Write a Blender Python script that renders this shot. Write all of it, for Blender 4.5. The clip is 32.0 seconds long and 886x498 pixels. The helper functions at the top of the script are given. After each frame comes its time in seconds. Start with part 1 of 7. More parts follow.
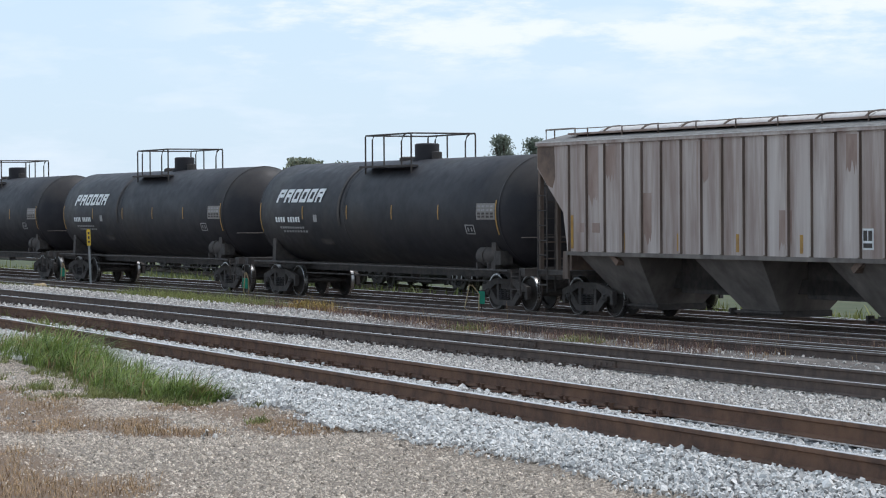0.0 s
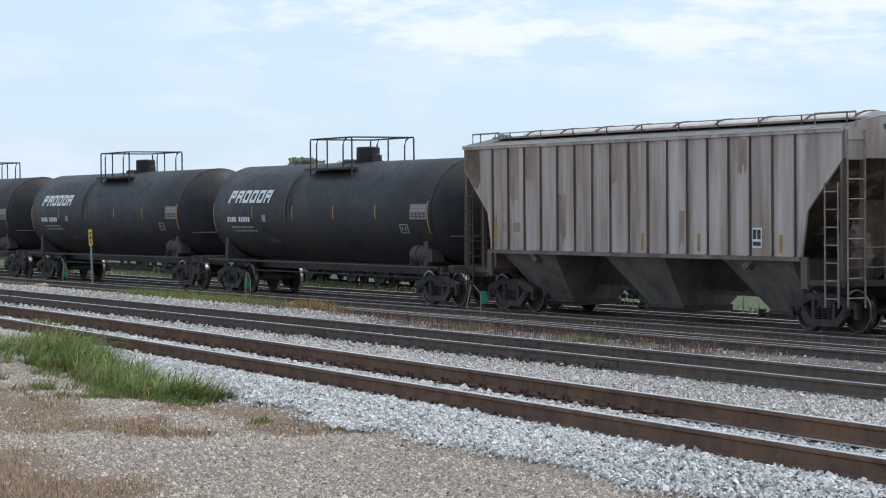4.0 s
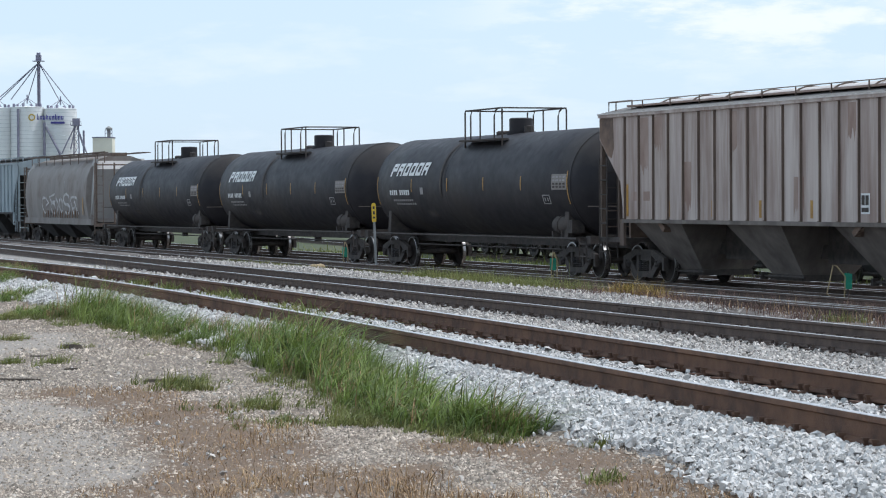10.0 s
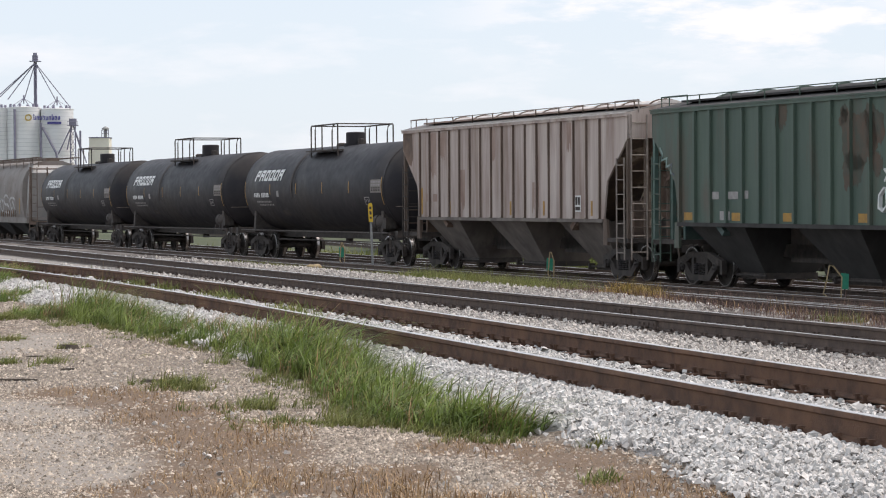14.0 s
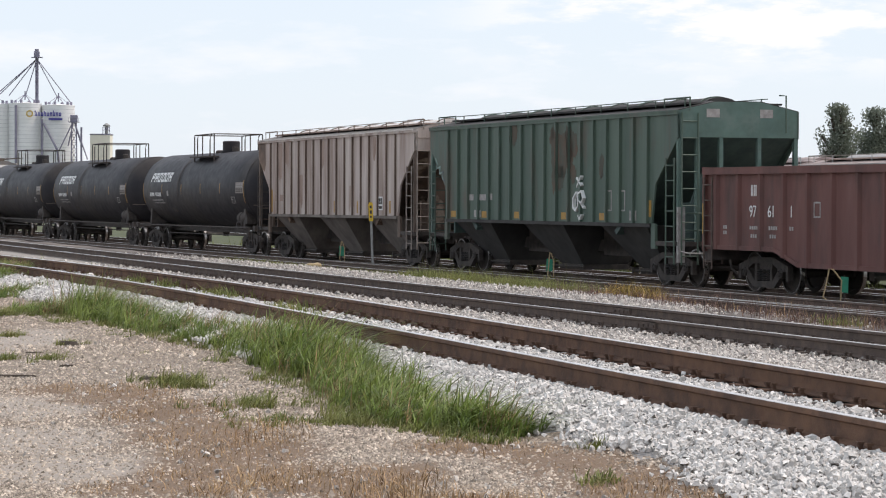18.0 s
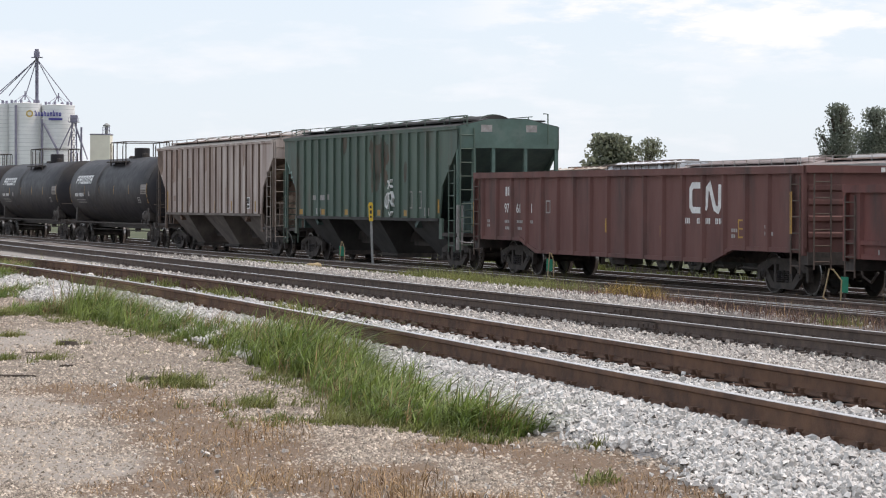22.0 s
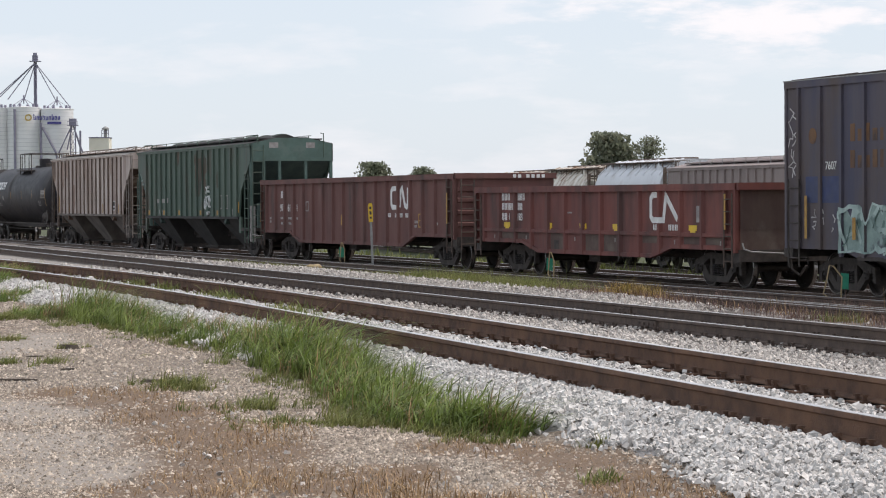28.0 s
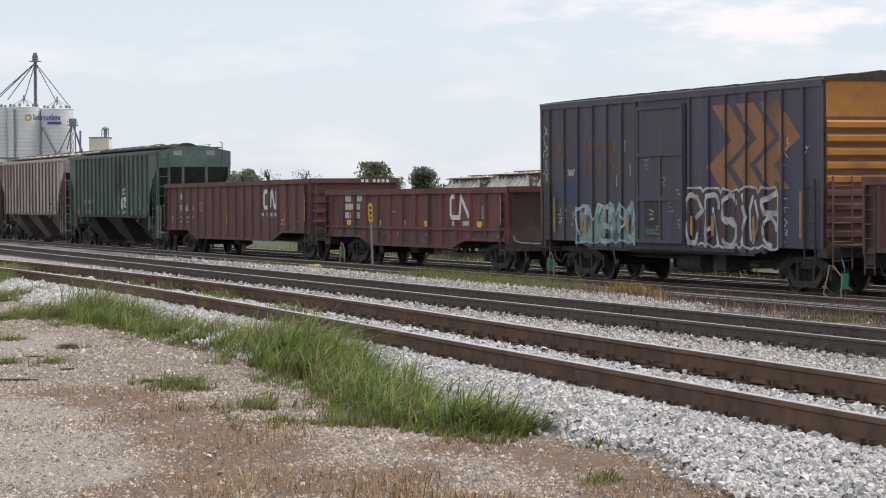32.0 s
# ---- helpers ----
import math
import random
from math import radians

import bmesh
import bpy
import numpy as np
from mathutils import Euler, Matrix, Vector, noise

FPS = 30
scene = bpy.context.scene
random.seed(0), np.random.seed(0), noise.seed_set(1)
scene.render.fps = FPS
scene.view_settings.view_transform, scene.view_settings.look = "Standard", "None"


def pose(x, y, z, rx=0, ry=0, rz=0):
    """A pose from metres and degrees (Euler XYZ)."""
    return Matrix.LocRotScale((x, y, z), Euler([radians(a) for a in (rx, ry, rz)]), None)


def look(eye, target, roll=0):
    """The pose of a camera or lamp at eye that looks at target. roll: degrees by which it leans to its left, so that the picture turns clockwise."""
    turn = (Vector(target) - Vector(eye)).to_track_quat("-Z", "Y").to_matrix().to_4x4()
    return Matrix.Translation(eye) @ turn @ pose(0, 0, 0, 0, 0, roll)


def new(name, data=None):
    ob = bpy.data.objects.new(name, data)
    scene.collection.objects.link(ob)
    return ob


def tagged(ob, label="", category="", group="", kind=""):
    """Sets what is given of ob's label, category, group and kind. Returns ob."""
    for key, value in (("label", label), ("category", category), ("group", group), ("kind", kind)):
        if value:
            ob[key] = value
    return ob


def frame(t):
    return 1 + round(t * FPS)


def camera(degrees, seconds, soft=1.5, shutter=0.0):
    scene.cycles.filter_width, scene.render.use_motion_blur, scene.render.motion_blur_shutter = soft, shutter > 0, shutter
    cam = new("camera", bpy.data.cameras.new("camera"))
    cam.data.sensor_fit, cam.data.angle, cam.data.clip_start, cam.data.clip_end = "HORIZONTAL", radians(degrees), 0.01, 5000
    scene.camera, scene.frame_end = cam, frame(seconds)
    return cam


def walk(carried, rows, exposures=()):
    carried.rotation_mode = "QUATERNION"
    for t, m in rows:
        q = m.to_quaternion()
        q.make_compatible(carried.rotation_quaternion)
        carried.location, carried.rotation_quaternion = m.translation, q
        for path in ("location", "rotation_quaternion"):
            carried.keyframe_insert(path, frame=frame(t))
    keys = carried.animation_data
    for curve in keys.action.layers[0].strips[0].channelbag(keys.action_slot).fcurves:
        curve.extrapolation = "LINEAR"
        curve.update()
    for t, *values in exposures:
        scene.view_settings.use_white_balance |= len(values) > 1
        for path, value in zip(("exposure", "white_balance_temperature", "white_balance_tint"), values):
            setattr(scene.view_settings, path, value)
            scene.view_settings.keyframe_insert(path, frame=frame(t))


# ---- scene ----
# camera: a hand-held long lens beside the yard tracks
cam = camera(19.56, 32.0, soft=1.1)


def aim(x, y, z, yaw, pitch, roll):
    """A camera pose from its place and its turn to the left, down and to the right, in degrees."""
    a, b = radians(yaw), radians(pitch)
    way = Vector((-math.sin(a) * math.cos(b), math.cos(a) * math.cos(b), -math.sin(b)))
    return look((x, y, z), Vector((x, y, z)) + way * 50, -roll)


WIDE = (-0.184, -11.383, 2.233)
PATH = [
    (0.0, *WIDE, -6.566, 0.951, 0.417),
    (0.5, *WIDE, -6.604, 0.951, 0.417),
    (1.0, *WIDE, -6.595, 0.951, 0.417),
    (1.5, *WIDE, -6.566, 0.951, 0.417),
    (2.0, *WIDE, -6.527, 0.951, 0.417),
    (5.0, *WIDE, -6.527, 0.951, 0.417),
    (8.0, *WIDE, -6.527, 0.951, 0.417),
    (8.2, -0.14, -11.40, 2.240, -6.05, 0.995, 0.80),
    (8.4, 0.013, -11.30, 2.250, -5.096, 1.090, 1.20),
    (8.8, 0.270, -3.90, 1.790, -2.188, 0.979, 0.151),
    (9.0, 0.253, -3.143, 1.760, -2.333, 0.992, -0.085),
    (9.2, 0.270, -3.00, 1.760, -0.024, 1.000, -0.014),
    (9.6, 0.0, 0.0, 1.7, 0.223, 1.108, 0.10),
    (10.0, 0.0, 0.0, 1.7, 0.074, 1.145, 0.321),
    (10.5, 0.0, 0.0, 1.7, 0.040, 1.145, 0.300),
    (11.0, 0.0, 0.0, 1.7, 0.008, 1.146, -0.190),
    (13.0, 0.0, 0.0, 1.7, 0.000, 1.146, -0.190),
    (14.0, 0.0, 0.0, 1.7, 0.000, 1.142, 0.330),
    (14.5, 0.0, 0.0, 1.7, 0.000, 1.142, 0.330),
    (16.5, 0.0, 0.0, 1.7, 0.000, 1.146, -0.190),
    (20.0, 0.0, 0.0, 1.7, 0.000, 1.146, -0.190),
    (24.5, 0.0, 0.0, 1.7, 0.000, 1.146, -0.190),
    (25.0, 0.0, 0.0, 1.7, 0.000, 1.142, 0.330),
    (28.0, 0.0, 0.0, 1.7, 0.000, 1.142, 0.330),
    (32.0, 0.0, 0.0, 1.7, 0.000, 1.142, 0.330),
]
walk(cam, [(r[0], aim(*r[1:])) for r in PATH], exposures=[(0.0, 0.05, 5890, 10), (8.0, 0.05, 5890, 10), (11.2, 0.11, 5880, 10), (12.2, 0.11, 6230, 13), (13.3, 0.14, 6660, 16.5), (20.0, 0.20, 6660, 16.5), (24.0, 0.14, 6660, 16.5), (28.0, 0.06, 6660, 16.5), (32.0, 0.05, 6660, 16.5)])

# world: hazy summer sky with thin broken cloud, one veiled sun high beyond the tracks
SUN_TO = Vector((0.52, 0.10, 0.85)).normalized()
SUN_EL = math.asin(SUN_TO.z)
SUN_AZ = math.atan2(SUN_TO.x, SUN_TO.y)
world = bpy.data.worlds.new("sky")
scene.world = world
world.use_nodes = True
wn, wl = world.node_tree.nodes, world.node_tree.links
wn.clear()
w_out = wn.new("ShaderNodeOutputWorld")
w_bg = wn.new("ShaderNodeBackground")
w_bg.inputs["Strength"].default_value = 0.12
w_sky = wn.new("ShaderNodeTexSky")
w_sky.sky_type, w_sky.sun_disc = "NISHITA", False
w_sky.sun_elevation, w_sky.sun_rotation = SUN_EL, SUN_AZ
w_sky.air_density, w_sky.dust_density, w_sky.ozone_density = 1.0, 0.6, 2.5
w_co = wn.new("ShaderNodeTexCoord")
w_map = wn.new("ShaderNodeMapping")
w_map.inputs["Scale"].default_value = (9.0, 9.0, 34.0)
w_noise = wn.new("ShaderNodeTexNoise")
w_noise.inputs["Scale"].default_value = 1.35
w_noise.inputs["Detail"].default_value = 7.0
w_noise.inputs["Roughness"].default_value = 0.55
w_ramp = wn.new("ShaderNodeValToRGB")
w_ramp.color_ramp.elements[0].position, w_ramp.color_ramp.elements[0].color = 0.52, (0.0, 0.0, 0.0, 1)
w_ramp.color_ramp.elements[1].position, w_ramp.color_ramp.elements[1].color = 0.86, (1, 1, 1, 1)
w_haze = wn.new("ShaderNodeMix")
w_haze.data_type = "RGBA"
w_haze.inputs[0].default_value = 0.78
w_haze.inputs[7].default_value = (6.05, 7.0, 7.7, 1)
w_mix = wn.new("ShaderNodeMix")
w_mix.data_type = "RGBA"
w_mix.inputs[7].default_value = (7.8, 7.9, 8.0, 1)
wl.new(w_co.outputs["Generated"], w_map.inputs["Vector"])
wl.new(w_map.outputs["Vector"], w_noise.inputs["Vector"])
wl.new(w_noise.outputs["Fac"], w_ramp.inputs["Fac"])
# a thicker bank of cloud over the eastern part of the sky
w_axes = wn.new("ShaderNodeSeparateXYZ")
w_bank = wn.new("ShaderNodeTexNoise")
w_bank.inputs["Scale"].default_value, w_bank.inputs["Detail"].default_value, w_bank.inputs["Roughness"].default_value = 2.4, 8.0, 0.6


def sky_range(source, lo, hi, top):
    r = wn.new("ShaderNodeMapRange")
    r.interpolation_type = "SMOOTHSTEP"
    r.inputs["From Min"].default_value, r.inputs["From Max"].default_value, r.inputs["To Max"].default_value = lo, hi, top
    wl.new(source, r.inputs["Value"])
    return r.outputs["Result"]


def sky_math(kind, a, b):
    m = wn.new("ShaderNodeMath")
    m.operation = kind
    wl.new(a, m.inputs[0])
    wl.new(b, m.inputs[1])
    return m.outputs["Value"]


wl.new(w_co.outputs["Generated"], w_axes.inputs["Vector"])
wl.new(w_map.outputs["Vector"], w_bank.inputs["Vector"])
bank_place = sky_math("MULTIPLY", sky_range(w_axes.outputs["X"], -0.02, 0.07, 1.0), sky_range(w_axes.outputs["Z"], 0.040, 0.066, 1.0))
bank = sky_math("MULTIPLY", sky_range(w_bank.outputs["Fac"], 0.42, 0.62, 0.95), bank_place)
wl.new(sky_math("MAXIMUM", w_ramp.outputs["Color"], bank), w_mix.inputs["Factor"])
wl.new(w_sky.outputs["Color"], w_haze.inputs[6])
wl.new(w_haze.outputs[2], w_mix.inputs[6])
wl.new(w_mix.outputs[2], w_bg.inputs["Color"])
wl.new(w_bg.outputs["Background"], w_out.inputs["Surface"])

sun_data = bpy.data.lights.new("sun", "SUN")
sun_data.energy, sun_data.angle, sun_data.color = 2.3, radians(1.5), (1.0, 0.94, 0.86)
sun = new("sun", sun_data)
sun.matrix_world = look(SUN_TO * 200, (0, 0, 0))


# ---- materials ----
def surface(name, c1, c2, rough=0.8, metal=0.0, scale=3.0, stretch=(1, 1, 1), contrast=(0.35, 0.65), bump=0.0, bump_scale=40.0,
            c3=None, c3_scale=0.6, c3_range=(0.5, 0.7), c3_stretch=(1, 1, 1), island=0.0, per_object=0.0, spec=0.5):
    """A weathered surface: two colours mixed by noise, a third in larger patches, fine relief and value variation by piece."""
    m = bpy.data.materials.new(name)
    m.use_nodes = True
    nt = m.node_tree
    nd, ln = nt.nodes, nt.links
    bsdf = nd["Principled BSDF"]
    bsdf.inputs["Roughness"].default_value, bsdf.inputs["Metallic"].default_value = rough, metal
    bsdf.inputs["Specular IOR Level"].default_value = spec
    co = nd.new("ShaderNodeTexCoord")

    def noise_of(s, st, detail=6.0):
        mp = nd.new("ShaderNodeMapping")
        mp.inputs["Scale"].default_value = st
        ln.new(co.outputs["Object"], mp.inputs["Vector"])
        t = nd.new("ShaderNodeTexNoise")
        t.inputs["Scale"].default_value, t.inputs["Detail"].default_value = s, detail
        t.inputs["Roughness"].default_value = 0.62
        ln.new(mp.outputs["Vector"], t.inputs["Vector"])
        return t.outputs["Fac"]

    def ramp(fac, lo, hi):
        r = nd.new("ShaderNodeMapRange")
        r.inputs["From Min"].default_value, r.inputs["From Max"].default_value = lo, hi
        ln.new(fac, r.inputs["Value"])
        return r.outputs["Result"]

    def mix(fac, a, b):
        x = nd.new("ShaderNodeMix")
        x.data_type = "RGBA"
        for sock, val in ((x.inputs[0], fac), (x.inputs[6], a), (x.inputs[7], b)):
            if isinstance(val, tuple):
                sock.default_value = (*val[:3], 1)
            else:
                ln.new(val, sock)
        return x.outputs[2]

    col = mix(ramp(noise_of(scale, stretch), *contrast), c1, c2)
    if c3:
        col = mix(ramp(noise_of(c3_scale, c3_stretch), *c3_range), col, c3)
    for amount, node_name, sock in ((island, "ShaderNodeNewGeometry", "Random Per Island"), (per_object, "ShaderNodeObjectInfo", "Random")):
        if amount:
            src = nd.new(node_name)
            mr = nd.new("ShaderNodeMapRange")
            mr.inputs["To Min"].default_value, mr.inputs["To Max"].default_value = 1 - amount, 1 + amount
            ln.new(src.outputs[sock], mr.inputs["Value"])
            hsv = nd.new("ShaderNodeHueSaturation")
            ln.new(mr.outputs["Result"], hsv.inputs["Value"])
            ln.new(col, hsv.inputs["Color"])
            col = hsv.outputs["Color"]
    ln.new(col, bsdf.inputs["Base Color"])
    rr = ramp(noise_of(scale * 2.3, stretch), 0.2, 0.8)
    rm = nd.new("ShaderNodeMapRange")
    rm.inputs["To Min"].default_value, rm.inputs["To Max"].default_value = max(0.05, rough - 0.12), min(1.0, rough + 0.12)
    ln.new(rr, rm.inputs["Value"])
    ln.new(rm.outputs["Result"], bsdf.inputs["Roughness"])
    if bump:
        b = nd.new("ShaderNodeBump")
        b.inputs["Strength"].default_value, b.inputs["Distance"].default_value = bump, 0.02
        ln.new(noise_of(bump_scale, (1, 1, 1), 4.0), b.inputs["Height"])
        ln.new(b.outputs["Normal"], bsdf.inputs["Normal"])
    return m


def leafy(m, share):
    """Lets part of the light through a thin leaf, in the leaf's own colour."""
    nd, ln = m.node_tree.nodes, m.node_tree.links
    bsdf = nd["Principled BSDF"]
    thin, mix = nd.new("ShaderNodeBsdfTranslucent"), nd.new("ShaderNodeMixShader")
    mix.inputs[0].default_value = share
    ln.new(bsdf.inputs["Base Color"].links[0].from_socket, thin.inputs["Color"])
    ln.new(bsdf.outputs["BSDF"], mix.inputs[1])
    ln.new(thin.outputs["BSDF"], mix.inputs[2])
    ln.new(mix.outputs["Shader"], nd["Material Output"].inputs["Surface"])
    return m


STREAK = (1.0, 1.0, 0.12)
M_LOT = surface("lot_gravel", (0.32, 0.268, 0.212), (0.115, 0.088, 0.065), 0.95, scale=34, contrast=(0.44, 0.56), bump=1.0, bump_scale=34, c3=(0.17, 0.118, 0.080), c3_scale=0.42, c3_range=(0.50, 0.64), c3_stretch=(1.0, 0.45, 1))
M_STONE = surface("ballast_stone", (0.705, 0.68, 0.648), (0.505, 0.483, 0.455), 0.85, scale=9, bump=0.4, bump_scale=60, island=0.26)
M_STONE_OLD = surface("old_ballast_stone", (0.60, 0.560, 0.515), (0.38, 0.345, 0.312), 0.9, scale=7, bump=0.4, bump_scale=60, island=0.40)
M_PEBBLE = surface("pebble", (0.54, 0.465, 0.385), (0.26, 0.208, 0.158), 0.9, scale=30, island=0.6)
M_RAIL = surface("rusted_rail", (0.176, 0.102, 0.068), (0.096, 0.061, 0.047), 0.85, 0.0, scale=5, stretch=(1, 1, 1), bump=0.35, bump_scale=70, c3=(0.215, 0.122, 0.076), c3_scale=1.2, spec=0.2)
M_RAIL_DARK = surface("oiled_rail", (0.150, 0.112, 0.092), (0.092, 0.073, 0.064), 0.85, 0.0, scale=5, bump=0.3, bump_scale=70, spec=0.2)
M_RAILHEAD = surface("worn_rail_head", (0.74, 0.71, 0.68), (0.50, 0.46, 0.43), 0.32, 0.8, scale=6)
M_TIE = surface("creosoted_timber", (0.062, 0.048, 0.039), (0.032, 0.025, 0.021), 0.95, scale=6, stretch=(1, 6, 1), bump=0.6, bump_scale=30, per_object=0.3)
M_BLACK = surface("tank_black", (0.024, 0.0225, 0.026), (0.038, 0.034, 0.036), 0.55, scale=1.3, c3=(0.066, 0.055, 0.045), c3_scale=0.38, c3_range=(0.50, 0.80), c3_stretch=(1, 0.7, 0.7), bump=0.03, bump_scale=3, spec=0.24)
M_UNDER = surface("underframe_grime", (0.050, 0.043, 0.039), (0.092, 0.075, 0.065), 0.85, 0.1, scale=5, bump=0.2, bump_scale=30)
M_CAST = surface("cast_steel_truck", (0.080, 0.066, 0.057), (0.043, 0.036, 0.032), 0.88, 0.0, scale=8, bump=0.3, bump_scale=40)
M_WHEEL = surface("wheel_steel", (0.062, 0.049, 0.041), (0.032, 0.027, 0.024), 0.7, 0.25, scale=6)
M_TREAD = surface("polished_tread", (0.372, 0.360, 0.348), (0.270, 0.258, 0.246), 0.3, 1.0, scale=10)
M_BEIGE = surface("weathered_beige_paint", (0.60, 0.525, 0.475), (0.42, 0.340, 0.300), 0.78, scale=1.6, stretch=(1.6, 1, 0.10), c3=(0.215, 0.135, 0.104), c3_scale=1.1, c3_range=(0.44, 0.70), c3_stretch=(1.3, 1, 0.14), bump=0.05)
# rusty trim, and shade painted into the flanks of the beige side posts
M_RUST_AND_SHADE = surface("rust_and_post_shade", (0.105, 0.074, 0.057), (0.183, 0.137, 0.109), 0.85, scale=5, stretch=(1, 1, 0.15))
# lighter copy of the beige: painted highlight on edges, also the pale hatch lids
M_BEIGE_LIT = surface("beige_lit_edge_and_lid", (0.676, 0.637, 0.598), (0.520, 0.468, 0.429), 0.7, scale=5, stretch=(1, 1, 0.2))
# hopper bays, darker than the sides; the darkest also serves some roofs and ends
M_BAY = surface("brown_grey_hopper_bay", (0.225, 0.193, 0.168), (0.130, 0.108, 0.093), 0.85, scale=1.5, stretch=(1, 1, 0.4), c3=(0.080, 0.065, 0.057), c3_scale=0.8)
M_BAY_DARK = surface("dark_hopper_steel", (0.060, 0.056, 0.052), (0.034, 0.031, 0.030), 0.85, scale=1.5, stretch=(1, 1, 0.4))
M_ENDRUST = surface("rusted_end_sheet", (0.225, 0.150, 0.108), (0.098, 0.070, 0.057), 0.9, scale=1.6, c3=(0.42, 0.33, 0.255), c3_scale=1.5, c3_range=(0.56, 0.64))
M_ROOF = surface("dusty_roof", (0.223, 0.211, 0.198), (0.149, 0.136, 0.124), 0.8, scale=2.0)
M_GREEN = surface("faded_green_paint", (0.090, 0.133, 0.101), (0.064, 0.100, 0.078), 0.62, scale=1.4, stretch=STREAK, c3=(0.115, 0.085, 0.064), c3_scale=0.6, c3_range=(0.54, 0.74), c3_stretch=(1.4, 1, 0.35), bump=0.04)
M_GREEN_DARK = surface("dark_green_sheet", (0.057, 0.091, 0.084), (0.091, 0.135, 0.120), 0.7, scale=2)
M_OXIDE = surface("oxide_red_paint", (0.176, 0.080, 0.067), (0.135, 0.058, 0.050), 0.78, scale=1.3, stretch=(1, 1, 0.25), c3=(0.072, 0.045, 0.040), c3_scale=0.9, c3_range=(0.52, 0.72), c3_stretch=(1, 1, 0.3), bump=0.05)
M_OXIDE_RED = surface("red_brown_paint", (0.205, 0.064, 0.050), (0.130, 0.046, 0.040), 0.72, scale=1.4, stretch=(1, 1, 0.25), c3=(0.065, 0.036, 0.032), c3_scale=0.9, c3_range=(0.50, 0.70), c3_stretch=(1, 1, 0.3), bump=0.05)
M_NAVY = surface("navy_paint", (0.074, 0.075, 0.113), (0.114, 0.099, 0.113), 0.7, scale=1.5, stretch=STREAK, c3=(0.110, 0.084, 0.072), c3_scale=0.8, c3_range=(0.48, 0.72), c3_stretch=(1, 1, 0.4), spec=0.35)
M_ORANGE = surface("amber_paint", (0.56, 0.24, 0.035), (0.48, 0.20, 0.035), 0.65, scale=1.5, stretch=STREAK, c3=(0.30, 0.13, 0.045), c3_scale=0.8)
M_ORANGE_FADED = surface("faded_amber_stencil", (0.208, 0.108, 0.048), (0.128, 0.068, 0.038), 0.75, scale=2.2, stretch=(1, 1, 0.3), c3=(0.072, 0.048, 0.038), c3_scale=1.6, c3_range=(0.5, 0.68))
M_BROWN_END = surface("brown_end_paint", (0.195, 0.098, 0.078), (0.130, 0.068, 0.055), 0.75, scale=1.5)
M_WHITE = surface("white_stencil", (0.84, 0.84, 0.82), (0.66, 0.66, 0.64), 0.7, scale=4)
M_WHITE_DIRTY = surface("dirty_white_stencil", (0.42, 0.40, 0.38), (0.26, 0.24, 0.23), 0.8, scale=5)
M_YELLOW = surface("reflective_yellow", (0.47, 0.265, 0.045), (0.33, 0.175, 0.045), 0.6, scale=6)
M_MINT = surface("mint_spray", (0.30, 0.405, 0.368), (0.19, 0.27, 0.247), 0.7, scale=2.5, c3=(0.098, 0.111, 0.124), c3_scale=1.6, c3_range=(0.52, 0.6))
M_SPRAY = surface("pale_spray", (0.62, 0.60, 0.59), (0.34, 0.32, 0.31), 0.8, scale=3, contrast=(0.40, 0.62))
M_BLUE = surface("blue_patch", (0.042, 0.058, 0.15), (0.05, 0.06, 0.11), 0.65, scale=2)
M_TEAL = surface("pale_teal_paint", (0.350, 0.405, 0.425), (0.270, 0.315, 0.335), 0.7, scale=1.2, stretch=STREAK)
M_TAUPE = surface("taupe_paint", (0.295, 0.268, 0.245), (0.222, 0.198, 0.180), 0.78, scale=1.2, stretch=STREAK, c3=(0.165, 0.128, 0.108), c3_scale=0.7)
M_PALE = surface("pale_grey_paint", (0.450, 0.441, 0.423), (0.360, 0.346, 0.333), 0.7, scale=1.3, stretch=STREAK, c3=(0.252, 0.180, 0.135), c3_scale=1.2, c3_range=(0.6, 0.72))
M_BROWNISH = surface("mauve_brown_paint", (0.355, 0.292, 0.272), (0.275, 0.222, 0.208), 0.75, scale=1.3, stretch=STREAK)
M_SILO = surface("white_silo_sheet", (0.84, 0.84, 0.83), (0.76, 0.765, 0.76), 0.6, 0.0, scale=0.3, stretch=(1, 1, 3))
M_SILO_SEAM = surface("silo_seam", (0.66, 0.665, 0.67), (0.56, 0.565, 0.57), 0.6, scale=0.5)
M_STEEL_BLUE = surface("grey_blue_steel", (0.29, 0.28, 0.35), (0.20, 0.19, 0.25), 0.6, 0.1, scale=1)
M_CREAM = surface("cream_cladding", (0.84, 0.80, 0.68), (0.76, 0.72, 0.61), 0.7, scale=0.4)
M_SIGN_BLUE = surface("blue_sign_paint", (0.07, 0.06, 0.30), (0.055, 0.05, 0.24), 0.6, scale=2)
M_SIGN_GOLD = surface("gold_sign_paint", (0.62, 0.45, 0.12), (0.5, 0.36, 0.1), 0.6, scale=2)
M_GALV = surface("galvanised_post", (0.34, 0.34, 0.33), (0.25, 0.25, 0.24), 0.55, 0.4, scale=6)
M_TARGET = surface("green_target", (0.014, 0.27, 0.165), (0.012, 0.20, 0.12), 0.5, scale=8)
M_STRAW = surface("yellow_hose", (0.40, 0.31, 0.17), (0.28, 0.20, 0.11), 0.7, scale=8)
M_GRASS = leafy(surface("grass_blade", (0.095, 0.150, 0.030), (0.215, 0.265, 0.066), 0.55, scale=2, island=0.55), 0.38)
M_DRY = surface("dry_grass", (0.40, 0.270, 0.138), (0.255, 0.157, 0.084), 0.8, scale=3, island=0.5)
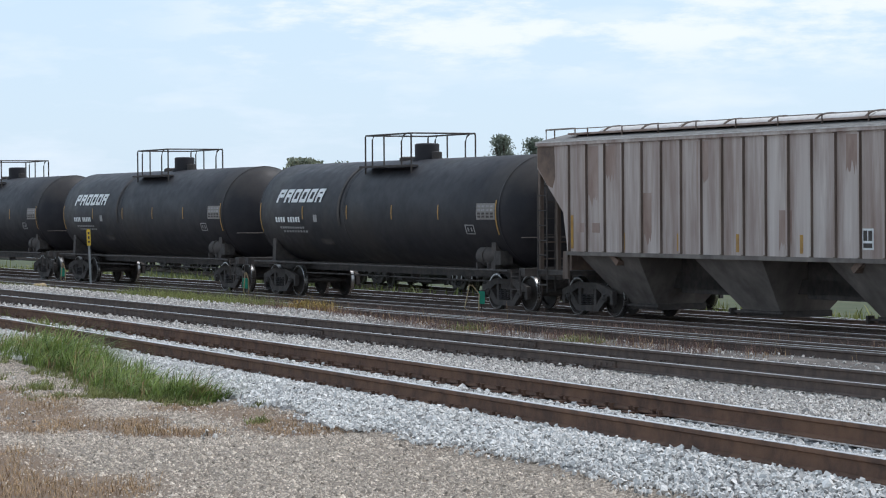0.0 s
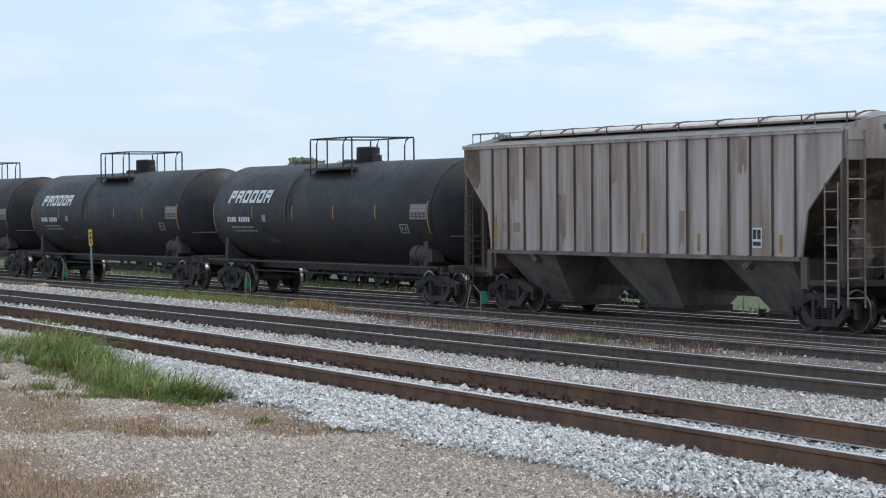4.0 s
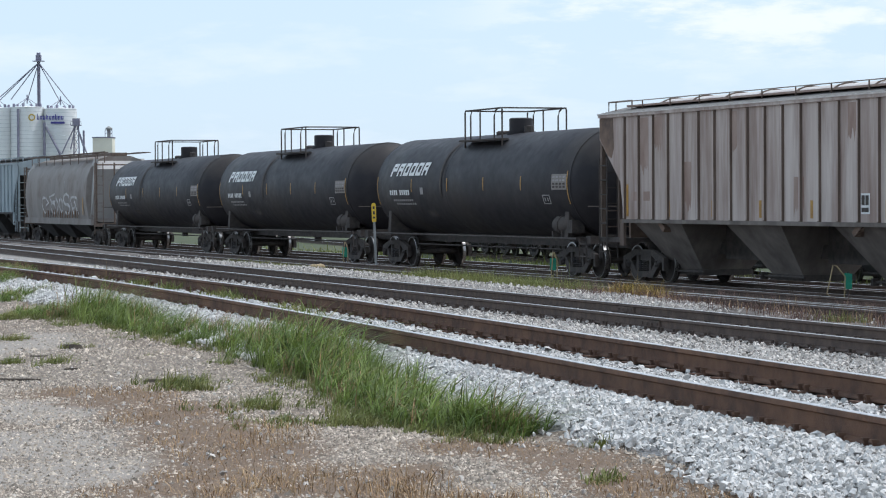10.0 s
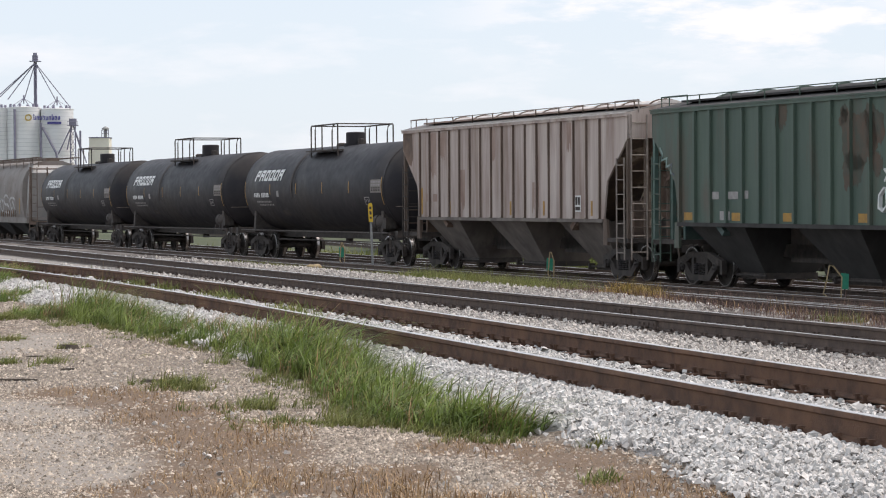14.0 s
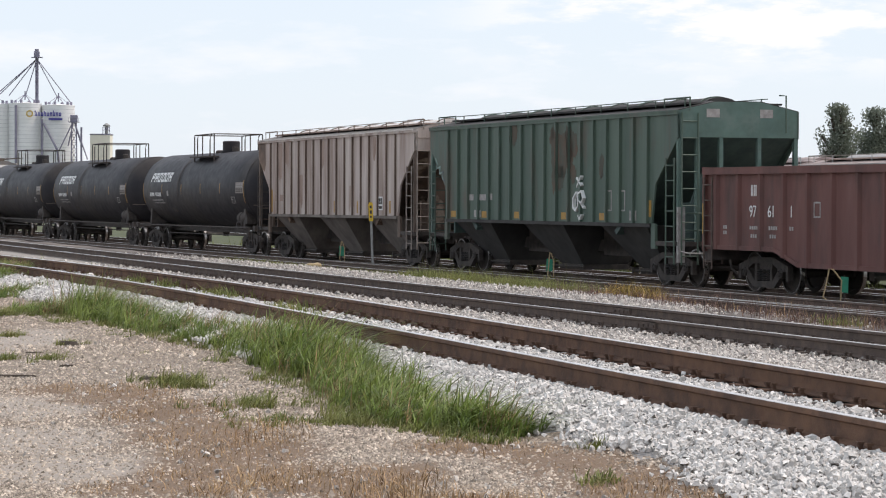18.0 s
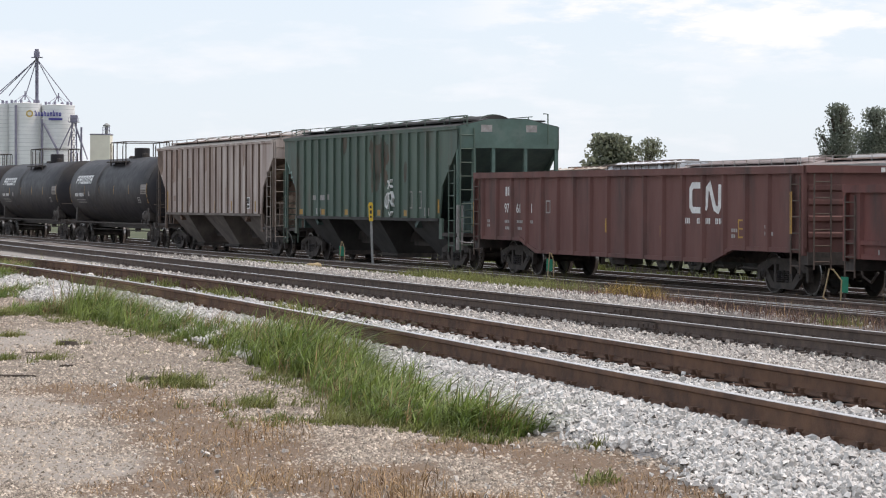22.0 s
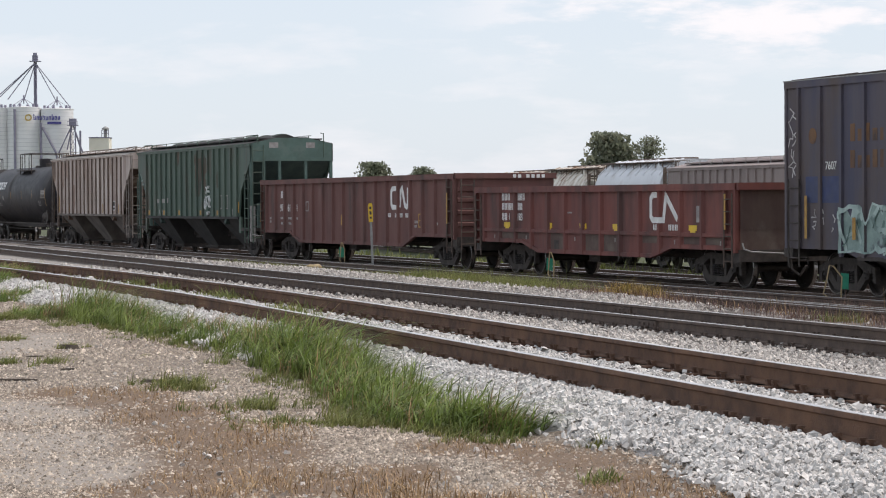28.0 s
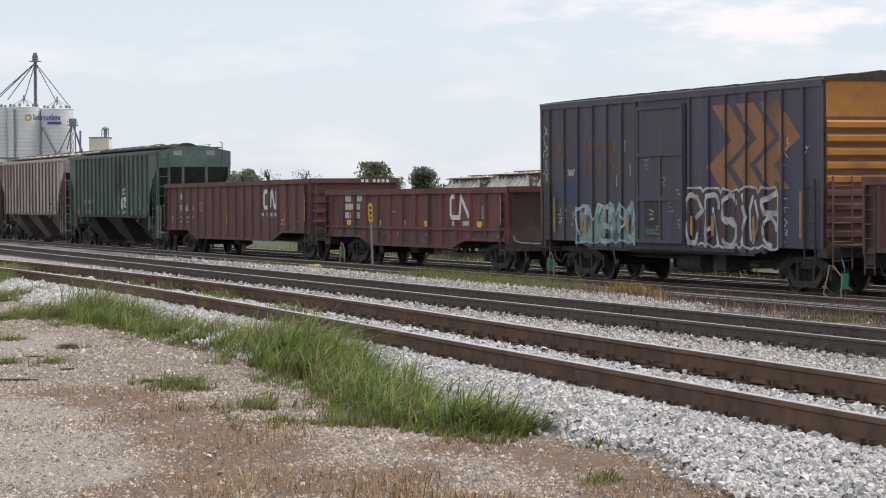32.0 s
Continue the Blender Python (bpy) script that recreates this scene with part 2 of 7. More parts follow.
M_WEED = leafy(surface("weed_leaf", (0.128, 0.165, 0.042), (0.225, 0.215, 0.072), 0.7, scale=3, island=0.4), 0.3)
M_OCHRE = surface("ochre_weed", (0.36, 0.215, 0.042), (0.235, 0.185, 0.048), 0.7, scale=3, island=0.4)
M_REDWEED = surface("reddish_dry_weed", (0.17, 0.095, 0.075), (0.12, 0.075, 0.060), 0.8, scale=3, island=0.4)
# skyline leaves made paler and greyer: distance haze mixed into the leaf colour
M_LEAF = leafy(surface("hazed_tree_leaf", (0.165, 0.190, 0.125), (0.235, 0.245, 0.170), 0.6, scale=0.4, island=0.40), 0.45)
M_LEAF_PALE = leafy(surface("hazed_poplar_leaf", (0.155, 0.185, 0.140), (0.215, 0.240, 0.190), 0.6, scale=0.4, island=0.35), 0.5)
M_GREEN_END = surface("pale_green_end_paint", (0.105, 0.175, 0.148), (0.078, 0.128, 0.108), 0.65, scale=1.8, c3=(0.15, 0.20, 0.175), c3_scale=1.2, c3_range=(0.5, 0.7))
M_BARK = surface("bark", (0.10, 0.08, 0.06), (0.06, 0.05, 0.04), 0.9, scale=3)
M_RUSTY = surface("flaking_rust", (0.125, 0.084, 0.060), (0.080, 0.090, 0.071), 0.9, scale=3.0, stretch=(1, 1, 0.5), contrast=(0.36, 0.64))
M_LADDER = surface("pale_worn_ladder", (0.34, 0.295, 0.26), (0.21, 0.172, 0.148), 0.8, scale=5)
M_PALEBLUE = surface("bluish_white_paint", (0.80, 0.81, 0.83), (0.72, 0.73, 0.75), 0.7, scale=1.2, stretch=STREAK, c3=(0.55, 0.52, 0.50), c3_scale=0.8)
M_PLATE = surface("yellow_plate_paint", (0.78, 0.52, 0.03), (0.68, 0.43, 0.03), 0.5, scale=6)
M_MINT_DARK = surface("dark_mint_spray", (0.13, 0.215, 0.19), (0.085, 0.14, 0.125), 0.75, scale=2)
M_MINT_PALE = surface("pale_mint_spray", (0.46, 0.57, 0.53), (0.30, 0.40, 0.37), 0.7, scale=3, c3=(0.16, 0.23, 0.21), c3_scale=2.0, c3_range=(0.5, 0.62))
M_PLUM = surface("plum_brown_spray", (0.131, 0.075, 0.073), (0.094, 0.057, 0.057), 0.75, scale=2)
M_CHEVRON = surface("faded_amber_paint", (0.37, 0.172, 0.066), (0.26, 0.120, 0.056), 0.7, scale=1.6, stretch=(1, 1, 0.3), c3=(0.12, 0.075, 0.050), c3_scale=1.0, c3_range=(0.52, 0.7))
M_STAIN = surface("brown_stained_beige", (0.275, 0.185, 0.148), (0.40, 0.305, 0.258), 0.85, scale=2.5, stretch=(1, 1, 0.3))
M_CREAMY = surface("rust_streaked_cream", (0.80, 0.77, 0.70), (0.54, 0.45, 0.36), 0.8, scale=1.5, stretch=(1.6, 1, 0.2), c3=(0.27, 0.150, 0.088), c3_scale=1.1, c3_range=(0.52, 0.64), c3_stretch=(2.2, 0.6, 0.35))
M_GRIME_RED = surface("grimy_red_panel", (0.115, 0.078, 0.062), (0.085, 0.050, 0.044), 0.8, scale=1.6, stretch=(1, 1, 0.4), c3=(0.16, 0.125, 0.10), c3_scale=1.1, c3_range=(0.5, 0.7))
M_CLOD = surface("dark_clod", (0.119, 0.093, 0.071), (0.076, 0.061, 0.051), 0.95, scale=8, bump=0.6)
M_FARFIELD = surface("far_meadow", (0.038, 0.054, 0.015), (0.079, 0.084, 0.034), 0.9, scale=0.6, bump=0.6, bump_scale=3)
M_EARTH = surface("dark_cinder_bed", (0.132, 0.112, 0.098), (0.070, 0.061, 0.054), 0.95, scale=3.0, bump=0.8, bump_scale=30, c3=(0.26, 0.222, 0.190), c3_scale=0.6, c3_range=(0.50, 0.70))


def laid_over(m, layer, c1, c2, scale):
    """Mixes a second ground cover over a material where the sheet's layer says it lies, with a ragged edge."""
    nd, ln = m.node_tree.nodes, m.node_tree.links
    bsdf = nd["Principled BSDF"]
    old = bsdf.inputs["Base Color"].links[0].from_socket
    at, co = nd.new("ShaderNodeAttribute"), nd.new("ShaderNodeTexCoord")
    at.attribute_name = layer
    big, fine = nd.new("ShaderNodeTexNoise"), nd.new("ShaderNodeTexNoise")
    big.inputs["Scale"].default_value, big.inputs["Detail"].default_value = 2.6, 9.0
    big.inputs["Roughness"].default_value = 0.72
    fine.inputs["Scale"].default_value, fine.inputs["Detail"].default_value = scale, 5.0
    for t in (big, fine):
        ln.new(co.outputs["Object"], t.inputs["Vector"])
    add = nd.new("ShaderNodeMath")
    add.operation = "MULTIPLY_ADD"
    ln.new(at.outputs["Fac"], add.inputs[0])
    add.inputs[1].default_value = 0.55
    ln.new(big.outputs["Fac"], add.inputs[2])
    edge = nd.new("ShaderNodeMapRange")
    edge.inputs["From Min"].default_value, edge.inputs["From Max"].default_value = 0.62, 0.80
    ln.new(add.outputs["Value"], edge.inputs["Value"])
    tone, mix = nd.new("ShaderNodeMix"), nd.new("ShaderNodeMix")
    tone.data_type = mix.data_type = "RGBA"
    tone.inputs[6].default_value, tone.inputs[7].default_value = (*c1, 1), (*c2, 1)
    ln.new(fine.outputs["Fac"], tone.inputs[0])
    ln.new(edge.outputs["Result"], mix.inputs[0])
    ln.new(old, mix.inputs[6])
    ln.new(tone.outputs[2], mix.inputs[7])
    ln.new(mix.outputs[2], bsdf.inputs["Base Color"])


laid_over(M_LOT, "fine", (0.36, 0.32, 0.275), (0.27, 0.235, 0.20), 30)
laid_over(M_LOT, "dirt", (0.235, 0.162, 0.106), (0.112, 0.074, 0.048), 22)


# ---- mesh tools ----
class Mesh:
    """Gathers simple solids into one mesh."""

    def __init__(self):
        self.v, self.f = [], []

    def add(self, verts, faces):
        k = len(self.v)
        self.v += [tuple(p) for p in verts]
        self.f += [tuple(k + i for i in fc) for fc in faces]
        return self

    def box(self, x0, x1, y0, y1, z0, z1):
        return self.prism([(x0, z0), (x1, z0), (x1, z1), (x0, z1)], y0, y1)

    def prism(self, poly, y0, y1):
        """A polygon of (x, z), anticlockwise seen from -y, given depth from y0 to y1."""
        n = len(poly)
        a = [(x, y0, z) for x, z in poly] + [(x, y1, z) for x, z in poly]
        fs = [tuple(range(n)), tuple(range(2 * n - 1, n - 1, -1))]
        fs += [(i, n + i, n + (i + 1) % n, (i + 1) % n) for i in range(n)]
        return self.add(a, [fs[0], fs[1]] + [tuple(reversed(q)) if False else q for q in fs[2:]])

    def prism_x(self, poly, x0, x1):
        """A polygon of (y, z), anticlockwise seen from +x, given length from x0 to x1."""
        n = len(poly)
        a = [(x0, y, z) for y, z in poly] + [(x1, y, z) for y, z in poly]
        return self.add(a, [tuple(range(n - 1, -1, -1)), tuple(range(n, 2 * n))] + [(i, (i + 1) % n, n + (i + 1) % n, n + i) for i in range(n)])

    def hull8(self, lower, upper):
        """Two four-cornered rings joined into a solid."""
        return self.add(list(lower) + list(upper), [(3, 2, 1, 0), (4, 5, 6, 7), (0, 1, 5, 4), (1, 2, 6, 5), (2, 3, 7, 6), (3, 0, 4, 7)])

    def tube(self, pts, r, n=6):
        pts = [Vector(p) for p in pts]
        rings = []
        for i, p in enumerate(pts):
            d = (pts[min(i + 1, len(pts) - 1)] - pts[max(i - 1, 0)]).normalized()
            a = d.cross(Vector((0, 0, 1)) if abs(d.z) < 0.9 else Vector((1, 0, 0))).normalized()
            b = d.cross(a)
            rings.append([p + (a * math.cos(2 * math.pi * k / n) + b * math.sin(2 * math.pi * k / n)) * r for k in range(n)])
        vs = [q for ring in rings for q in ring]
        fs = [tuple(range(n - 1, -1, -1)), tuple(range(len(vs) - n, len(vs)))]
        for i in range(len(rings) - 1):
            fs += [(i * n + k, i * n + (k + 1) % n, (i + 1) * n + (k + 1) % n, (i + 1) * n + k) for k in range(n)]
        return self.add(vs, fs)

    def turned(self, profile, axis="x", n=32, at=(0, 0, 0), arc=(0.0, 2 * math.pi)):
        """A profile of (along, radius) turned round an axis."""
        full = abs(arc[1] - arc[0] - 2 * math.pi) < 1e-6
        m = n if full else n + 1
        vs = []
        for a, r in profile:
            for k in range(m):
                w = arc[0] + (arc[1] - arc[0]) * k / n
                c, s = r * math.cos(w), r * math.sin(w)
                p = {"x": (a, c, s), "y": (s, a, c), "z": (c, s, a)}[axis]
                vs.append((p[0] + at[0], p[1] + at[1], p[2] + at[2]))
        fs = []
        for i in range(len(profile) - 1):
            for k in range(n):
                k2 = (k + 1) % m
                fs.append((i * m + k, i * m + k2, (i + 1) * m + k2, (i + 1) * m + k))
        return self.add(vs, fs)

    def data(self, name, smooth=None):
        me = bpy.data.meshes.new(name)
        me.from_pydata(self.v, [], self.f)
        bm = bmesh.new()
        bm.from_mesh(me)
        bmesh.ops.recalc_face_normals(bm, faces=bm.faces)
        bm.to_mesh(me)
        bm.free()
        if smooth:
            me.shade_smooth()
            me.set_sharp_from_angle(angle=radians(smooth))
        return me


def part(name, mesh, material, parent, label="", smooth=None):
    """Links a Mesh (or mesh data) as one object under a thing or part."""
    me = mesh.data(name, smooth) if isinstance(mesh, Mesh) else mesh
    if not me.materials:
        me.materials.append(material)
    ob = new(name, me)
    ob.parent = parent
    if label:
        ob["label"] = label
    return ob


def thing(name, label, category, group="", kind="", m=None):
    ob = tagged(new(name), label, category, group, kind)
    ob.empty_display_size = 0.3
    if m is not None:
        ob.matrix_world = m
    return ob


def bulk(name, verts, faces, material):
    """A large mesh of many loose pieces from arrays; faces are all of one size."""
    me = bpy.data.meshes.new(name)
    nf, k = faces.shape
    me.vertices.add(len(verts))
    me.vertices.foreach_set("co", verts.astype(np.float32).ravel())
    me.loops.add(nf * k)
    me.loops.foreach_set("vertex_index", faces.astype(np.int32).ravel())
    me.polygons.add(nf)
    me.polygons.foreach_set("loop_start", np.arange(0, nf * k, k, dtype=np.int32))
    me.update(calc_edges=True)
    me.shade_flat()
    me.materials.append(material)
    return new(name, me)


# ---- plan: tracks as lines with a bearing and an offset from the camera's stand ----
def line_of(deg):
    a = radians(deg)
    return (math.sin(a), math.cos(a)), (math.cos(a), -math.sin(a))


U1, N1 = line_of(-16.46)
U2, N2 = line_of(-18.91)
U4, N4 = line_of(-20.31)
U5, N5 = line_of(-14.04)


def ease(s, a, b):
    w = min(1.0, max(0.0, (s - a) / (b - a)))
    return w * w * (3 - 2 * w)


P1, P2, P3, P4, P6, P5 = 7.72, 16.10, 22.72, 27.52, 32.6, 33.0
Z1, Z2, Z3, Z4, Z6, Z5 = 0.35, -0.10, -0.20, -0.40, -0.62, -1.05
GAUGE = 1.435 + 0.07


def bend1(s):
    return P1 - 0.0018 * np.maximum(0.0, s - 30.0) ** 2 * (s < 110) - (s >= 110) * (11.52 + 0.288 * (s - 110))


def offsets(x, y):
    """How far a place lies beyond the centre line of each track."""
    s1 = x * U1[0] + y * U1[1]
    e1 = x * N1[0] + y * N1[1] - bend1(s1)
    return e1, x * N2[0] + y * N2[1] - P2, x * N4[0] + y * N4[1] - P3, x * N4[0] + y * N4[1] - P4, s1


def bed(x, y):
    """Height of the ground sheet."""
    x, y = np.asarray(x, float), np.asarray(y, float)
    e1, e2, e3, e4, s1 = offsets(x, y)
    b1, b2, b3, b4 = Z1 - 0.215, Z2 - 0.205, Z3 - 0.18, Z4 - 0.20

    def between(ea, eb, za, zb):
        w = np.clip((ea - 0.9) / np.maximum(ea - eb - 1.8, 0.2), 0, 1)
        return za + (zb - za) * w * w * (3 - 2 * w)

    lot = np.clip((e1 + 1.95) / 0.85, 0, 1) * b1
    z = np.where(e1 < 0, lot, between(e1, e2, b1, b2))
    z = np.where((e2 > 0) & (e1 > 0), between(e2, e3, b2, b3), z)
    z = np.where((e3 > 0) & (e2 > 0) & (e1 > 0), between(e3, e4, b3, b4), z)
    s2 = x * U2[0] + y * U2[1]
    heap = np.clip((e2 - 0.95) / 0.7, 0, 1) * np.clip((4.6 - e2) / 1.6, 0, 1) * np.clip((s2 - 36.5) / 9.0, 0, 1)
    z = z + 0.17 * heap * (e3 < 0)
    w = np.clip((e4 - 1.2) / 9.0, 0, 1)
    return np.where((e4 > 0) & (e3 > 0) & (e2 > 0) & (e1 > 0), b4 + (Z5 - 0.2 - b4) * w, z)


def spill(s):
    """How far the pale ballast reaches beyond the second track's centre line, at a place along it."""
    s = np.asarray(s, float)
    return 0.85 + 3.6 * np.clip((s - 36.5) / 9.0, 0, 1) * (1 - 0.97 * np.clip((s - 58.0) / 24.0, 0, 1))


def bend4(s):
    """The train's track swings a little towards the lot far down the yard."""
    return P4 - 0.24 * ease(s, 62.0, 118.0)


def fall4(s):
    """Height of the train's rail heads, falling slightly with distance."""
    return Z4 - 0.10 * ease(s, 62.0, 118.0)


# ---- ground ----
def patches(x, y, spots):
    """How much of a cover lies at a place, from 0 to 1, over long soft-edged spots (x, y, half width, half length)."""
    got = np.zeros_like(np.asarray(x, float))
    for cx, cy, a, b in spots:
        got = np.maximum(got, np.clip(1.5 - np.sqrt(((x - cx) / a) ** 2 + ((y - cy) / b) ** 2), 0, 1))
    return got


DIRT = ((-3.35, 22.6, 0.40, 0.8), (-2.75, 22.0, 0.50, 1.2), (-2.2, 20.3, 0.50, 1.4), (-1.75, 18.6, 0.50, 1.3), (-1.35, 17.1, 0.55, 1.2), (-1.25, 15.7, 0.62, 0.9), (-1.5, 14.9, 0.6, 0.6),
        (-0.74, 15.1, 0.55, 0.7), (-0.3, 15.8, 0.35, 0.5), (0.08, 17.4, 0.35, 0.6), (0.45, 17.2, 0.40, 0.7), (0.80, 16.4, 0.42, 0.8), (1.12, 15.3, 0.40, 0.8), (1.3, 14.4, 0.4, 0.7), (0.0, 14.3, 0.6, 0.5),
        (-1.9, 11.0, 0.9, 2.2), (-3.6, 9.0, 0.9, 2.6), (-1.0, 9.0, 0.8, 1.4))
FINE = ((-3.5, 20.6, 0.7, 1.1), (-2.3, 16.1, 0.7, 0.9), (-2.9, 18.0, 0.6, 0.9), (-5.2, 30.0, 0.7, 2.5))


def build_ground():
    fine = np.linspace(-0.34, 0.66, 250)
    a = np.concatenate([-np.geomspace(0.36, 70, 26)[::-1], fine, np.geomspace(0.69, 70, 24)])
    y = np.concatenate([np.linspace(-400, -65, 10), np.linspace(-60, -21, 30), np.linspace(-20, 4.8, 100), np.linspace(5, 70, 250), np.geomspace(71, 4000, 60)])
    yy, aa = np.meshgrid(y, a, indexing="ij")
    xx = aa * np.maximum(yy + 32, 12)
    zz = bed(xx, yy)
    rough = np.array([noise.noise((px * 0.7, py * 0.45, 0.0)) for px, py in zip(xx.ravel(), yy.ravel())]).reshape(xx.shape)
    e1 = offsets(xx, yy)[0]
    zz = zz + np.where((yy > 5) & (yy < 90) & (e1 < -1.9), rough * 0.035, 0)
    n, m = xx.shape
    idx = np.arange(n * m).reshape(n, m)
    faces = np.stack([idx[:-1, :-1], idx[:-1, 1:], idx[1:, 1:], idx[1:, :-1]], -1).reshape(-1, 4)
    ob = bulk("ground", np.stack([xx, yy, zz], -1).reshape(-1, 3), faces, M_LOT)
    cx = xx.ravel()[faces].mean(1)
    cy = yy.ravel()[faces].mean(1)
    e1, e2, e3, e4, s1 = offsets(cx, cy)
    kind = np.where(e1 < -1.75, 0, np.where(e1 < 1.2, 1, np.where(e2 < spill(cx * U2[0] + cy * U2[1]), 2, np.where(e4 < 8.0, 3, 4))))
    kind = np.where((e1 < -1.75) & (cy > 95), 4, kind)
    for m_ in (M_BED_GAP_SHADE, M_BEDOLD, M_EARTH, M_FARFIELD):
        ob.data.materials.append(m_)
    ob.data.polygons.foreach_set("material_index", kind.astype(np.int32))
    ob.data.shade_smooth()
    for layer, spots in (("dirt", DIRT), ("fine", FINE)):
        ob.data.attributes.new(layer, "FLOAT", "POINT").data.foreach_set("value", patches(xx, yy, spots).astype(np.float32).ravel())
    tagged(ob, "gravel lot, pale ballast and weedy cinder beds of a railway yard", "ground", kind="structure")


# bed darker than its stones, painting the shade in the gaps between them
M_BED_GAP_SHADE = surface("ballast_bed_gap_shade", (0.30, 0.295, 0.29), (0.16, 0.156, 0.152), 0.95, scale=16, bump=1.0, bump_scale=22)
M_BEDOLD = surface("old_ballast_bed", (0.36, 0.33, 0.30), (0.18, 0.163, 0.147), 0.95, scale=14, bump=1.0, bump_scale=20)
build_ground()


# ---- tracks ----
def rail_outline(h=0.18):
    return [(-0.07, 0), (0.07, 0), (0.07, 0.012), (0.014, 0.032), (0.010, h - 0.05), (0.036, h - 0.036), (0.036, h - 0.008), (0.032, h),
            (-0.032, h), (-0.036, h - 0.008), (-0.036, h - 0.036), (-0.010, h - 0.05), (-0.014, h - 0.148), (-0.07, h - 0.168)]


def swept(outline, pts):
    """An outline of (across, up) carried along level points."""
    n = len(outline)
    vs, fs = [], []
    for i, p in enumerate(pts):
        a, b = pts[max(i - 1, 0)], pts[min(i + 1, len(pts) - 1)]
        d = Vector((b[0] - a[0], b[1] - a[1])).normalized()
        for o, z in outline:
            vs.append((p[0] + d.y * o, p[1] - d.x * o, p[2] + z))
    for i in range(len(pts) - 1):
        fs += [(i * n + k, i * n + (k + 1) % n, (i + 1) * n + (k + 1) % n, (i + 1) * n + k) for k in range(n)]
    fs += [tuple(range(n)), tuple(range(len(vs) - 1, len(vs) - n - 1, -1))]
    return Mesh().add(vs, fs)


def track(name, label, u, n, centre, z, s_from, s_to, tie_from, tie_to, rail_mat, head_mat, joints=(), step=0.54, bend=None, fall=None):
    root = thing(name, label, "railway track", kind="structure")
    at = (lambda s: float(bend(s))) if bend else (lambda s: centre)

    def place(s, off, zz):
        p = at(s) + off
        zz += fall(s) - z if fall else 0.0
        return (u[0] * s + n[0] * p, u[1] * s + n[1] * p, zz)

    stops = np.concatenate([np.arange(s_from, 120, 4.0), np.arange(120, s_to + 1, 20.0)])
    for off in (-GAUGE / 2, GAUGE / 2):
        rail = part("rail", swept(rail_outline(), [place(s, off, z - 0.18) for s in stops]), rail_mat, root, smooth=40)
        part("rail_head", swept([(-0.031, 0.0), (0.031, 0.0), (0.028, 0.0035), (-0.028, 0.0035)], [place(s, off, z) for s in stops]), head_mat, rail, "worn running surface")
    turn = math.degrees(math.atan2(u[1], u[0]))
    tie = Mesh().box(-0.11, 0.11, -1.28, 1.28, -0.16, 0).data("tie")
    tie.materials.append(M_TIE)
    plate = Mesh().box(-0.095, 0.095, -0.17, 0.17, 0, 0.018)
    for dx, dy in ((-0.06, -0.085), (0.06, 0.085), (-0.06, 0.085), (0.06, -0.085)):
        plate.box(dx - 0.014, dx + 0.014, dy - 0.014, dy + 0.014, 0.018, 0.062)
        plate.box(dx - 0.02, dx + 0.02, dy - 0.024, dy + 0.024, 0.05, 0.068)
    plate = plate.data("tie_plate")
    plate.materials.append(rail_mat)
    rng = random.Random(len(name) * 7 + int(centre))
    for s in np.arange(tie_from, tie_to, step):
        s = s + rng.uniform(-0.04, 0.04)
        b = part("tie", tie, M_TIE, root)
        b.matrix_local = pose(*place(s, 0, z - 0.198 + rng.uniform(-0.012, 0.004)), 0, 0, turn + rng.uniform(-1.2, 1.2))
        for off in (-GAUGE / 2, GAUGE / 2):
            q = part("tie_plate", plate, rail_mat, root)
            q.matrix_local = pose(*place(s, off, z - 0.197), 0, 0, turn)
    for s, off in joints:
        j = Mesh()
        for sd in (-1, 1):
            y0, y1 = sorted((sd * 0.014, sd * 0.05))
            j.box(-0.34, 0.34, y0, y1, -0.15, -0.05)
            for bx in (-0.27, -0.09, 0.09, 0.27):
                a0, a1 = sorted((sd * 0.05, sd * 0.085))
                j.box(bx - 0.018, bx + 0.018, a0, a1 - 0.015 if sd > 0 else a1, -0.115, -0.08)
        b = part("joint_bar", j, M_RAIL_DARK, root, "bolted rusty joint bar")
        b.matrix_local = pose(*place(s, off, z), 0, 0, turn)
    return root


track("track_1", "rust-brown main track on pale crushed ballast", U1, N1, P1, Z1, -40, 300, 11.5, 62, M_RAIL, M_RAILHEAD, bend=bend1)
track("track_2", "dark-railed second track on older ballast", U2, N2, P2, Z2, -30, 420, 24, 74, M_RAIL_DARK, M_RAILHEAD,
      joints=[(39.8, GAUGE / 2), (35.3, -GAUGE / 2), (29.3, GAUGE / 2), (23.8, -GAUGE / 2)])
siding = track("track_3", "rusty little-used siding among weeds", U4, N4, P3, Z3, -20, 420, 20, 74, M_RAIL_DARK, M_GALV)
for side in (0.0, 0.16):
    lead = [(s_, 21.35 - side + 0.55 * math.sin(min(1.0, max(0.0, (s_ - 30.0) / 20.0)) * math.pi / 2)) for s_ in np.arange(12.0, 50.5, 2.0)]
    lead = [(U4[0] * s_ + N4[0] * p_, U4[1] * s_ + N4[1] * p_, Z3 - 0.18 - 0.02 * (side > 0)) for s_, p_ in lead]
    bar = part("lead_rail", swept(rail_outline(), lead), M_RAIL_DARK, siding, "curved lead rail of a turnout", smooth=40)
    part("rail_head", swept([(-0.031, 0.0), (0.031, 0.0), (0.028, 0.0035), (-0.028, 0.0035)], [(x_, y_, z_ + 0.18) for x_, y_, z_ in lead]), M_GALV, bar, "worn running surface")
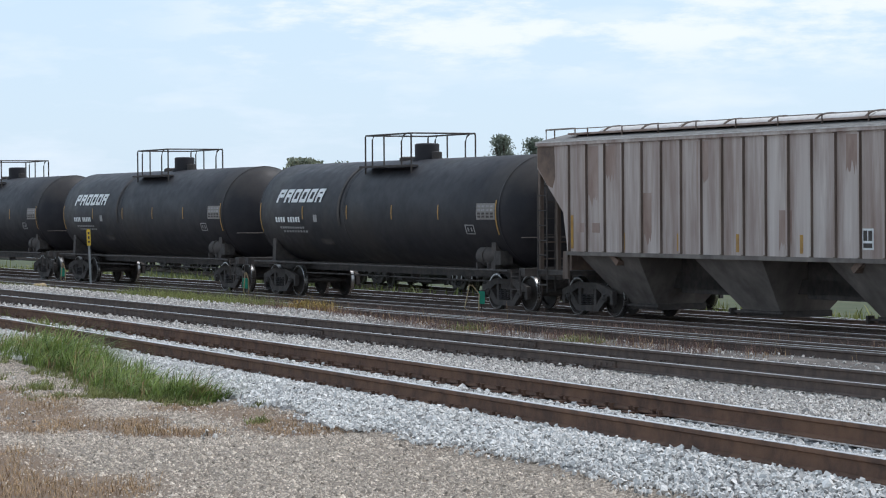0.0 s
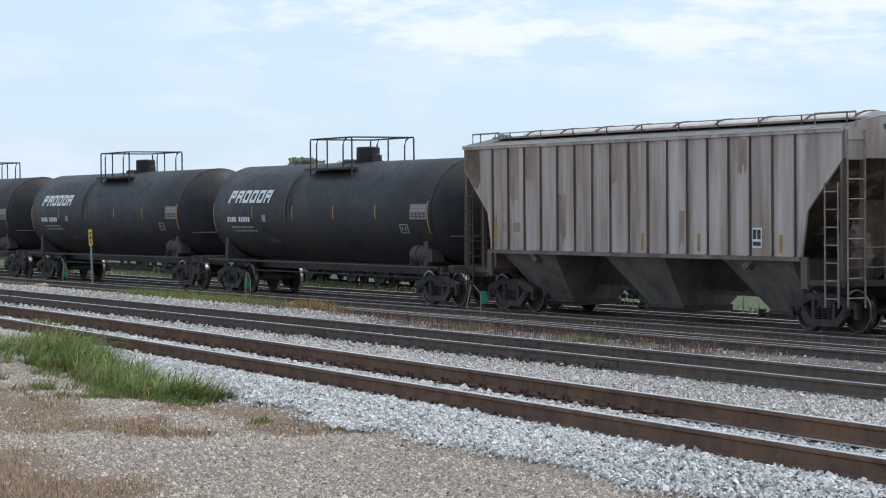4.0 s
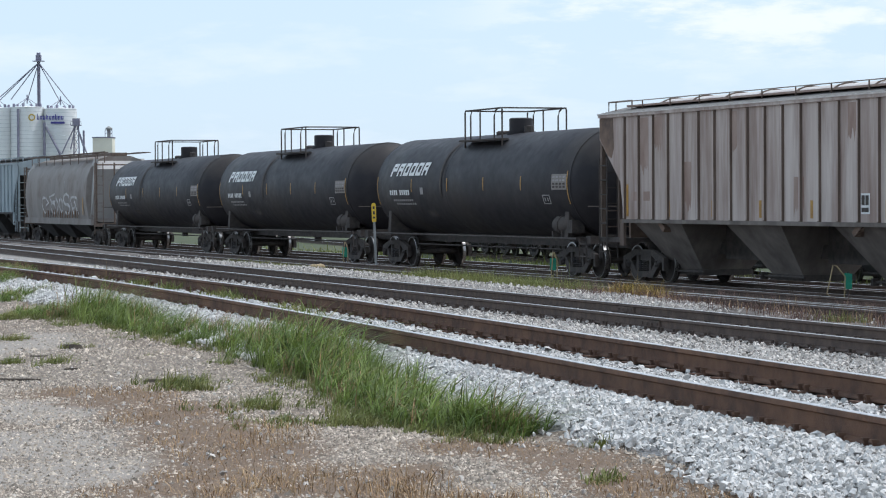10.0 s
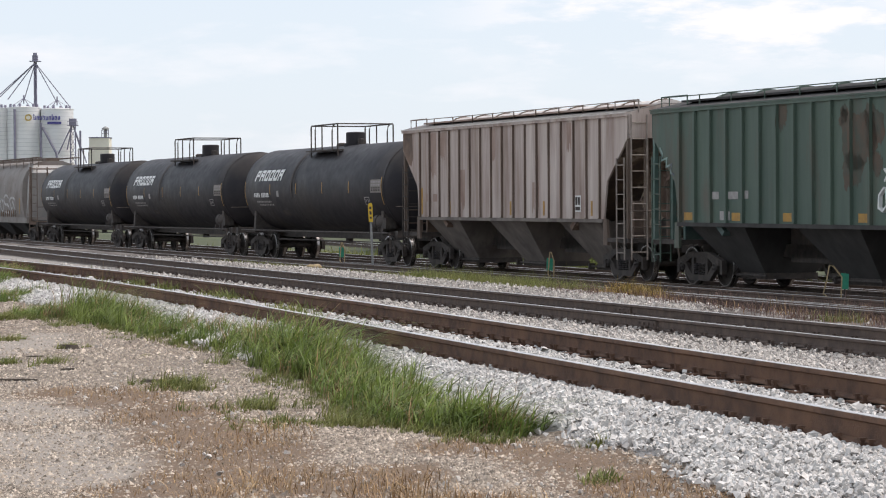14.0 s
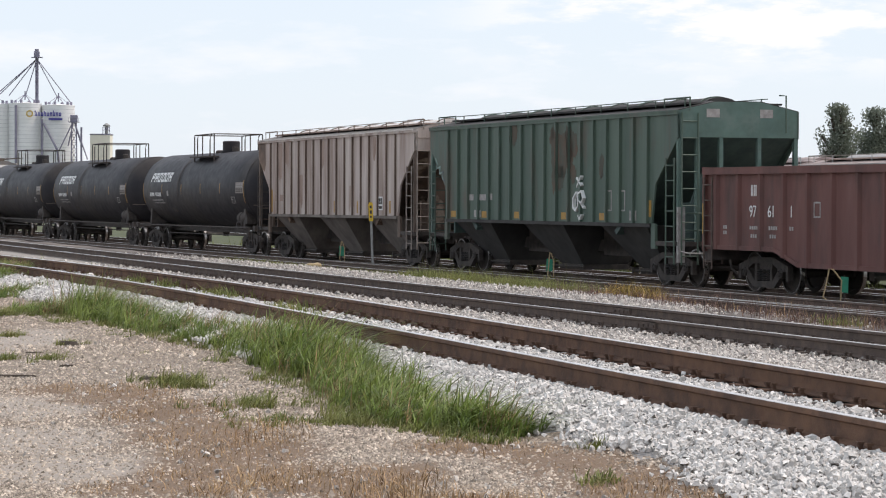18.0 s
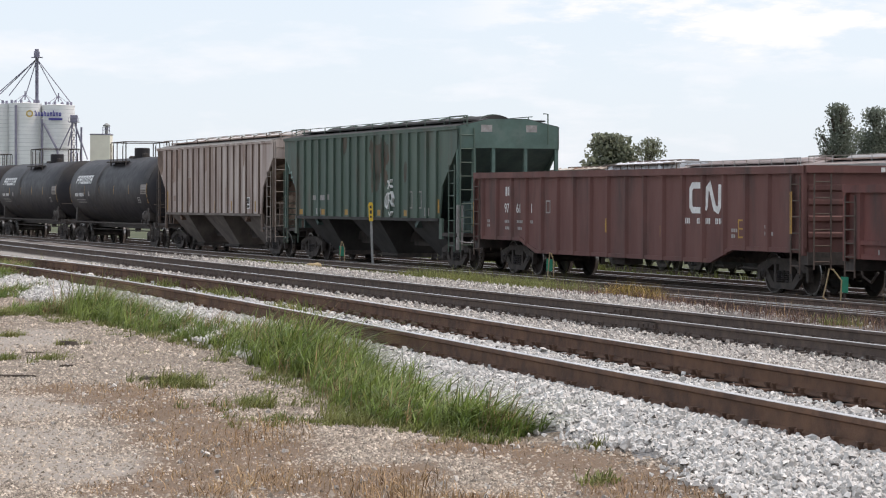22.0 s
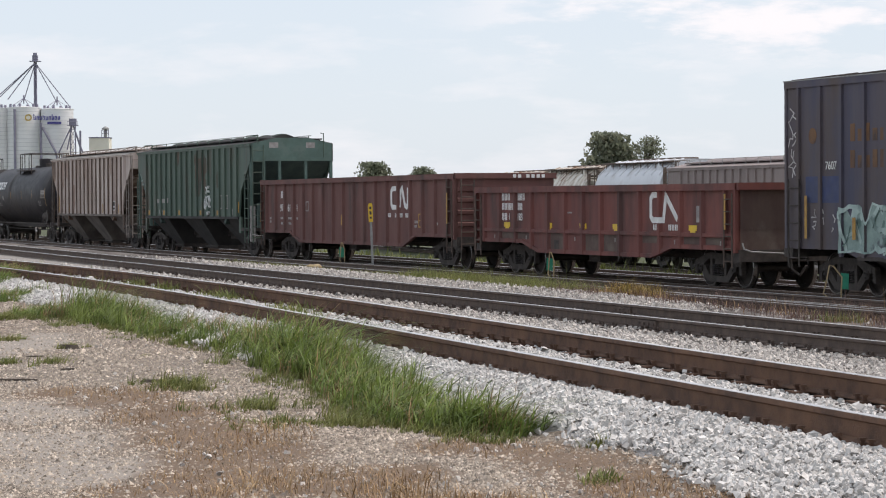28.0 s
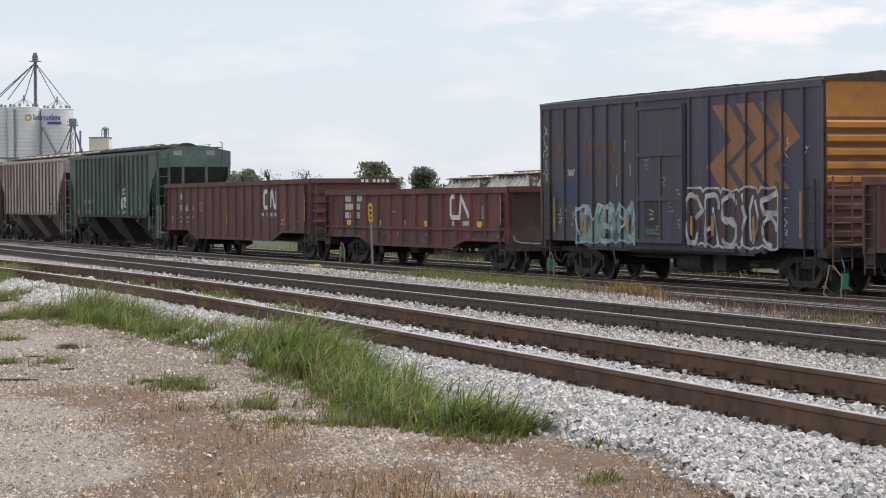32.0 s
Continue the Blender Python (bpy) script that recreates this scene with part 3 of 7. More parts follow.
track("track_4", "dark yard track that the train runs on", U4, N4, P4, Z4, -30, 420, 18, 80, M_RAIL_DARK, M_RAILHEAD, step=0.6, bend=bend4, fall=fall4)
track("track_5", "empty yard track behind the train", U4, N4, P6, Z6, -20, 420, 30, 32, M_RAIL_DARK, M_RAILHEAD)
track("track_6", "far yard track with standing hopper wagons", U5, N5, P5, Z5, 0, 420, 60, 62, M_RAIL_DARK, M_RAILHEAD)


# ---- rolling stock: x runs along the wagon, -y is its near side, z from the rail head ----
MOVERS = []      # (wagon, place of its far end along the track)
WHEELSETS = []   # (wheelset, x on its wagon)
WHEEL_R = 0.457


def wheel_data():
    m = Mesh()
    for sd in (-1, 1):
        y = sd * GAUGE / 2
        o = sd * 0.065
        m.turned([(y - o, 0.0), (y - o, 0.10), (y - o * 0.3, 0.14), (y - o * 0.3, 0.36), (y - o, 0.385), (y - o, 0.452), (y - o * 1.02, 0.48), (y - o * 0.6, 0.482),
                  (y - o * 0.5, 0.4575), (y + o, 0.452), (y + o, 0.385), (y + o * 0.3, 0.36), (y + o * 0.5, 0.14), (y + o, 0.10), (y + o, 0.0)], "y", 28)
    m.turned([(-1.05, 0.0), (-1.05, 0.075), (-0.66, 0.085), (0.66, 0.085), (1.05, 0.075), (1.05, 0.0)], "y", 12)
    for sd in (-1, 1):
        m.turned([(sd * 0.95, 0.105), (sd * 1.08, 0.105), (sd * 1.10, 0.07), (sd * 1.10, 0.0)], "y", 10)
        for k in range(3):
            w = 2 * math.pi * k / 3
            m.box(math.sin(w) * 0.06 - 0.014, math.sin(w) * 0.06 + 0.014, min(sd * 1.1, sd * 1.125), max(sd * 1.1, sd * 1.125), math.cos(w) * 0.06 - 0.014, math.cos(w) * 0.06 + 0.014)
    return m.data("wheelset", 35)


def tread_data(sd):
    y, o = sd * GAUGE / 2, sd * 0.065
    return Mesh().turned([(y - o * 0.48, 0.461), (y + o * 0.95, 0.457), (y + o * 1.03, 0.45), (y + o * 1.03, 0.42)], "y", 36).data("tread", 50)


WHEEL_ME, TREAD_MES = wheel_data(), [tread_data(sd) for sd in (-1, 1)]
WHEEL_ME.materials.append(M_WHEEL)
for me_ in TREAD_MES:
    me_.materials.append(M_TREAD)


def side_frame_data(y0, y1):
    m = Mesh()
    for _ in (0,):
        m.prism([(-1.18, 0.46), (-1.18, 0.62), (-0.95, 0.68), (-0.5, 0.80), (0.5, 0.80), (0.95, 0.68), (1.18, 0.62), (1.18, 0.46), (1.0, 0.52), (0.72, 0.54), (0.45, 0.66), (-0.45, 0.66), (-0.72, 0.54), (-1.0, 0.52)], y0, y1)
        m.prism([(-0.98, 0.52), (-0.72, 0.55), (-0.42, 0.27), (0.42, 0.27), (0.72, 0.55), (0.98, 0.52), (0.52, 0.13), (-0.52, 0.13)], y0 + 0.003, y1 - 0.003)
        for sx in (-1, 1):
            m.box(min(sx * 0.30, sx * 0.42), max(sx * 0.30, sx * 0.42), y0 + 0.01, y1 - 0.01, 0.25, 0.68)
            m.box(sx * 0.865 - 0.17, sx * 0.865 + 0.17, y0 - 0.01, y1 + 0.01, 0.50, 0.62)
            m.box(sx * 1.13 - 0.06, sx * 1.13 + 0.06, y0, y1, 0.30, 0.48)
    return m.data("side_frame")


def spring_data(x, y):
    prof = [(0.28, 0.0), (0.28, 0.05)]
    for k in range(5):
        prof += [(0.285 + k * 0.05 + 0.012, 0.085), (0.285 + k * 0.05 + 0.026, 0.085), (0.285 + k * 0.05 + 0.045, 0.05)]
    return Mesh().turned(prof + [(0.54, 0.0)], "z", 9, (x, y, 0)).data("spring")


FRAME_MES = [side_frame_data(-1.06, -0.94), side_frame_data(0.94, 1.06)]
SPRING_MES = [spring_data(x, y) for y in (-1.0, 1.0) for x in (-0.2, 0.0, 0.2)]
BOLSTER_ME = Mesh().box(-0.24, 0.24, -1.02, 1.02, 0.52, 0.70).box(-0.20, 0.20, -0.55, 0.55, 0.70, 0.84).data("bolster")
for me_ in (*FRAME_MES, BOLSTER_ME):
    me_.materials.append(M_CAST)
# black springs: the shade inside the side frame is put into their colour
for me_ in SPRING_MES:
    me_.materials.append(M_BLACK)


def truck(car, x):
    for nm, me in (*(("truck_side_frame", f) for f in FRAME_MES), *(("spring", f) for f in SPRING_MES), ("truck_bolster", BOLSTER_ME)):
        part(nm, me, M_CAST, car).location = (x, 0, 0)
    for dx in (-0.865, 0.865):
        w = part("wheelset", WHEEL_ME, M_WHEEL, car)
        for me in TREAD_MES:
            part("tread", me, M_TREAD, w, "polished steel tread")
        w.location = (x + dx, 0, WHEEL_R)
        if any(car is m_[0] for m_ in MOVERS):
            WHEELSETS.append((w, x + dx))


def couplers(car, length, reach=0.5):
    for x, sd in ((0.0, -1), (length, 1)):
        c = Mesh().box(min(x - sd * 0.6, x + sd * reach), max(x - sd * 0.6, x + sd * reach), -0.09, 0.09, 0.72, 0.90)
        k = x + sd * reach
        c.box(min(k, k + sd * 0.22), max(k, k + sd * 0.22), -0.16, 0.16, 0.66, 0.96)
        part("coupler", c, M_UNDER, car)
        h = Mesh().tube([(x, -0.25, 0.85), (x + sd * 0.15, -0.25, 0.45), (x + sd * 0.45, -0.22, 0.33), (x + sd * 0.62, -0.15, 0.55)], 0.03)
        part("air_hose", h, M_UNDER, car)


def car_at(name, label, category, q, group="moving train"):
    c = thing(name, label, category, group)
    MOVERS.append((c, q))
    return c


def ladder(car, x0, x1, y, z0, z1, rungs, mat, axis="x", label=""):
    """A ladder with two stiles, its rungs along x on a side or along y on an end."""
    m = Mesh()
    P = (lambda a, z: (a, y, z)) if axis == "x" else (lambda a, z: (y, a, z))
    for a in (x0, x1):
        m.tube([P(a, z0), P(a, z1)], 0.022)
    for k in range(rungs):
        z = z0 + (z1 - z0) * (k + 0.5) / rungs
        m.tube([P(x0, z), P(x1, z)], 0.016)
    return part("ladder", m, mat, car, label)


def slab(x0, x1, z0, z1, y, t=0.006):
    return Mesh().box(x0, x1, y - t, y, z0, z1)


def ribbon(m, pts, ys, w, t):
    """One connected painted band along (x, z) points, w wide and t thick, lying on depths ys; closed where it ends at its start."""
    shut = len(pts) > 3 and (Vector(pts[0]) - Vector(pts[-1])).length < 1e-6
    if shut:
        pts, ys = pts[:-1], ys[:-1]
    n = len(pts)
    vs = []
    for i, (x, z) in enumerate(pts):
        a = Vector(pts[i - 1]) if (i or shut) else None
        b = Vector(pts[(i + 1) % n]) if (i < n - 1 or shut) else None
        p = Vector((x, z))
        d0 = (p - a).normalized() if a is not None else (b - p).normalized()
        d1 = (b - p).normalized() if b is not None else d0
        d = (d0 + d1).normalized() if (d0 + d1).length > 0.2 else d0
        k = w / 2 / max(0.6, d.dot(d0))
        nx, nz = -d.y * k, d.x * k
        for yy in (ys[i] - t, ys[i]):
            vs += [(x - nx, yy, z - nz), (x + nx, yy, z + nz)]
    fs = []
    for i in range(n if shut else n - 1):
        q, r = i * 4, ((i + 1) % n) * 4
        fs += [(q, r, r + 1, q + 1), (q + 2, q + 3, r + 3, r + 2), (q, q + 2, r + 2, r), (q + 1, r + 1, r + 3, q + 3)]
    if not shut:
        e = (n - 1) * 4
        fs += [(0, 1, 3, 2), (e, e + 2, e + 3, e + 1)]
    return m.add(vs, fs)


def strokes(lines, y, w=0.06, t=0.006):
    """Painted strokes on a side: polylines of (x, z), w wide."""
    m = Mesh()
    for k, ln_ in enumerate(lines):
        ribbon(m, [p for i, p in enumerate(ln_) if i == 0 or (Vector(p) - Vector(ln_[i - 1])).length > 1e-6], [y] * len(ln_), w, t + 0.0006 * (k % 7))
    return m


def strokes_over(lines, ribs, y, proud, w):
    """Strokes painted over a ribbed side: bands that rise where they cross a rib."""
    m = Mesh()
    for ln_ in lines:
        pts = [ln_[0]]
        for (ax, az), (bx, bz) in zip(ln_[:-1], ln_[1:]):
            n_ = max(1, int(math.hypot(bx - ax, bz - az) / 0.045))
            pts += [(ax + (bx - ax) * i / n_, az + (bz - az) * i / n_) for i in range(1, n_ + 1)]
        ys = [y - proud * max(min(1.0, (0.125 - abs(x - r)) / 0.06) if abs(x - r) < 0.125 else 0 for r in ribs) for x, z in pts]
        ribbon(m, pts, ys, w, 0.006)
    return m


def clipped(poly, x0, x1):
    """The part of a polygon of (x, z) that lies between two uprights."""
    for lim, sgn in ((x0, 1), (x1, -1)):
        out = []
        for (ax, az), (bx, bz) in zip(poly, poly[1:] + poly[:1]):
            ina, inb = sgn * (ax - lim) >= 0, sgn * (bx - lim) >= 0
            if ina:
                out.append((ax, az))
            if ina != inb:
                f = (lim - ax) / (bx - ax)
                out.append((lim, az + (bz - az) * f))
        poly = out
    return poly


def blob(cx, cz, w, h, rng, n=22, rough=0.16, square=3):
    """A rounded, uneven closed outline."""
    ph = [rng.uniform(0, 6.28) for _ in range(3)]
    pts = []
    for i in range(n):
        a = 2 * math.pi * i / n
        r = 1 + rough * math.sin(2 * a + ph[0]) + rough * 0.8 * math.sin(3 * a + ph[1]) + rough * 0.5 * math.sin(5 * a + ph[2])
        c_, s_ = math.cos(a), math.sin(a)
        k = (abs(c_) ** square + abs(s_) ** square) ** (-1 / square)
        pts.append((cx + w / 2 * r * k * c_, cz + h / 2 * r * k * s_))
    return pts


def text_part(car, word, x, z, size, y, mat, squeeze=1.0):
    """Lettering in the built-in font, standing on the near side."""
    c = bpy.data.curves.new("lettering", "FONT")
    c.body, c.size, c.extrude = word, size, 0.004
    tmp = bpy.data.objects.new("tmp", c)
    me = bpy.data.meshes.new_from_object(tmp)
    bpy.data.objects.remove(tmp)
    me.name = "lettering"
    ob = part("lettering", me, mat, car, "stencilled white numerals")
    me.materials.clear()
    me.materials.append(mat)
    ob.matrix_local = pose(x, y - 0.006, z, 90, 0, 0) @ Matrix.Diagonal((squeeze, 1, 1, 1))
    return ob


def stencil(car, mat, label, x, z, cols, h=0.09, w=0.06, gap=0.035, y=0.0):
    """Lettering that cannot be read, as plain bars."""
    k = x
    for ch in cols:
        if ch == "#":
            bar = Mesh().box(k, k + w * (1.0 if h < 0.12 else 0.36), y - 0.006, y, z, z + h)
            if h >= 0.12:
                bar.box(k + w * 0.64, k + w, y - 0.006, y, z, z + h)
            part("stencil_bar", bar, mat, car, label)
        k += w + gap


# ---- covered hoppers ----
def hopper(name, label, q, L, paint, post_mat, lit_mat, bay_mat, end_mat, trim_mat, roof_mat, posts=16, eave=4.15, sill=1.55, bays=3, group="moving train", cat="hopper wagon", move=True):
    c = car_at(name, label, cat, q, group) if move else thing(name, label, cat, group)
    W = 1.58
    lo, hi = 1.45, L - 1.45
    plain = post_mat == paint
    climb, lid_mat = (trim_mat, roof_mat) if plain else (M_LADDER, lit_mat)
    side = [(0, eave), (0, eave - 0.62), (1.25, sill + 0.92), (lo, sill), (hi, sill), (L - 1.25, sill + 0.92), (L, eave - 0.62), (L, eave)]
    for y0, y1 in ((-W, -W + 0.05), (W - 0.05, W)):
        part("side_sheet", Mesh().prism(list(reversed(side)), y0, y1), paint, c)
    # end slope sheets, end fascia, roof
    for x, sd in ((0.0, 1), (L, -1)):
        e = Mesh().add([(x + sd * 0.03, -W + 0.05, eave - 0.62), (x + sd * 0.03, W - 0.05, eave - 0.62), (x + sd * 3.6, W - 0.05, sill - 0.3), (x + sd * 3.6, -W + 0.05, sill - 0.3),
                        (x + sd * 0.10, -W + 0.05, eave - 0.55), (x + sd * 0.10, W - 0.05, eave - 0.55), (x + sd * 3.7, W - 0.05, sill - 0.2), (x + sd * 3.7, -W + 0.05, sill - 0.2)],
                       [(0, 1, 2, 3), (7, 6, 5, 4), (0, 4, 5, 1), (2, 6, 7, 3), (1, 5, 6, 2), (3, 7, 4, 0)])
        part("slope_sheet", e, end_mat, c, "rust-stained sloping end sheet")
        f = Mesh().prism_x([(-W, eave - 0.62), (W, eave - 0.62), (W, eave), (0.6, eave + 0.22), (-0.6, eave + 0.22), (-W, eave)], min(x, x + sd * 0.05), max(x, x + sd * 0.05))
        part("end_fascia", f, M_GREEN_END if paint == M_GREEN else paint, c)
        for y in (-W + 0.06, -1.05, -0.45, 0.55, W - 0.06):
            part("end_post", Mesh().box(min(x + sd * 0.02, x + sd * 0.12), max(x + sd * 0.02, x + sd * 0.12), y - 0.05, y + 0.05, 1.05, eave - 0.6), M_GREEN_END if paint == M_GREEN else trim_mat, c)
        part("end_platform", Mesh().box(min(x, x + sd * 1.4), max(x, x + sd * 1.4), -W, W, 0.98, 1.08), M_UNDER, c)
        bx = x + sd * 0.75
        part("bulkhead", Mesh().box(bx - 0.05, bx + 0.05, -1.1, 1.1, 1.08, 2.0).prism_x([(-0.9, 2.0), (0.9, 2.0), (0.6, 2.7), (-0.6, 2.7)], bx - 0.03, bx + 0.03), end_mat, c, "rusted bulkhead sheet")
        # far-end ladders of two-tone wagons: shade put in as a darker colour
        ladder(c, -W + 0.08, -W + 0.50, x + sd * -0.04, 0.55, eave - 0.05, 9, climb if sd < 0 or plain else M_UNDER, "y")
        ladder(c, min(x + sd * 0.1, x + sd * 0.55), max(x + sd * 0.1, x + sd * 0.55), -W - 0.05, 0.55, eave - 1.1, 7, climb if sd < 0 or plain else M_UNDER, "x")
        part("grab_rail", Mesh().tube([(x, -W, 1.75), (x, W, 1.75)], 0.02).tube([(x, -W, 1.35), (x, W, 1.35)], 0.02), trim_mat, c)
        part("corner_bracket", Mesh().prism([(x + sd * 1.22, 0.9), (x + sd * 1.46, 0.9), (x + sd * 1.46, sill), (x + sd * 1.25, sill)][::sd], -W - 0.01, -W + 0.06), trim_mat, c)
    roof = Mesh().prism_x([(-W, eave - 0.02), (W, eave - 0.02), (W, eave + 0.02), (0.6, eave + 0.24), (-0.6, eave + 0.24), (-W, eave + 0.02)], 0.02, L - 0.02)
    part("roof", roof, roof_mat, c)
    part("eave_angle", Mesh().box(0, L, -W - 0.05, -W, eave - 0.09, eave + 0.01), paint, c)
    # on the beige wagon this lip is a highlight painted along the eave
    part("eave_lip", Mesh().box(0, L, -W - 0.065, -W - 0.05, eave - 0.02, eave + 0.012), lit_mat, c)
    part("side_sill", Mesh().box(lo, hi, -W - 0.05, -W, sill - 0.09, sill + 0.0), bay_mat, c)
    # low running boards with a thin guard rail, rounded hatch trough along the ridge
    for y in (-1.0, 1.0):
        part("running_board", Mesh().box(0.9, L - 0.2, y - 0.24, y + 0.24, eave + 0.16, eave + 0.205), roof_mat if plain else M_STAIN, c)
        for k in range(11):
            xx = 0.3 + (L - 0.6) * k / 10
            part("board_bracket", Mesh().tube([(xx, y - 0.26, eave + 0.03), (xx, y - 0.26, eave + 0.30)], 0.017, 5), trim_mat, c)
        part("board_rail", Mesh().tube([(0.0, y - 0.26, eave + 0.30), (L, y - 0.26, eave + 0.30)], 0.013, 6), climb, c)
    for k in range(4):
        x0 = 0.9 + (L - 1.8) * k / 4
        arch = [(0.42 * math.cos(math.pi * i / 8), eave + 0.20 + 0.17 * math.sin(math.pi * i / 8)) for i in range(9)]
        part("hatch_cover", Mesh().prism_x(arch, x0 + 0.05, x0 + (L - 1.8) / 4 - 0.05), lid_mat, c, smooth=50)
    for k in range(9 if move else 0):
        xx = 1.2 + (L - 2.4) * k / 8
        part("hatch_clamp", Mesh().prism_x([(0.45 * math.cos(math.pi * i / 8), eave + 0.20 + 0.20 * math.sin(math.pi * i / 8)) for i in range(9)], xx - 0.03, xx + 0.03), trim_mat, c)
    part("brake_reservoir", Mesh().turned([(-0.55, 0.0), (-0.55, 0.22), (0.45, 0.22), (0.45, 0.0)], "y", 14, (L - 0.55, 0.2, 1.35)), M_UNDER, c, smooth=40)
    part("brake_wheel", Mesh().turned([(L - 0.02, 0.22), (L, 0.27), (L + 0.02, 0.22), (L, 0.20), (L - 0.02, 0.22)], "x", 18, (0, -0.35, 2.35)).box(L - 0.02, L + 0.02, -0.6, -0.1, 2.335, 2.365), trim_mat, c)
    for x in (-0.05, L + 0.05):
        sd = 1 if x < 1 else -1
        part("end_handrail", Mesh().tube([(x + sd * 0.0, -1.3, eave), (x, -1.3, eave + 0.31), (x + sd * 1.4, -1.3, eave + 0.31), (x + sd * 1.4, -1.3, eave + 0.1)], 0.02), climb, c)
        part("end_handrail", Mesh().tube([(x + sd * 0.3, 1.2, eave + 0.40), (x - sd * 0.02, 1.2, eave + 0.38), (x - sd * 0.04, 1.2, eave - 0.5)], 0.02), trim_mat, c)
    # side posts; on the beige wagon their dark colour paints in the shaded flanks
    span = (hi - 0.25) - (lo + 0.05)
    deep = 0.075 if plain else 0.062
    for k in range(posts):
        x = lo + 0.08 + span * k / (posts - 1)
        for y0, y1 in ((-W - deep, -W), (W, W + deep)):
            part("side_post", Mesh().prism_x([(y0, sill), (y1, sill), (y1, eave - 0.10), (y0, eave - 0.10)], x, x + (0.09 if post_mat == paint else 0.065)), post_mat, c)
        # sheet-coloured plate over the front, so only the post's flanks stay dark
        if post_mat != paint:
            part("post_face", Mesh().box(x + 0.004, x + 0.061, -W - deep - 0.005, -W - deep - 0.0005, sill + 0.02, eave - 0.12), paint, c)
        # lit_mat paints a highlight down the post's edge where it differs from the sheet
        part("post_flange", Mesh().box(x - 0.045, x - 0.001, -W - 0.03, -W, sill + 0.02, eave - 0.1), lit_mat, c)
    # discharge bays
    run = (hi - lo) / bays
    for k in range(bays):
        m = (lo + hi) / 2 + run * 1.11 * (k - (bays - 1) / 2)
        a, b = m - run * 0.30, m + run * 0.29
        # dark box added to stand in for the shade between two bays
        if k < bays - 1:
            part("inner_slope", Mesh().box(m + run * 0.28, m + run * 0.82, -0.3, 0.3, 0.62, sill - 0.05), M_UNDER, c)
        bay = Mesh().hull8([(m - 0.7, -0.62, 0.34), (m + 0.7, -0.62, 0.34), (m + 0.7, 0.62, 0.34), (m - 0.7, 0.62, 0.34)],
                           [(a, -W + 0.08, sill - 0.06), (b, -W + 0.08, sill - 0.06), (b, W - 0.08, sill - 0.06), (a, W - 0.08, sill - 0.06)])
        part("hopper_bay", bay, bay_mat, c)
        part("gate_shaft", Mesh().tube([(m - 0.95, -0.72, 0.30), (m + 0.95, -0.72, 0.30)], 0.03, 6).box(m - 1.0, m - 0.93, -0.80, -0.64, 0.22, 0.38), M_CAST, c)
        part("outlet_gate", Mesh().box(m - 0.78, m + 0.78, -0.66, 0.66, 0.22, 0.36), M_UNDER, c)
    part("centre_sill", Mesh().box(0.1, L - 0.1, -0.3, 0.3, 0.72, 1.02), M_UNDER, c)
    truck(c, 1.45)
    truck(c, L - 1.45)
    couplers(c, L, 0.45)
    return c


beige = hopper("beige_hopper", "weathered beige ribbed covered hopper streaked with rust", 0.0, 16.34, M_BEIGE, M_RUST_AND_SHADE, M_BEIGE_LIT, M_BAY, M_ENDRUST, M_RUST_AND_SHADE, M_ROOF, posts=17)
for k in (0, 3, 6, 9, 12, 16):
    x = 1.5 + 0.78 * k
    part("reflector_strip", slab(x + 0.13, x + 0.24, 1.62, 2.0 if k else 2.4, -1.583), M_YELLOW, beige, "yellow reflective strip")
part("data_panel", slab(13.12, 13.48, 1.72, 2.14, -1.584), M_WHITE, beige, "white stencil panel with dark boxes")
part("data_box", slab(13.16, 13.28, 1.90, 2.10, -1.592).box(13.32, 13.44, -1.598, -1.592, 1.90, 2.10).box(13.16, 13.44, -1.598, -1.592, 1.76, 1.85), M_UNDER, beige)
part("stained_panel", Mesh().prism([(0.02, 3.56), (0.50, 3.12), (0.74, 3.05), (0.88, 3.3), (0.84, 4.04), (0.02, 4.04)], -1.584, -1.580), M_ENDRUST, beige, "brown rust-stained corner")
DRIP = random.Random(6)
for k, (z0, z1) in ((1, (2.6, 4.0)), (2, (3.1, 4.0)), (4, (1.7, 2.9)), (7, (2.9, 4.0)), (11, (1.65, 2.5)), (14, (3.2, 4.0))):
    x = 1.5 + 0.78 * k
    edge = [(x + 0.16 + 0.046 * i, z0 + DRIP.uniform(0.0, 0.34)) for i in range(11)] + [(x + 0.62, z1), (x + 0.16, z1)]
    part("stained_panel", Mesh().prism(edge, -1.583, -1.580), M_STAIN, beige, "brown rust stain")
for x in (1.9, 2.62):
    part("old_stencil", slab(x, x + 0.34, 2.0, 2.22, -1.583), M_STAIN, beige, "worn illegible stencil")

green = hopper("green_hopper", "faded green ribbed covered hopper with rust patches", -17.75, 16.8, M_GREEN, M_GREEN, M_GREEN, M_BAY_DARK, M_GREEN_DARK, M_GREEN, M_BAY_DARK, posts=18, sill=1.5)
for k in (0, 3, 6, 10, 13):
    x = 1.6 + 0.81 * k
    part("reflector_strip", slab(x + 0.16, x + 0.62, 1.55, 1.73, -1.584), M_YELLOW, green, "yellow reflective strip")
part("reflector_strip", slab(15.05, 15.35, 1.65, 2.05, -1.584), M_YELLOW, green, "yellow reflective strip")
for xa, xb, za, zb in ((3.6, 4.1, 1.56, 1.76), (14.1, 14.5, 1.56, 1.80), (3.1, 3.55, 2.03, 2.2), (3.95, 4.5, 2.03, 2.2), (4.8, 5.0, 2.04, 2.22)):
    part("white_patch", slab(xa, xb, za, zb, -1.584), M_WHITE_DIRTY, green, "dirty white stencil patch")
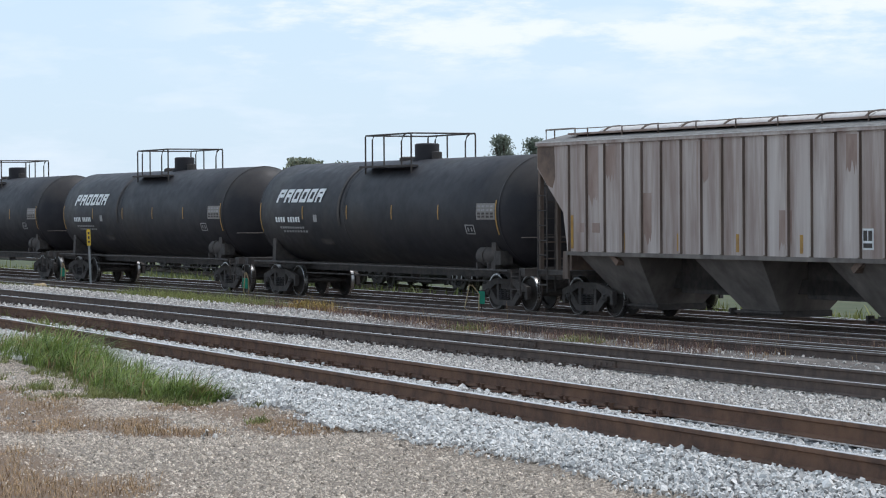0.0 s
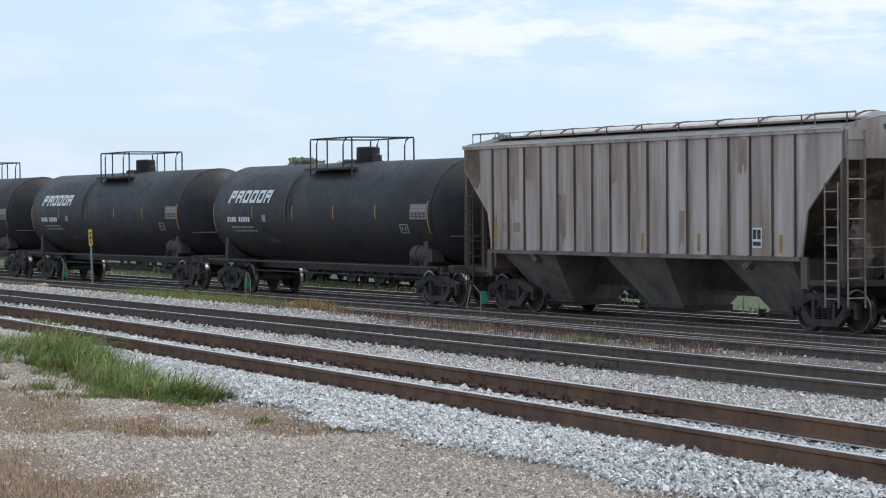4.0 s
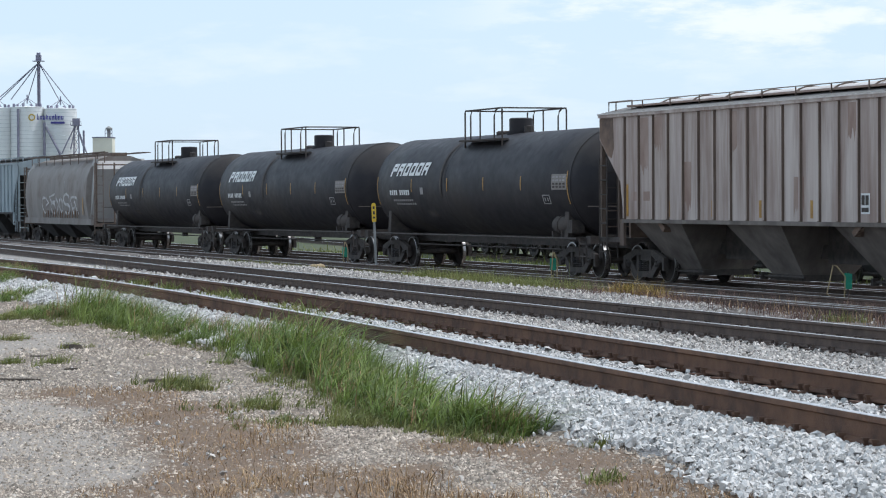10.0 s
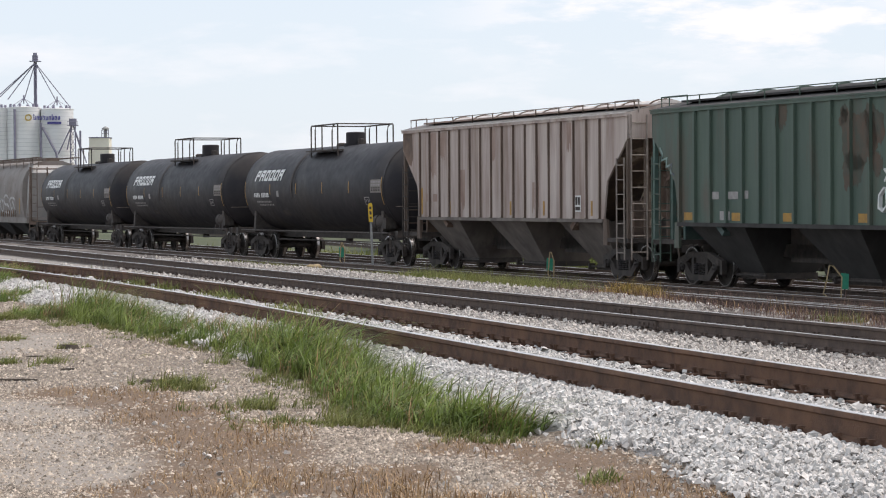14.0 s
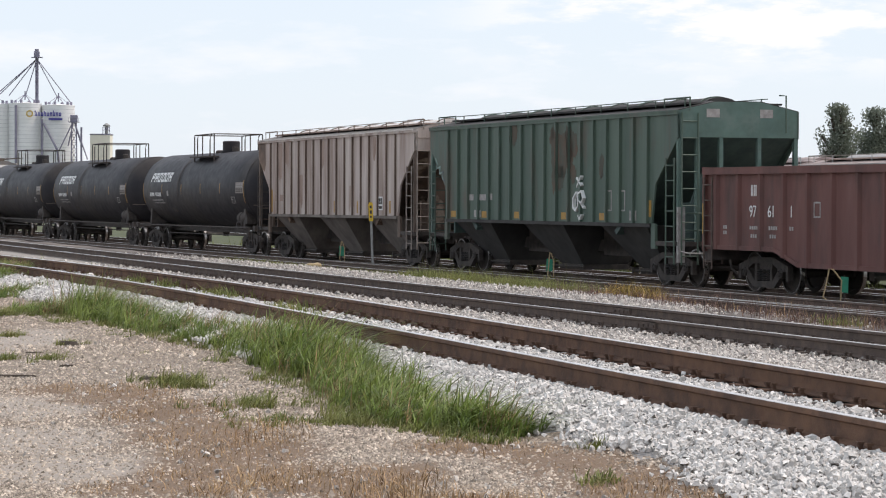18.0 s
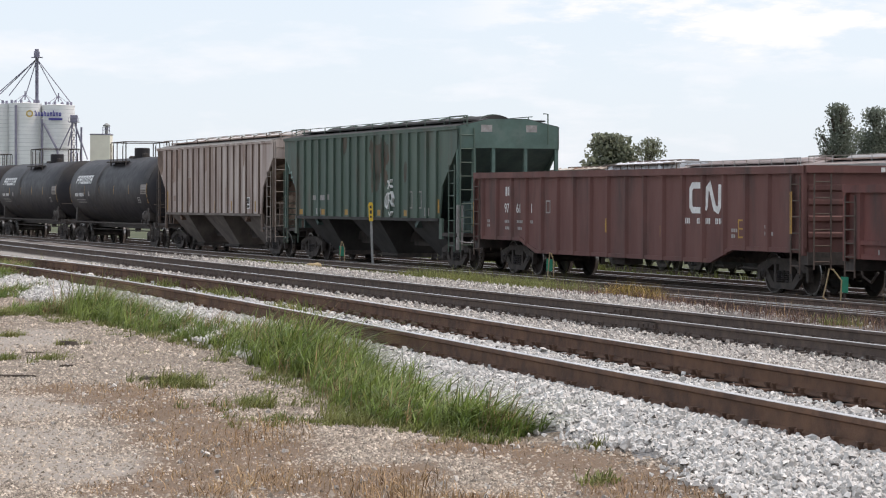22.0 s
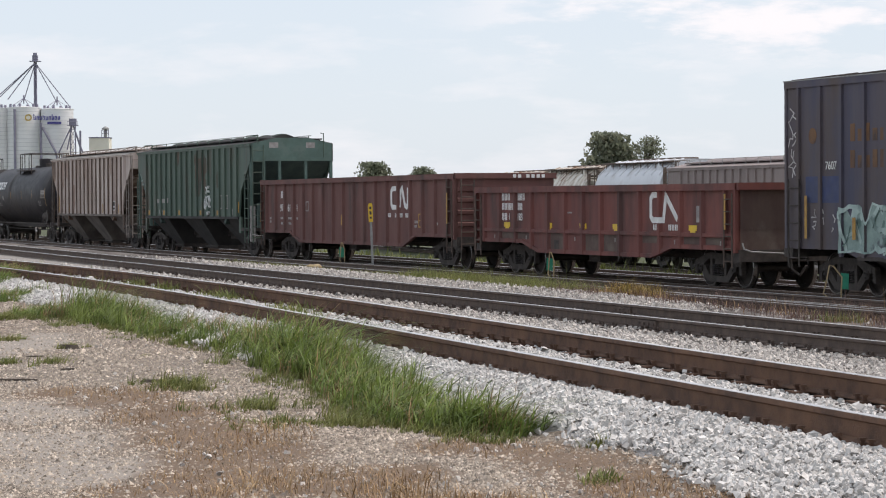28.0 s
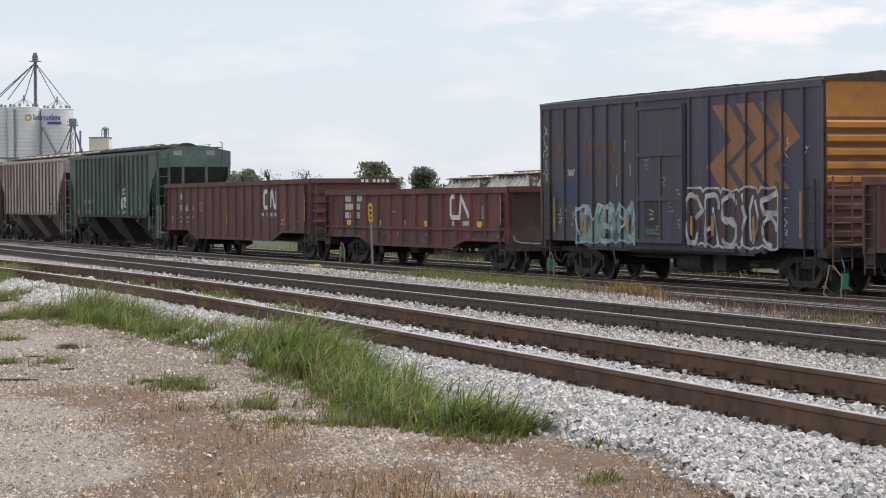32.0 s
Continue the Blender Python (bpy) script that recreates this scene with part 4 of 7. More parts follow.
for x in (12.6, 13.4):
    part("data_frame", strokes([[(x, 1.8), (x + 0.42, 1.8), (x + 0.42, 2.28), (x, 2.28), (x, 1.8)]], -1.584, 0.04), M_WHITE_DIRTY, green, "white outlined box")
for ln_ in ([[(11.0, 2.62), (11.3, 2.42)], [(11.02, 2.38), (11.28, 2.66)], [(11.0, 2.25), (10.8, 2.1), (10.78, 1.85), (10.95, 1.78), (11.1, 1.9), (11.08, 2.2), (11.3, 2.28), (11.42, 2.1), (11.3, 1.95), (11.15, 2.05), (11.45, 1.85)], [(11.1, 1.66), (11.2, 1.56), (11.32, 1.68)]]):
    part("scrawl", strokes([ln_], -1.582, 0.042, 0.085), M_WHITE, green, "looping white spray scrawl")
part("scrawl", strokes([[(0.45, 3.25), (0.6, 3.1), (0.55, 2.95), (0.85, 3.0), (0.8, 2.8), (1.1, 2.85), (1.05, 2.65), (1.25, 2.6)]], -1.59, 0.05), M_MINT, green, "pale spray scrawl")
GREEN_POSTS = [1.53 + (13.9 - 0.30) * k / 17 for k in range(18)]
RUST = random.Random(4)
for cx, cz, w, h in ((9.85, 3.25, 1.25, 1.3), (9.6, 2.6, 0.7, 0.8), (10.5, 3.5, 0.7, 0.8), (6.6, 3.8, 0.4, 0.5), (9.3, 3.75, 0.4, 0.4), (10.6, 2.75, 0.35, 0.5), (12.4, 2.9, 0.25, 0.5)):
    ol = [(px_ + RUST.uniform(-0.035, 0.035), pz_ + RUST.uniform(-0.06, 0.06)) for px_, pz_ in blob(cx, cz, w, h, RUST, 64, 0.16)]
    for xa, xb in zip(GREEN_POSTS[:-1], GREEN_POSTS[1:]):
        for lo_, hi_, y_ in ((xa + 0.092, xb - 0.048, -1.580), (xa, xa + 0.09, -1.655)):
            cut = clipped(ol, lo_, hi_)
            if len(cut) > 2:
                part("rust_patch", Mesh().prism(cut, y_ - 0.004, y_), M_RUSTY, green, "brown patch of flaking rust")
for ya in (-0.85, 0.55):
    part("end_patch", Mesh().box(16.8, 16.806, ya, ya + 0.34, 4.0, 4.2), M_WHITE_DIRTY, green, "white patch on the end")
part("brake_step", Mesh().box(16.72, 16.82, -1.58, -1.4, 0.6, 1.9), M_WHITE_DIRTY, green, "white end sill guard")
part("brake_cylinder", Mesh().turned([(-0.6, 0.0), (-0.6, 0.28), (0.5, 0.28), (0.5, 0.0)], "y", 18, (16.0, 0, 1.55)), M_UNDER, green, smooth=40)


# ---- tank wagons ----
def tank(name, label, q):
    """q: the far end of the underframe; the barrel runs from x = 1.35 to 16.65."""
    c = car_at(name, label, "tank wagon", q)
    L, R, zc = 18.0, 1.47, 2.47
    prof = [(0.62, 0.0), (0.64, 0.35), (0.72, 0.75), (0.88, 1.08), (1.08, 1.32), (1.35, R)]
    barrel = prof + [(x, R) for x in (4.4, 4.4, 6.5, 9.0, 11.5, 13.6, 16.65)] + [(18.0 - a, r) for a, r in reversed(prof[:-1])]
    b = Mesh().turned(barrel, "x", 56, (0, 0, zc))
    body = part("barrel", b, M_BLACK, c, "black tank barrel with faint brown stains", smooth=30)
    for x in (1.36, 7.4, 16.64):
        part("weld_seam", Mesh().turned([(x - 0.03, R), (x - 0.02, R + 0.004), (x + 0.02, R + 0.004), (x + 0.03, R)], "x", 56, (0, 0, zc)), M_BLACK, body, smooth=40)

    def wrap(x0, x1, a0, a1, lift=0.012, nx=2, na=8):
        """A patch that follows the barrel; angles above the widest line on the near side, in degrees."""
        m = Mesh()
        vs = []
        for i in range(nx):
            for k in range(na):
                w = radians(180 - (a0 + (a1 - a0) * k / (na - 1)))
                vs.append((x0 + (x1 - x0) * i / (nx - 1), (R + lift) * math.cos(w), zc + (R + lift) * math.sin(w)))
        return m.add(vs, [(i * na + k, i * na + k + 1, (i + 1) * na + k + 1, (i + 1) * na + k) for i in range(nx - 1) for k in range(na - 1)])

    # reflectors, the maker's mark as plain blocks, small lettering as bars, placards
    for x in (1.42, 16.5):
        part("reflector_strip", wrap(x - 0.03, x + 0.03, -22, 12), M_YELLOW, body, "yellow end strip")
    for x in (4.54, 7.6, 10.5, 13.3):
        part("reflector_strip", wrap(x - 0.03, x + 0.03, -7, 8), M_YELLOW, body, "yellow reflective strip")
    for k in range(6):
        mark = Mesh()
        x0 = 2.55 + k * 0.56
        lo_, hi_ = 12, 28
        sh = 0.14
        for (xa, xb, a0, a1) in ((x0, x0 + 0.13, lo_, hi_), (x0 + 0.32, x0 + 0.45, lo_ + (7 if k == 0 else 0), hi_), (x0, x0 + 0.45, hi_ - 4, hi_), (x0, x0 + 0.45, lo_ + (0 if k in (2, 3, 4) else 6), lo_ + (4 if k in (2, 3, 4) else 10))):
            w_ = wrap(xa + sh * (a0 - lo_) / 16, xb + sh * (a0 - lo_) / 16, a0, a1, 0.012 + 0.001 * k)
            top_shift = sh * (a1 - a0) / 16
            na = 8
            w_.v = [(vx + top_shift * (i % na) / (na - 1), vy, vz) for i, (vx, vy, vz) in enumerate(w_.v)]
            mark.add(w_.v, w_.f)
        part("mark_block", mark, M_WHITE, body, "bold white block shape")
    for (x0, n_, a, h, ww, gp) in ((2.55, 4, -10.5, 6, 0.13, 0.055), (3.45, 5, -10.5, 6, 0.13, 0.055), (2.8, 10, -18, 2.4, 0.12, 0.06), (3.0, 9, -22.5, 2.4, 0.12, 0.08)):
        for k in range(n_):
            part("stencil_bar", wrap(x0 + k * (ww + gp), x0 + k * (ww + gp) + ww, a, a + h), M_WHITE if h > 5 else M_WHITE_DIRTY, body)
    part("data_panel", wrap(15.45, 16.45, -7, 9, 0.010), M_TAUPE, body, "grey data panel")
    for a in (-5, -2, 1.5, 5):
        for k in range(4):
            part("panel_line", wrap(15.52 + 0.23 * k, 15.68 + 0.23 * k, a, a + 2.0, 0.014), M_WHITE_DIRTY if a > 0 else M_UNDER, body)
    for (xa, xb, a0, a1) in ((14.75, 14.8, -22, -12), (15.2, 15.25, -22, -12), (14.75, 15.25, -13, -12), (14.75, 15.25, -22, -21), (14.87, 14.94, -19, -15), (15.05, 15.12, -19, -15)):
        part("placard_edge", wrap(xa, xb, a0, a1), M_WHITE_DIRTY, body)
    part("placard", wrap(5.3, 5.55, -10, -2, 0.011), M_WHITE_DIRTY, body)
    # dome platform and safety railing
    x0, x1, yb = 7.85, 10.75, 0.98
    for y in (-yb, yb):
        part("walkway", Mesh().box(x0, x1, y - 0.2, y + 0.2, 3.72, 3.77), M_UNDER, c, "grating walkway beside the dome")
        rail = Mesh().tube([(x0, y, 3.5), (x0, y, 4.58), (x0 + 0.06, y, 4.62), (x1 - 0.06, y, 4.62), (x1, y, 4.58), (x1, y, 3.5)], 0.026)
        rail.tube([(x0 + 0.45, y, 3.72), (x0 + 0.45, y, 4.48), (x0 + 0.55, y, 4.61)], 0.024)
        rail.tube([(x1 - 0.6, y, 3.72), (x1 - 0.6, y, 4.4), (x1 - 0.5, y, 4.55), (x1 - 0.35, y, 4.61)], 0.024)
        rail.tube([(x0 + 1.2, y, 3.72), (x0 + 1.2, y, 4.62)], 0.024)
        part("safety_railing", rail, M_UNDER, c, "dark pipe railing beside the dome")
    for x in (x0, x1):
        part("railing_bar", Mesh().tube([(x, -yb, 4.62), (x, yb, 4.62)], 0.024), M_UNDER, c)
    dome = Mesh().turned([(3.80, 0.0), (3.80, 0.42), (3.98, 0.42), (3.98, 0.34), (4.34, 0.34), (4.37, 0.29), (4.38, 0.0)], "z", 24, (9.75, 0, 0))
    part("dome", dome, M_BLACK, c, "black manway dome", smooth=35)
    part("valve", Mesh().turned([(3.88, 0.0), (3.88, 0.14), (4.12, 0.14), (4.14, 0.0)], "z", 12, (10.35, 0, 0)), M_UNDER, c)
    part("fill_cover", Mesh().turned([(3.88, 0.0), (3.88, 0.28), (3.98, 0.28), (4.02, 0.22), (4.02, 0.0)], "z", 16, (8.85, -0.1, 0)), M_UNDER, c)
    part("ladder_strap", wrap(6.98, 7.14, -14, 62, 0.02, 2, 16), M_UNDER, body, "dark curved strap")
    part("ladder_strap", wrap(7.3, 7.36, 2, 62, 0.03, 2, 16), M_UNDER, body, "dark curved strap")
    # cradles, sills, brake gear
    for x in (2.0, 16.0):
        part("saddle", Mesh().prism_x([(-1.3, 0.95), (1.3, 0.95), (1.25, 1.9), (0.9, 1.45), (-0.9, 1.45), (-1.25, 1.9)], x - 0.12, x + 0.12), M_UNDER, c)
        part("bolster_plate", Mesh().box(x - 0.6, x + 0.6, -1.45, 1.45, 0.95, 1.05), M_UNDER, c)
    part("centre_sill", Mesh().box(0.1, 17.9, -0.3, 0.3, 0.78, 1.06), M_UNDER, c)
    part("side_handrail", Mesh().tube([(0.9, -1.46, 1.02), (17.1, -1.46, 1.02)], 0.03), M_UNDER, c)
    for x in (0.05, 17.65):
        part("end_sill", Mesh().box(x, x + 0.3, -1.45, 1.45, 0.9, 1.1), M_UNDER, c)
    part("brake_reservoir", Mesh().turned([(14.95, 0.0), (14.97, 0.12), (15.05, 0.21), (15.15, 0.25), (15.45, 0.25), (15.45, 0.27), (15.52, 0.27), (15.52, 0.25), (15.95, 0.25), (16.05, 0.19), (16.08, 0.0)], "x", 18, (0, -1.08, 1.36)), M_UNDER, c, smooth=40)
    part("brake_valve", Mesh().box(16.12, 16.42, -1.30, -0.95, 1.16, 1.50).tube([(15.95, -1.1, 1.36), (16.3, -1.1, 1.36)], 0.05).tube([(16.25, -1.25, 1.2), (16.25, -1.3, 1.0), (15.2, -1.3, 1.0)], 0.025), M_CAST, c)
    part("reservoir_bracket", Mesh().box(15.2, 15.28, -1.36, -0.9, 1.02, 1.2).box(15.8, 15.88, -1.36, -0.9, 1.02, 1.2), M_UNDER, c)
    for x, sd in ((0.2, 1), (17.8, -1)):
        ladder(c, min(x, x + sd * 0.45), max(x, x + sd * 0.45), -1.5, 0.42, 1.05, 2, M_UNDER)
        part("grab_rail", Mesh().tube([(x, -1.45, 1.85), (x, 1.45, 1.85)], 0.018), M_UNDER, c)
    part("outlet_valve", Mesh().turned([(0.62, 0.0), (0.62, 0.13), (0.80, 0.13), (0.86, 0.24), (1.05, 0.24)], "z", 14, (9.0, 0, 0)), M_UNDER, c, "bottom outlet valve")
    part("brake_rod", Mesh().tube([(3.0, -0.75, 0.70), (15.0, -0.75, 0.70)], 0.022, 5), M_UNDER, c)
    part("brake_wheel", Mesh().turned([(17.95, 0.20), (17.97, 0.25), (17.99, 0.20), (17.97, 0.18), (17.95, 0.20)], "x", 18, (0, 0.5, 1.55)).box(17.90, 18.0, 0.25, 0.75, 1.535, 1.565), M_UNDER, c)
    part("inspection_patch", wrap(5.4, 6.2, -38, -30, 0.008), M_UNDER, body)
    truck(c, 1.85)
    truck(c, 16.15)
    couplers(c, L, 0.3)
    return c


tank("tank_wagon", "black tank wagon with white block lettering", 18.85)
tank("tank_wagon", "black tank wagon with white block lettering", 37.2)
tank("tank_wagon", "black tank wagon coupled behind a taupe hopper", 55.55)


# ---- gondolas ----
def gondola(name, label, q, L, top, paint, posts, low=0.64, ends=0.95, belt=0.0, group="moving train", moving=True, end_ladder=True, end_mat=None):
    c = car_at(name, label, "gondola wagon", q, group) if moving else thing(name, label, "gondola wagon", group)
    W = 1.52
    knee = 3.4
    side = [(0, top), (0, ends), (knee, ends), (knee + 1.1, low), (L - knee - 1.1, low), (L - knee, ends), (L, ends), (L, top)]
    for y0, y1 in ((-W, -W + 0.05), (W - 0.05, W)):
        part("side_sheet", Mesh().prism(list(reversed(side)), y0, y1), paint, c)
        o0, o1 = (y0 - 0.09, y1 + 0.02) if y0 < 0 else (y0 - 0.02, y1 + 0.09)
        part("top_chord", Mesh().box(0, L, o0, o1, top - 0.14, top + 0.02), paint, c)
    for x in (0.0, L):
        sd = 1 if x == 0 else -1
        part("end_sheet", Mesh().box(min(x, x + sd * 0.06), max(x, x + sd * 0.06), -W + 0.05, W - 0.05, ends, top + 0.02), end_mat or paint, c)
        for z in (1.25, 1.6, 1.95, 2.25):
            if z < top - 0.1 and end_ladder:
                part("end_rib", Mesh().prism([(x, z), (x - sd * 0.05, z + 0.04), (x - sd * 0.05, z + 0.12), (x, z + 0.16)][::sd], -W + 0.03, W - 0.03), paint, c)
        part("end_top_chord", Mesh().box(min(x - sd * 0.1, x + sd * 0.08), max(x - sd * 0.1, x + sd * 0.08), -W - 0.05, W + 0.05, top - 0.13, top + 0.03), paint, c)
        if end_ladder:
            ladder(c, -W + 0.1, -W + 0.5, x - sd * 0.14, 0.6, top - 0.15, 6, M_RAIL_DARK, "y")
        ladder(c, min(x + sd * 0.12, x + sd * 0.52), max(x + sd * 0.12, x + sd * 0.52), -W - 0.1, 0.5, top - 0.2, 6, M_RAIL_DARK)
        part("corner_post", Mesh().box(min(x, x + sd * 0.1), max(x, x + sd * 0.1), -W - 0.085, -W + 0.05, ends - 0.05, top), paint, c)
        part("end_sill", Mesh().box(min(x - sd * 0.05, x + sd * 0.3), max(x - sd * 0.05, x + sd * 0.3), -W, W, ends - 0.25, ends + 0.02), M_UNDER, c)
    part("floor_plate", Mesh().box(0.06, L - 0.06, -W + 0.05, W - 0.05, 1.05, 1.12), M_UNDER, c)
    for k in range(posts):
        x = 0.62 + (L - 1.24) * k / (posts - 1)
        zz = ends if (x < knee or x > L - knee) else low
        if knee <= x <= knee + 1.1:
            zz = ends + (low - ends) * (x - knee) / 1.1
        if L - knee - 1.1 <= x <= L - knee:
            zz = ends + (low - ends) * (L - knee - x) / 1.1
        part("side_post", Mesh().add([(x - 0.10, -W, zz), (x - 0.05, -W - 0.075, zz), (x + 0.05, -W - 0.075, zz), (x + 0.10, -W, zz), (x - 0.10, -W, top - 0.12), (x - 0.05, -W - 0.075, top - 0.12), (x + 0.05, -W - 0.075, top - 0.12), (x + 0.10, -W, top - 0.12)],
                                     [(0, 1, 5, 4), (1, 2, 6, 5), (2, 3, 7, 6), (4, 5, 6, 7), (3, 2, 1, 0), (0, 4, 7, 3)]), paint, c)
    part("bottom_chord", Mesh().prism([(0, ends), (knee, ends), (knee + 1.1, low), (L - knee - 1.1, low), (L - knee, ends), (L, ends), (L, ends + 0.1), (L - knee + 0.02, ends + 0.1), (L - knee - 1.08, low + 0.1), (knee + 1.08, low + 0.1), (knee - 0.02, ends + 0.1), (0, ends + 0.1)], -W - 0.05, -W), paint, c)
    if belt:
        part("side_belt", Mesh().box(0.1, L - 0.1, -W - 0.06, -W, belt, belt + 0.09), paint, c)
    part("centre_sill", Mesh().box(0.1, L - 0.1, -0.35, 0.35, 0.62, 1.05), M_UNDER, c)
    part("brake_rigging", Mesh().tube([(4.5, -0.7, 0.75), (L - 4.5, -0.7, 0.75)], 0.035).box(L / 2 - 1.2, L / 2 - 0.5, -1.1, -0.6, 0.45, 0.8), M_UNDER, c)
    truck(c, 1.95)
    truck(c, L - 1.95)
    couplers(c, L, 0.4)
    return c


gon = gondola("gondola", "long dull red-brown gondola with white markings", -35.9, 19.4, 2.78, M_OXIDE, 18)
stencil(gon, M_WHITE, "white block letters", 2.26, 2.16, "##", 0.24, 0.10, 0.06, -1.522)
for ch, x in (("97", 2.18), ("61", 3.05), ("1", 4.05)):
    text_part(gon, ch, x, 1.70, 0.36, -1.522, M_WHITE, 0.95)
for x, z, pat in ((2.2, 1.42, "####"), (3.1, 1.42, "####"), (4.05, 1.42, "##"), (2.25, 1.24, "###"), (3.15, 1.24, "###"), (0.9, 1.30, "##"), (0.9, 1.42, "##"), (15.9, 1.35, "###"), (15.9, 1.22, "##"), (17.5, 1.3, "####"), (17.5, 1.45, "##")):
    stencil(gon, M_WHITE_DIRTY, "illegible white stencil", x, z, pat, 0.08, 0.07, 0.035, -1.522)
part("data_frame", strokes([[(5.14, 1.72), (5.40, 1.72), (5.40, 2.02), (5.14, 2.02), (5.14, 1.72)]], -1.522, 0.035), M_WHITE_DIRTY, gon, "white outlined box")
part("data_frame", strokes([[(16.25, 1.62), (16.62, 1.62)], [(16.25, 1.62), (16.25, 1.24), (16.62, 1.24)], [(16.25, 1.43), (16.5, 1.43)]], -1.522, 0.04), M_YELLOW, gon, "worn yellow outlined box")
GON_RIBS = [0.62 + 18.16 * k / 17 for k in range(18)]
GON2_RIBS = [0.62 + 14.86 * k / 13 for k in range(14)]
part("emblem", strokes_over([[(14.42, 2.40), (13.92, 2.40), (13.82, 2.31), (13.82, 1.92), (13.92, 1.83), (14.48, 1.83)], [(14.62, 1.83), (14.68, 2.32), (14.80, 2.40), (15.06, 1.88), (15.22, 1.83), (15.30, 1.92), (15.32, 2.42)]], GON_RIBS, -1.522, 0.078, 0.145), M_WHITE, gon, "bold white angular emblem")
for x, pat in ((13.45, "##"), (14.15, "####"), (15.1, "##")):
    stencil(gon, M_WHITE, "row of white block letters", x, 1.52, pat, 0.13, 0.13, 0.05, -1.522)
part("reflector_strip", slab(0.02, 0.10, 1.3, 2.0, -1.61), M_YELLOW, gon, "yellow reflective strip")
part("reflector_strip", slab(18.85, 18.95, 1.35, 2.25, -1.63), M_YELLOW, gon, "yellow reflective strip")
part("reflector_strip", slab(9.12, 9.20, 1.25, 1.60, -1.5975).box(12.16, 12.24, -1.53, -1.524, 1.2, 1.45), M_YELLOW, gon, "worn yellow strip")
for ya in (0.2, 0.36, 0.62, 0.78, 0.94, 1.1):
    part("end_stencil", Mesh().box(19.5, 19.506, ya, ya + 0.1, 2.67, 2.77), M_WHITE, gon, "white stencil on the end")

gon2 = gondola("gondola", "shorter red-brown gondola with yellow reflectors", -57.0, 16.1, 2.37, M_OXIDE_RED, 14, low=0.64, ends=0.88, belt=1.17, end_ladder=False, end_mat=M_GRIME_RED)
for z, word in ((2.02, ("###", "####")), (1.76, ("####", "###"))):
    stencil(gon2, M_WHITE, "white block letters", 1.89, z, word[0], 0.19, 0.15, 0.055, -1.522)
    stencil(gon2, M_WHITE, "white block letters", 2.87, z, word[1], 0.19, 0.13, 0.045, -1.522)
stencil(gon2, M_WHITE, "white block letters", 1.89, 1.48, "##", 0.2, 0.15, 0.055, -1.522)
text_part(gon2, "1", 2.36, 1.48, 0.28, -1.522, M_WHITE, 0.9)
text_part(gon2, "6183", 2.87, 1.48, 0.28, -1.522, M_WHITE, 0.9)
for x in (2.05, 5.0, 7.25, 9.3, 13.6):
    part("reflector_strip", slab(x, x + 0.42, 1.30, 1.43, -1.526).box(x + 0.08, x + 0.34, -1.534, -1.526, 1.26, 1.32), M_PLATE, gon2, "yellow reflector")
part("reflector_strip", slab(15.58, 15.68, 1.35, 2.15, -1.625), M_YELLOW, gon2, "yellow reflective strip")
part("emblem", strokes_over([[(12.02, 2.14), (11.62, 2.14), (11.52, 2.05), (11.52, 1.62), (11.62, 1.54), (12.22, 1.54), (12.36, 2.12), (12.98, 1.56)]], GON2_RIBS, -1.522, 0.078, 0.14), M_WHITE, gon2, "bold white angular emblem")
for x, pat in ((11.65, "###"), (12.5, "####")):
    stencil(gon2, M_WHITE, "row of white block letters", x, 1.30, pat, 0.14, 0.13, 0.05, -1.522)
part("data_panel", slab(14.0, 14.32, 1.5, 1.88, -1.526), M_WHITE_DIRTY, gon2, "pale data panel")
part("data_panel", slab(5.55, 5.85, 0.75, 0.98, -1.524), M_UNDER, gon2)
stencil(gon2, M_WHITE_DIRTY, "illegible white stencil", 6.15, 1.68, "######", 0.04, 0.08, 0.02, -1.522)
for x in (1.3, 3.6, 6.9, 9.4, 12.8, 15.2):
    stencil(gon2, M_WHITE_DIRTY, "illegible white stencil", x, 0.98, "#", 0.1, 0.05, 0.02, -1.522)
for k, (xa, xb) in enumerate(zip(GON2_RIBS[:-1], GON2_RIBS[1:])):
    if k % 5 in (1, 2, 4):
        zz = 0.99 if (xa < 4.6 or xb > 11.5) else 0.75
        part("lower_panel", slab(xa + 0.13, xb - 0.13, zz, 1.16, -1.5205, 0.003), M_GRIME_RED, gon2, "grimy brownish lower panel")
for z in (1.35, 1.72, 2.05):
    part("end_seam", Mesh().box(16.1, 16.104, -1.40, 1.40, z, z + 0.02), M_GRIME_RED, gon2)
part("uncoupling_lever", Mesh().tube([(16.18, -1.46, 1.05), (16.22, -1.44, 0.92), (16.30, -1.30, 0.86), (16.55, -0.25, 0.80)], 0.022), M_GALV, gon2, "pale bent uncoupling lever")
part("uncoupling_lever", Mesh().tube([(16.9, -1.60, 1.0), (16.92, -1.56, 0.86), (17.0, -1.40, 0.82), (17.2, -0.25, 0.80)], 0.022), M_GALV, green, "pale bent uncoupling lever")
gon3 = gondola("gondola", "dark red-brown gondola coupled behind the boxcar", -92.4, 16.1, 2.45, M_OXIDE, 14)
part("uncoupling_lever", Mesh().tube([(-0.2, -1.4, 1.05), (-0.25, -0.9, 0.85), (-0.25, 0.2, 0.8)], 0.02), M_GALV, gon3)


# ---- boxcar ----
POSTS = (0.63, 1.57, 2.46, 3.4, 4.27, 5.17, 6.0, 8.97, 9.95, 10.8, 11.8, 12.7, 13.5, 14.45)


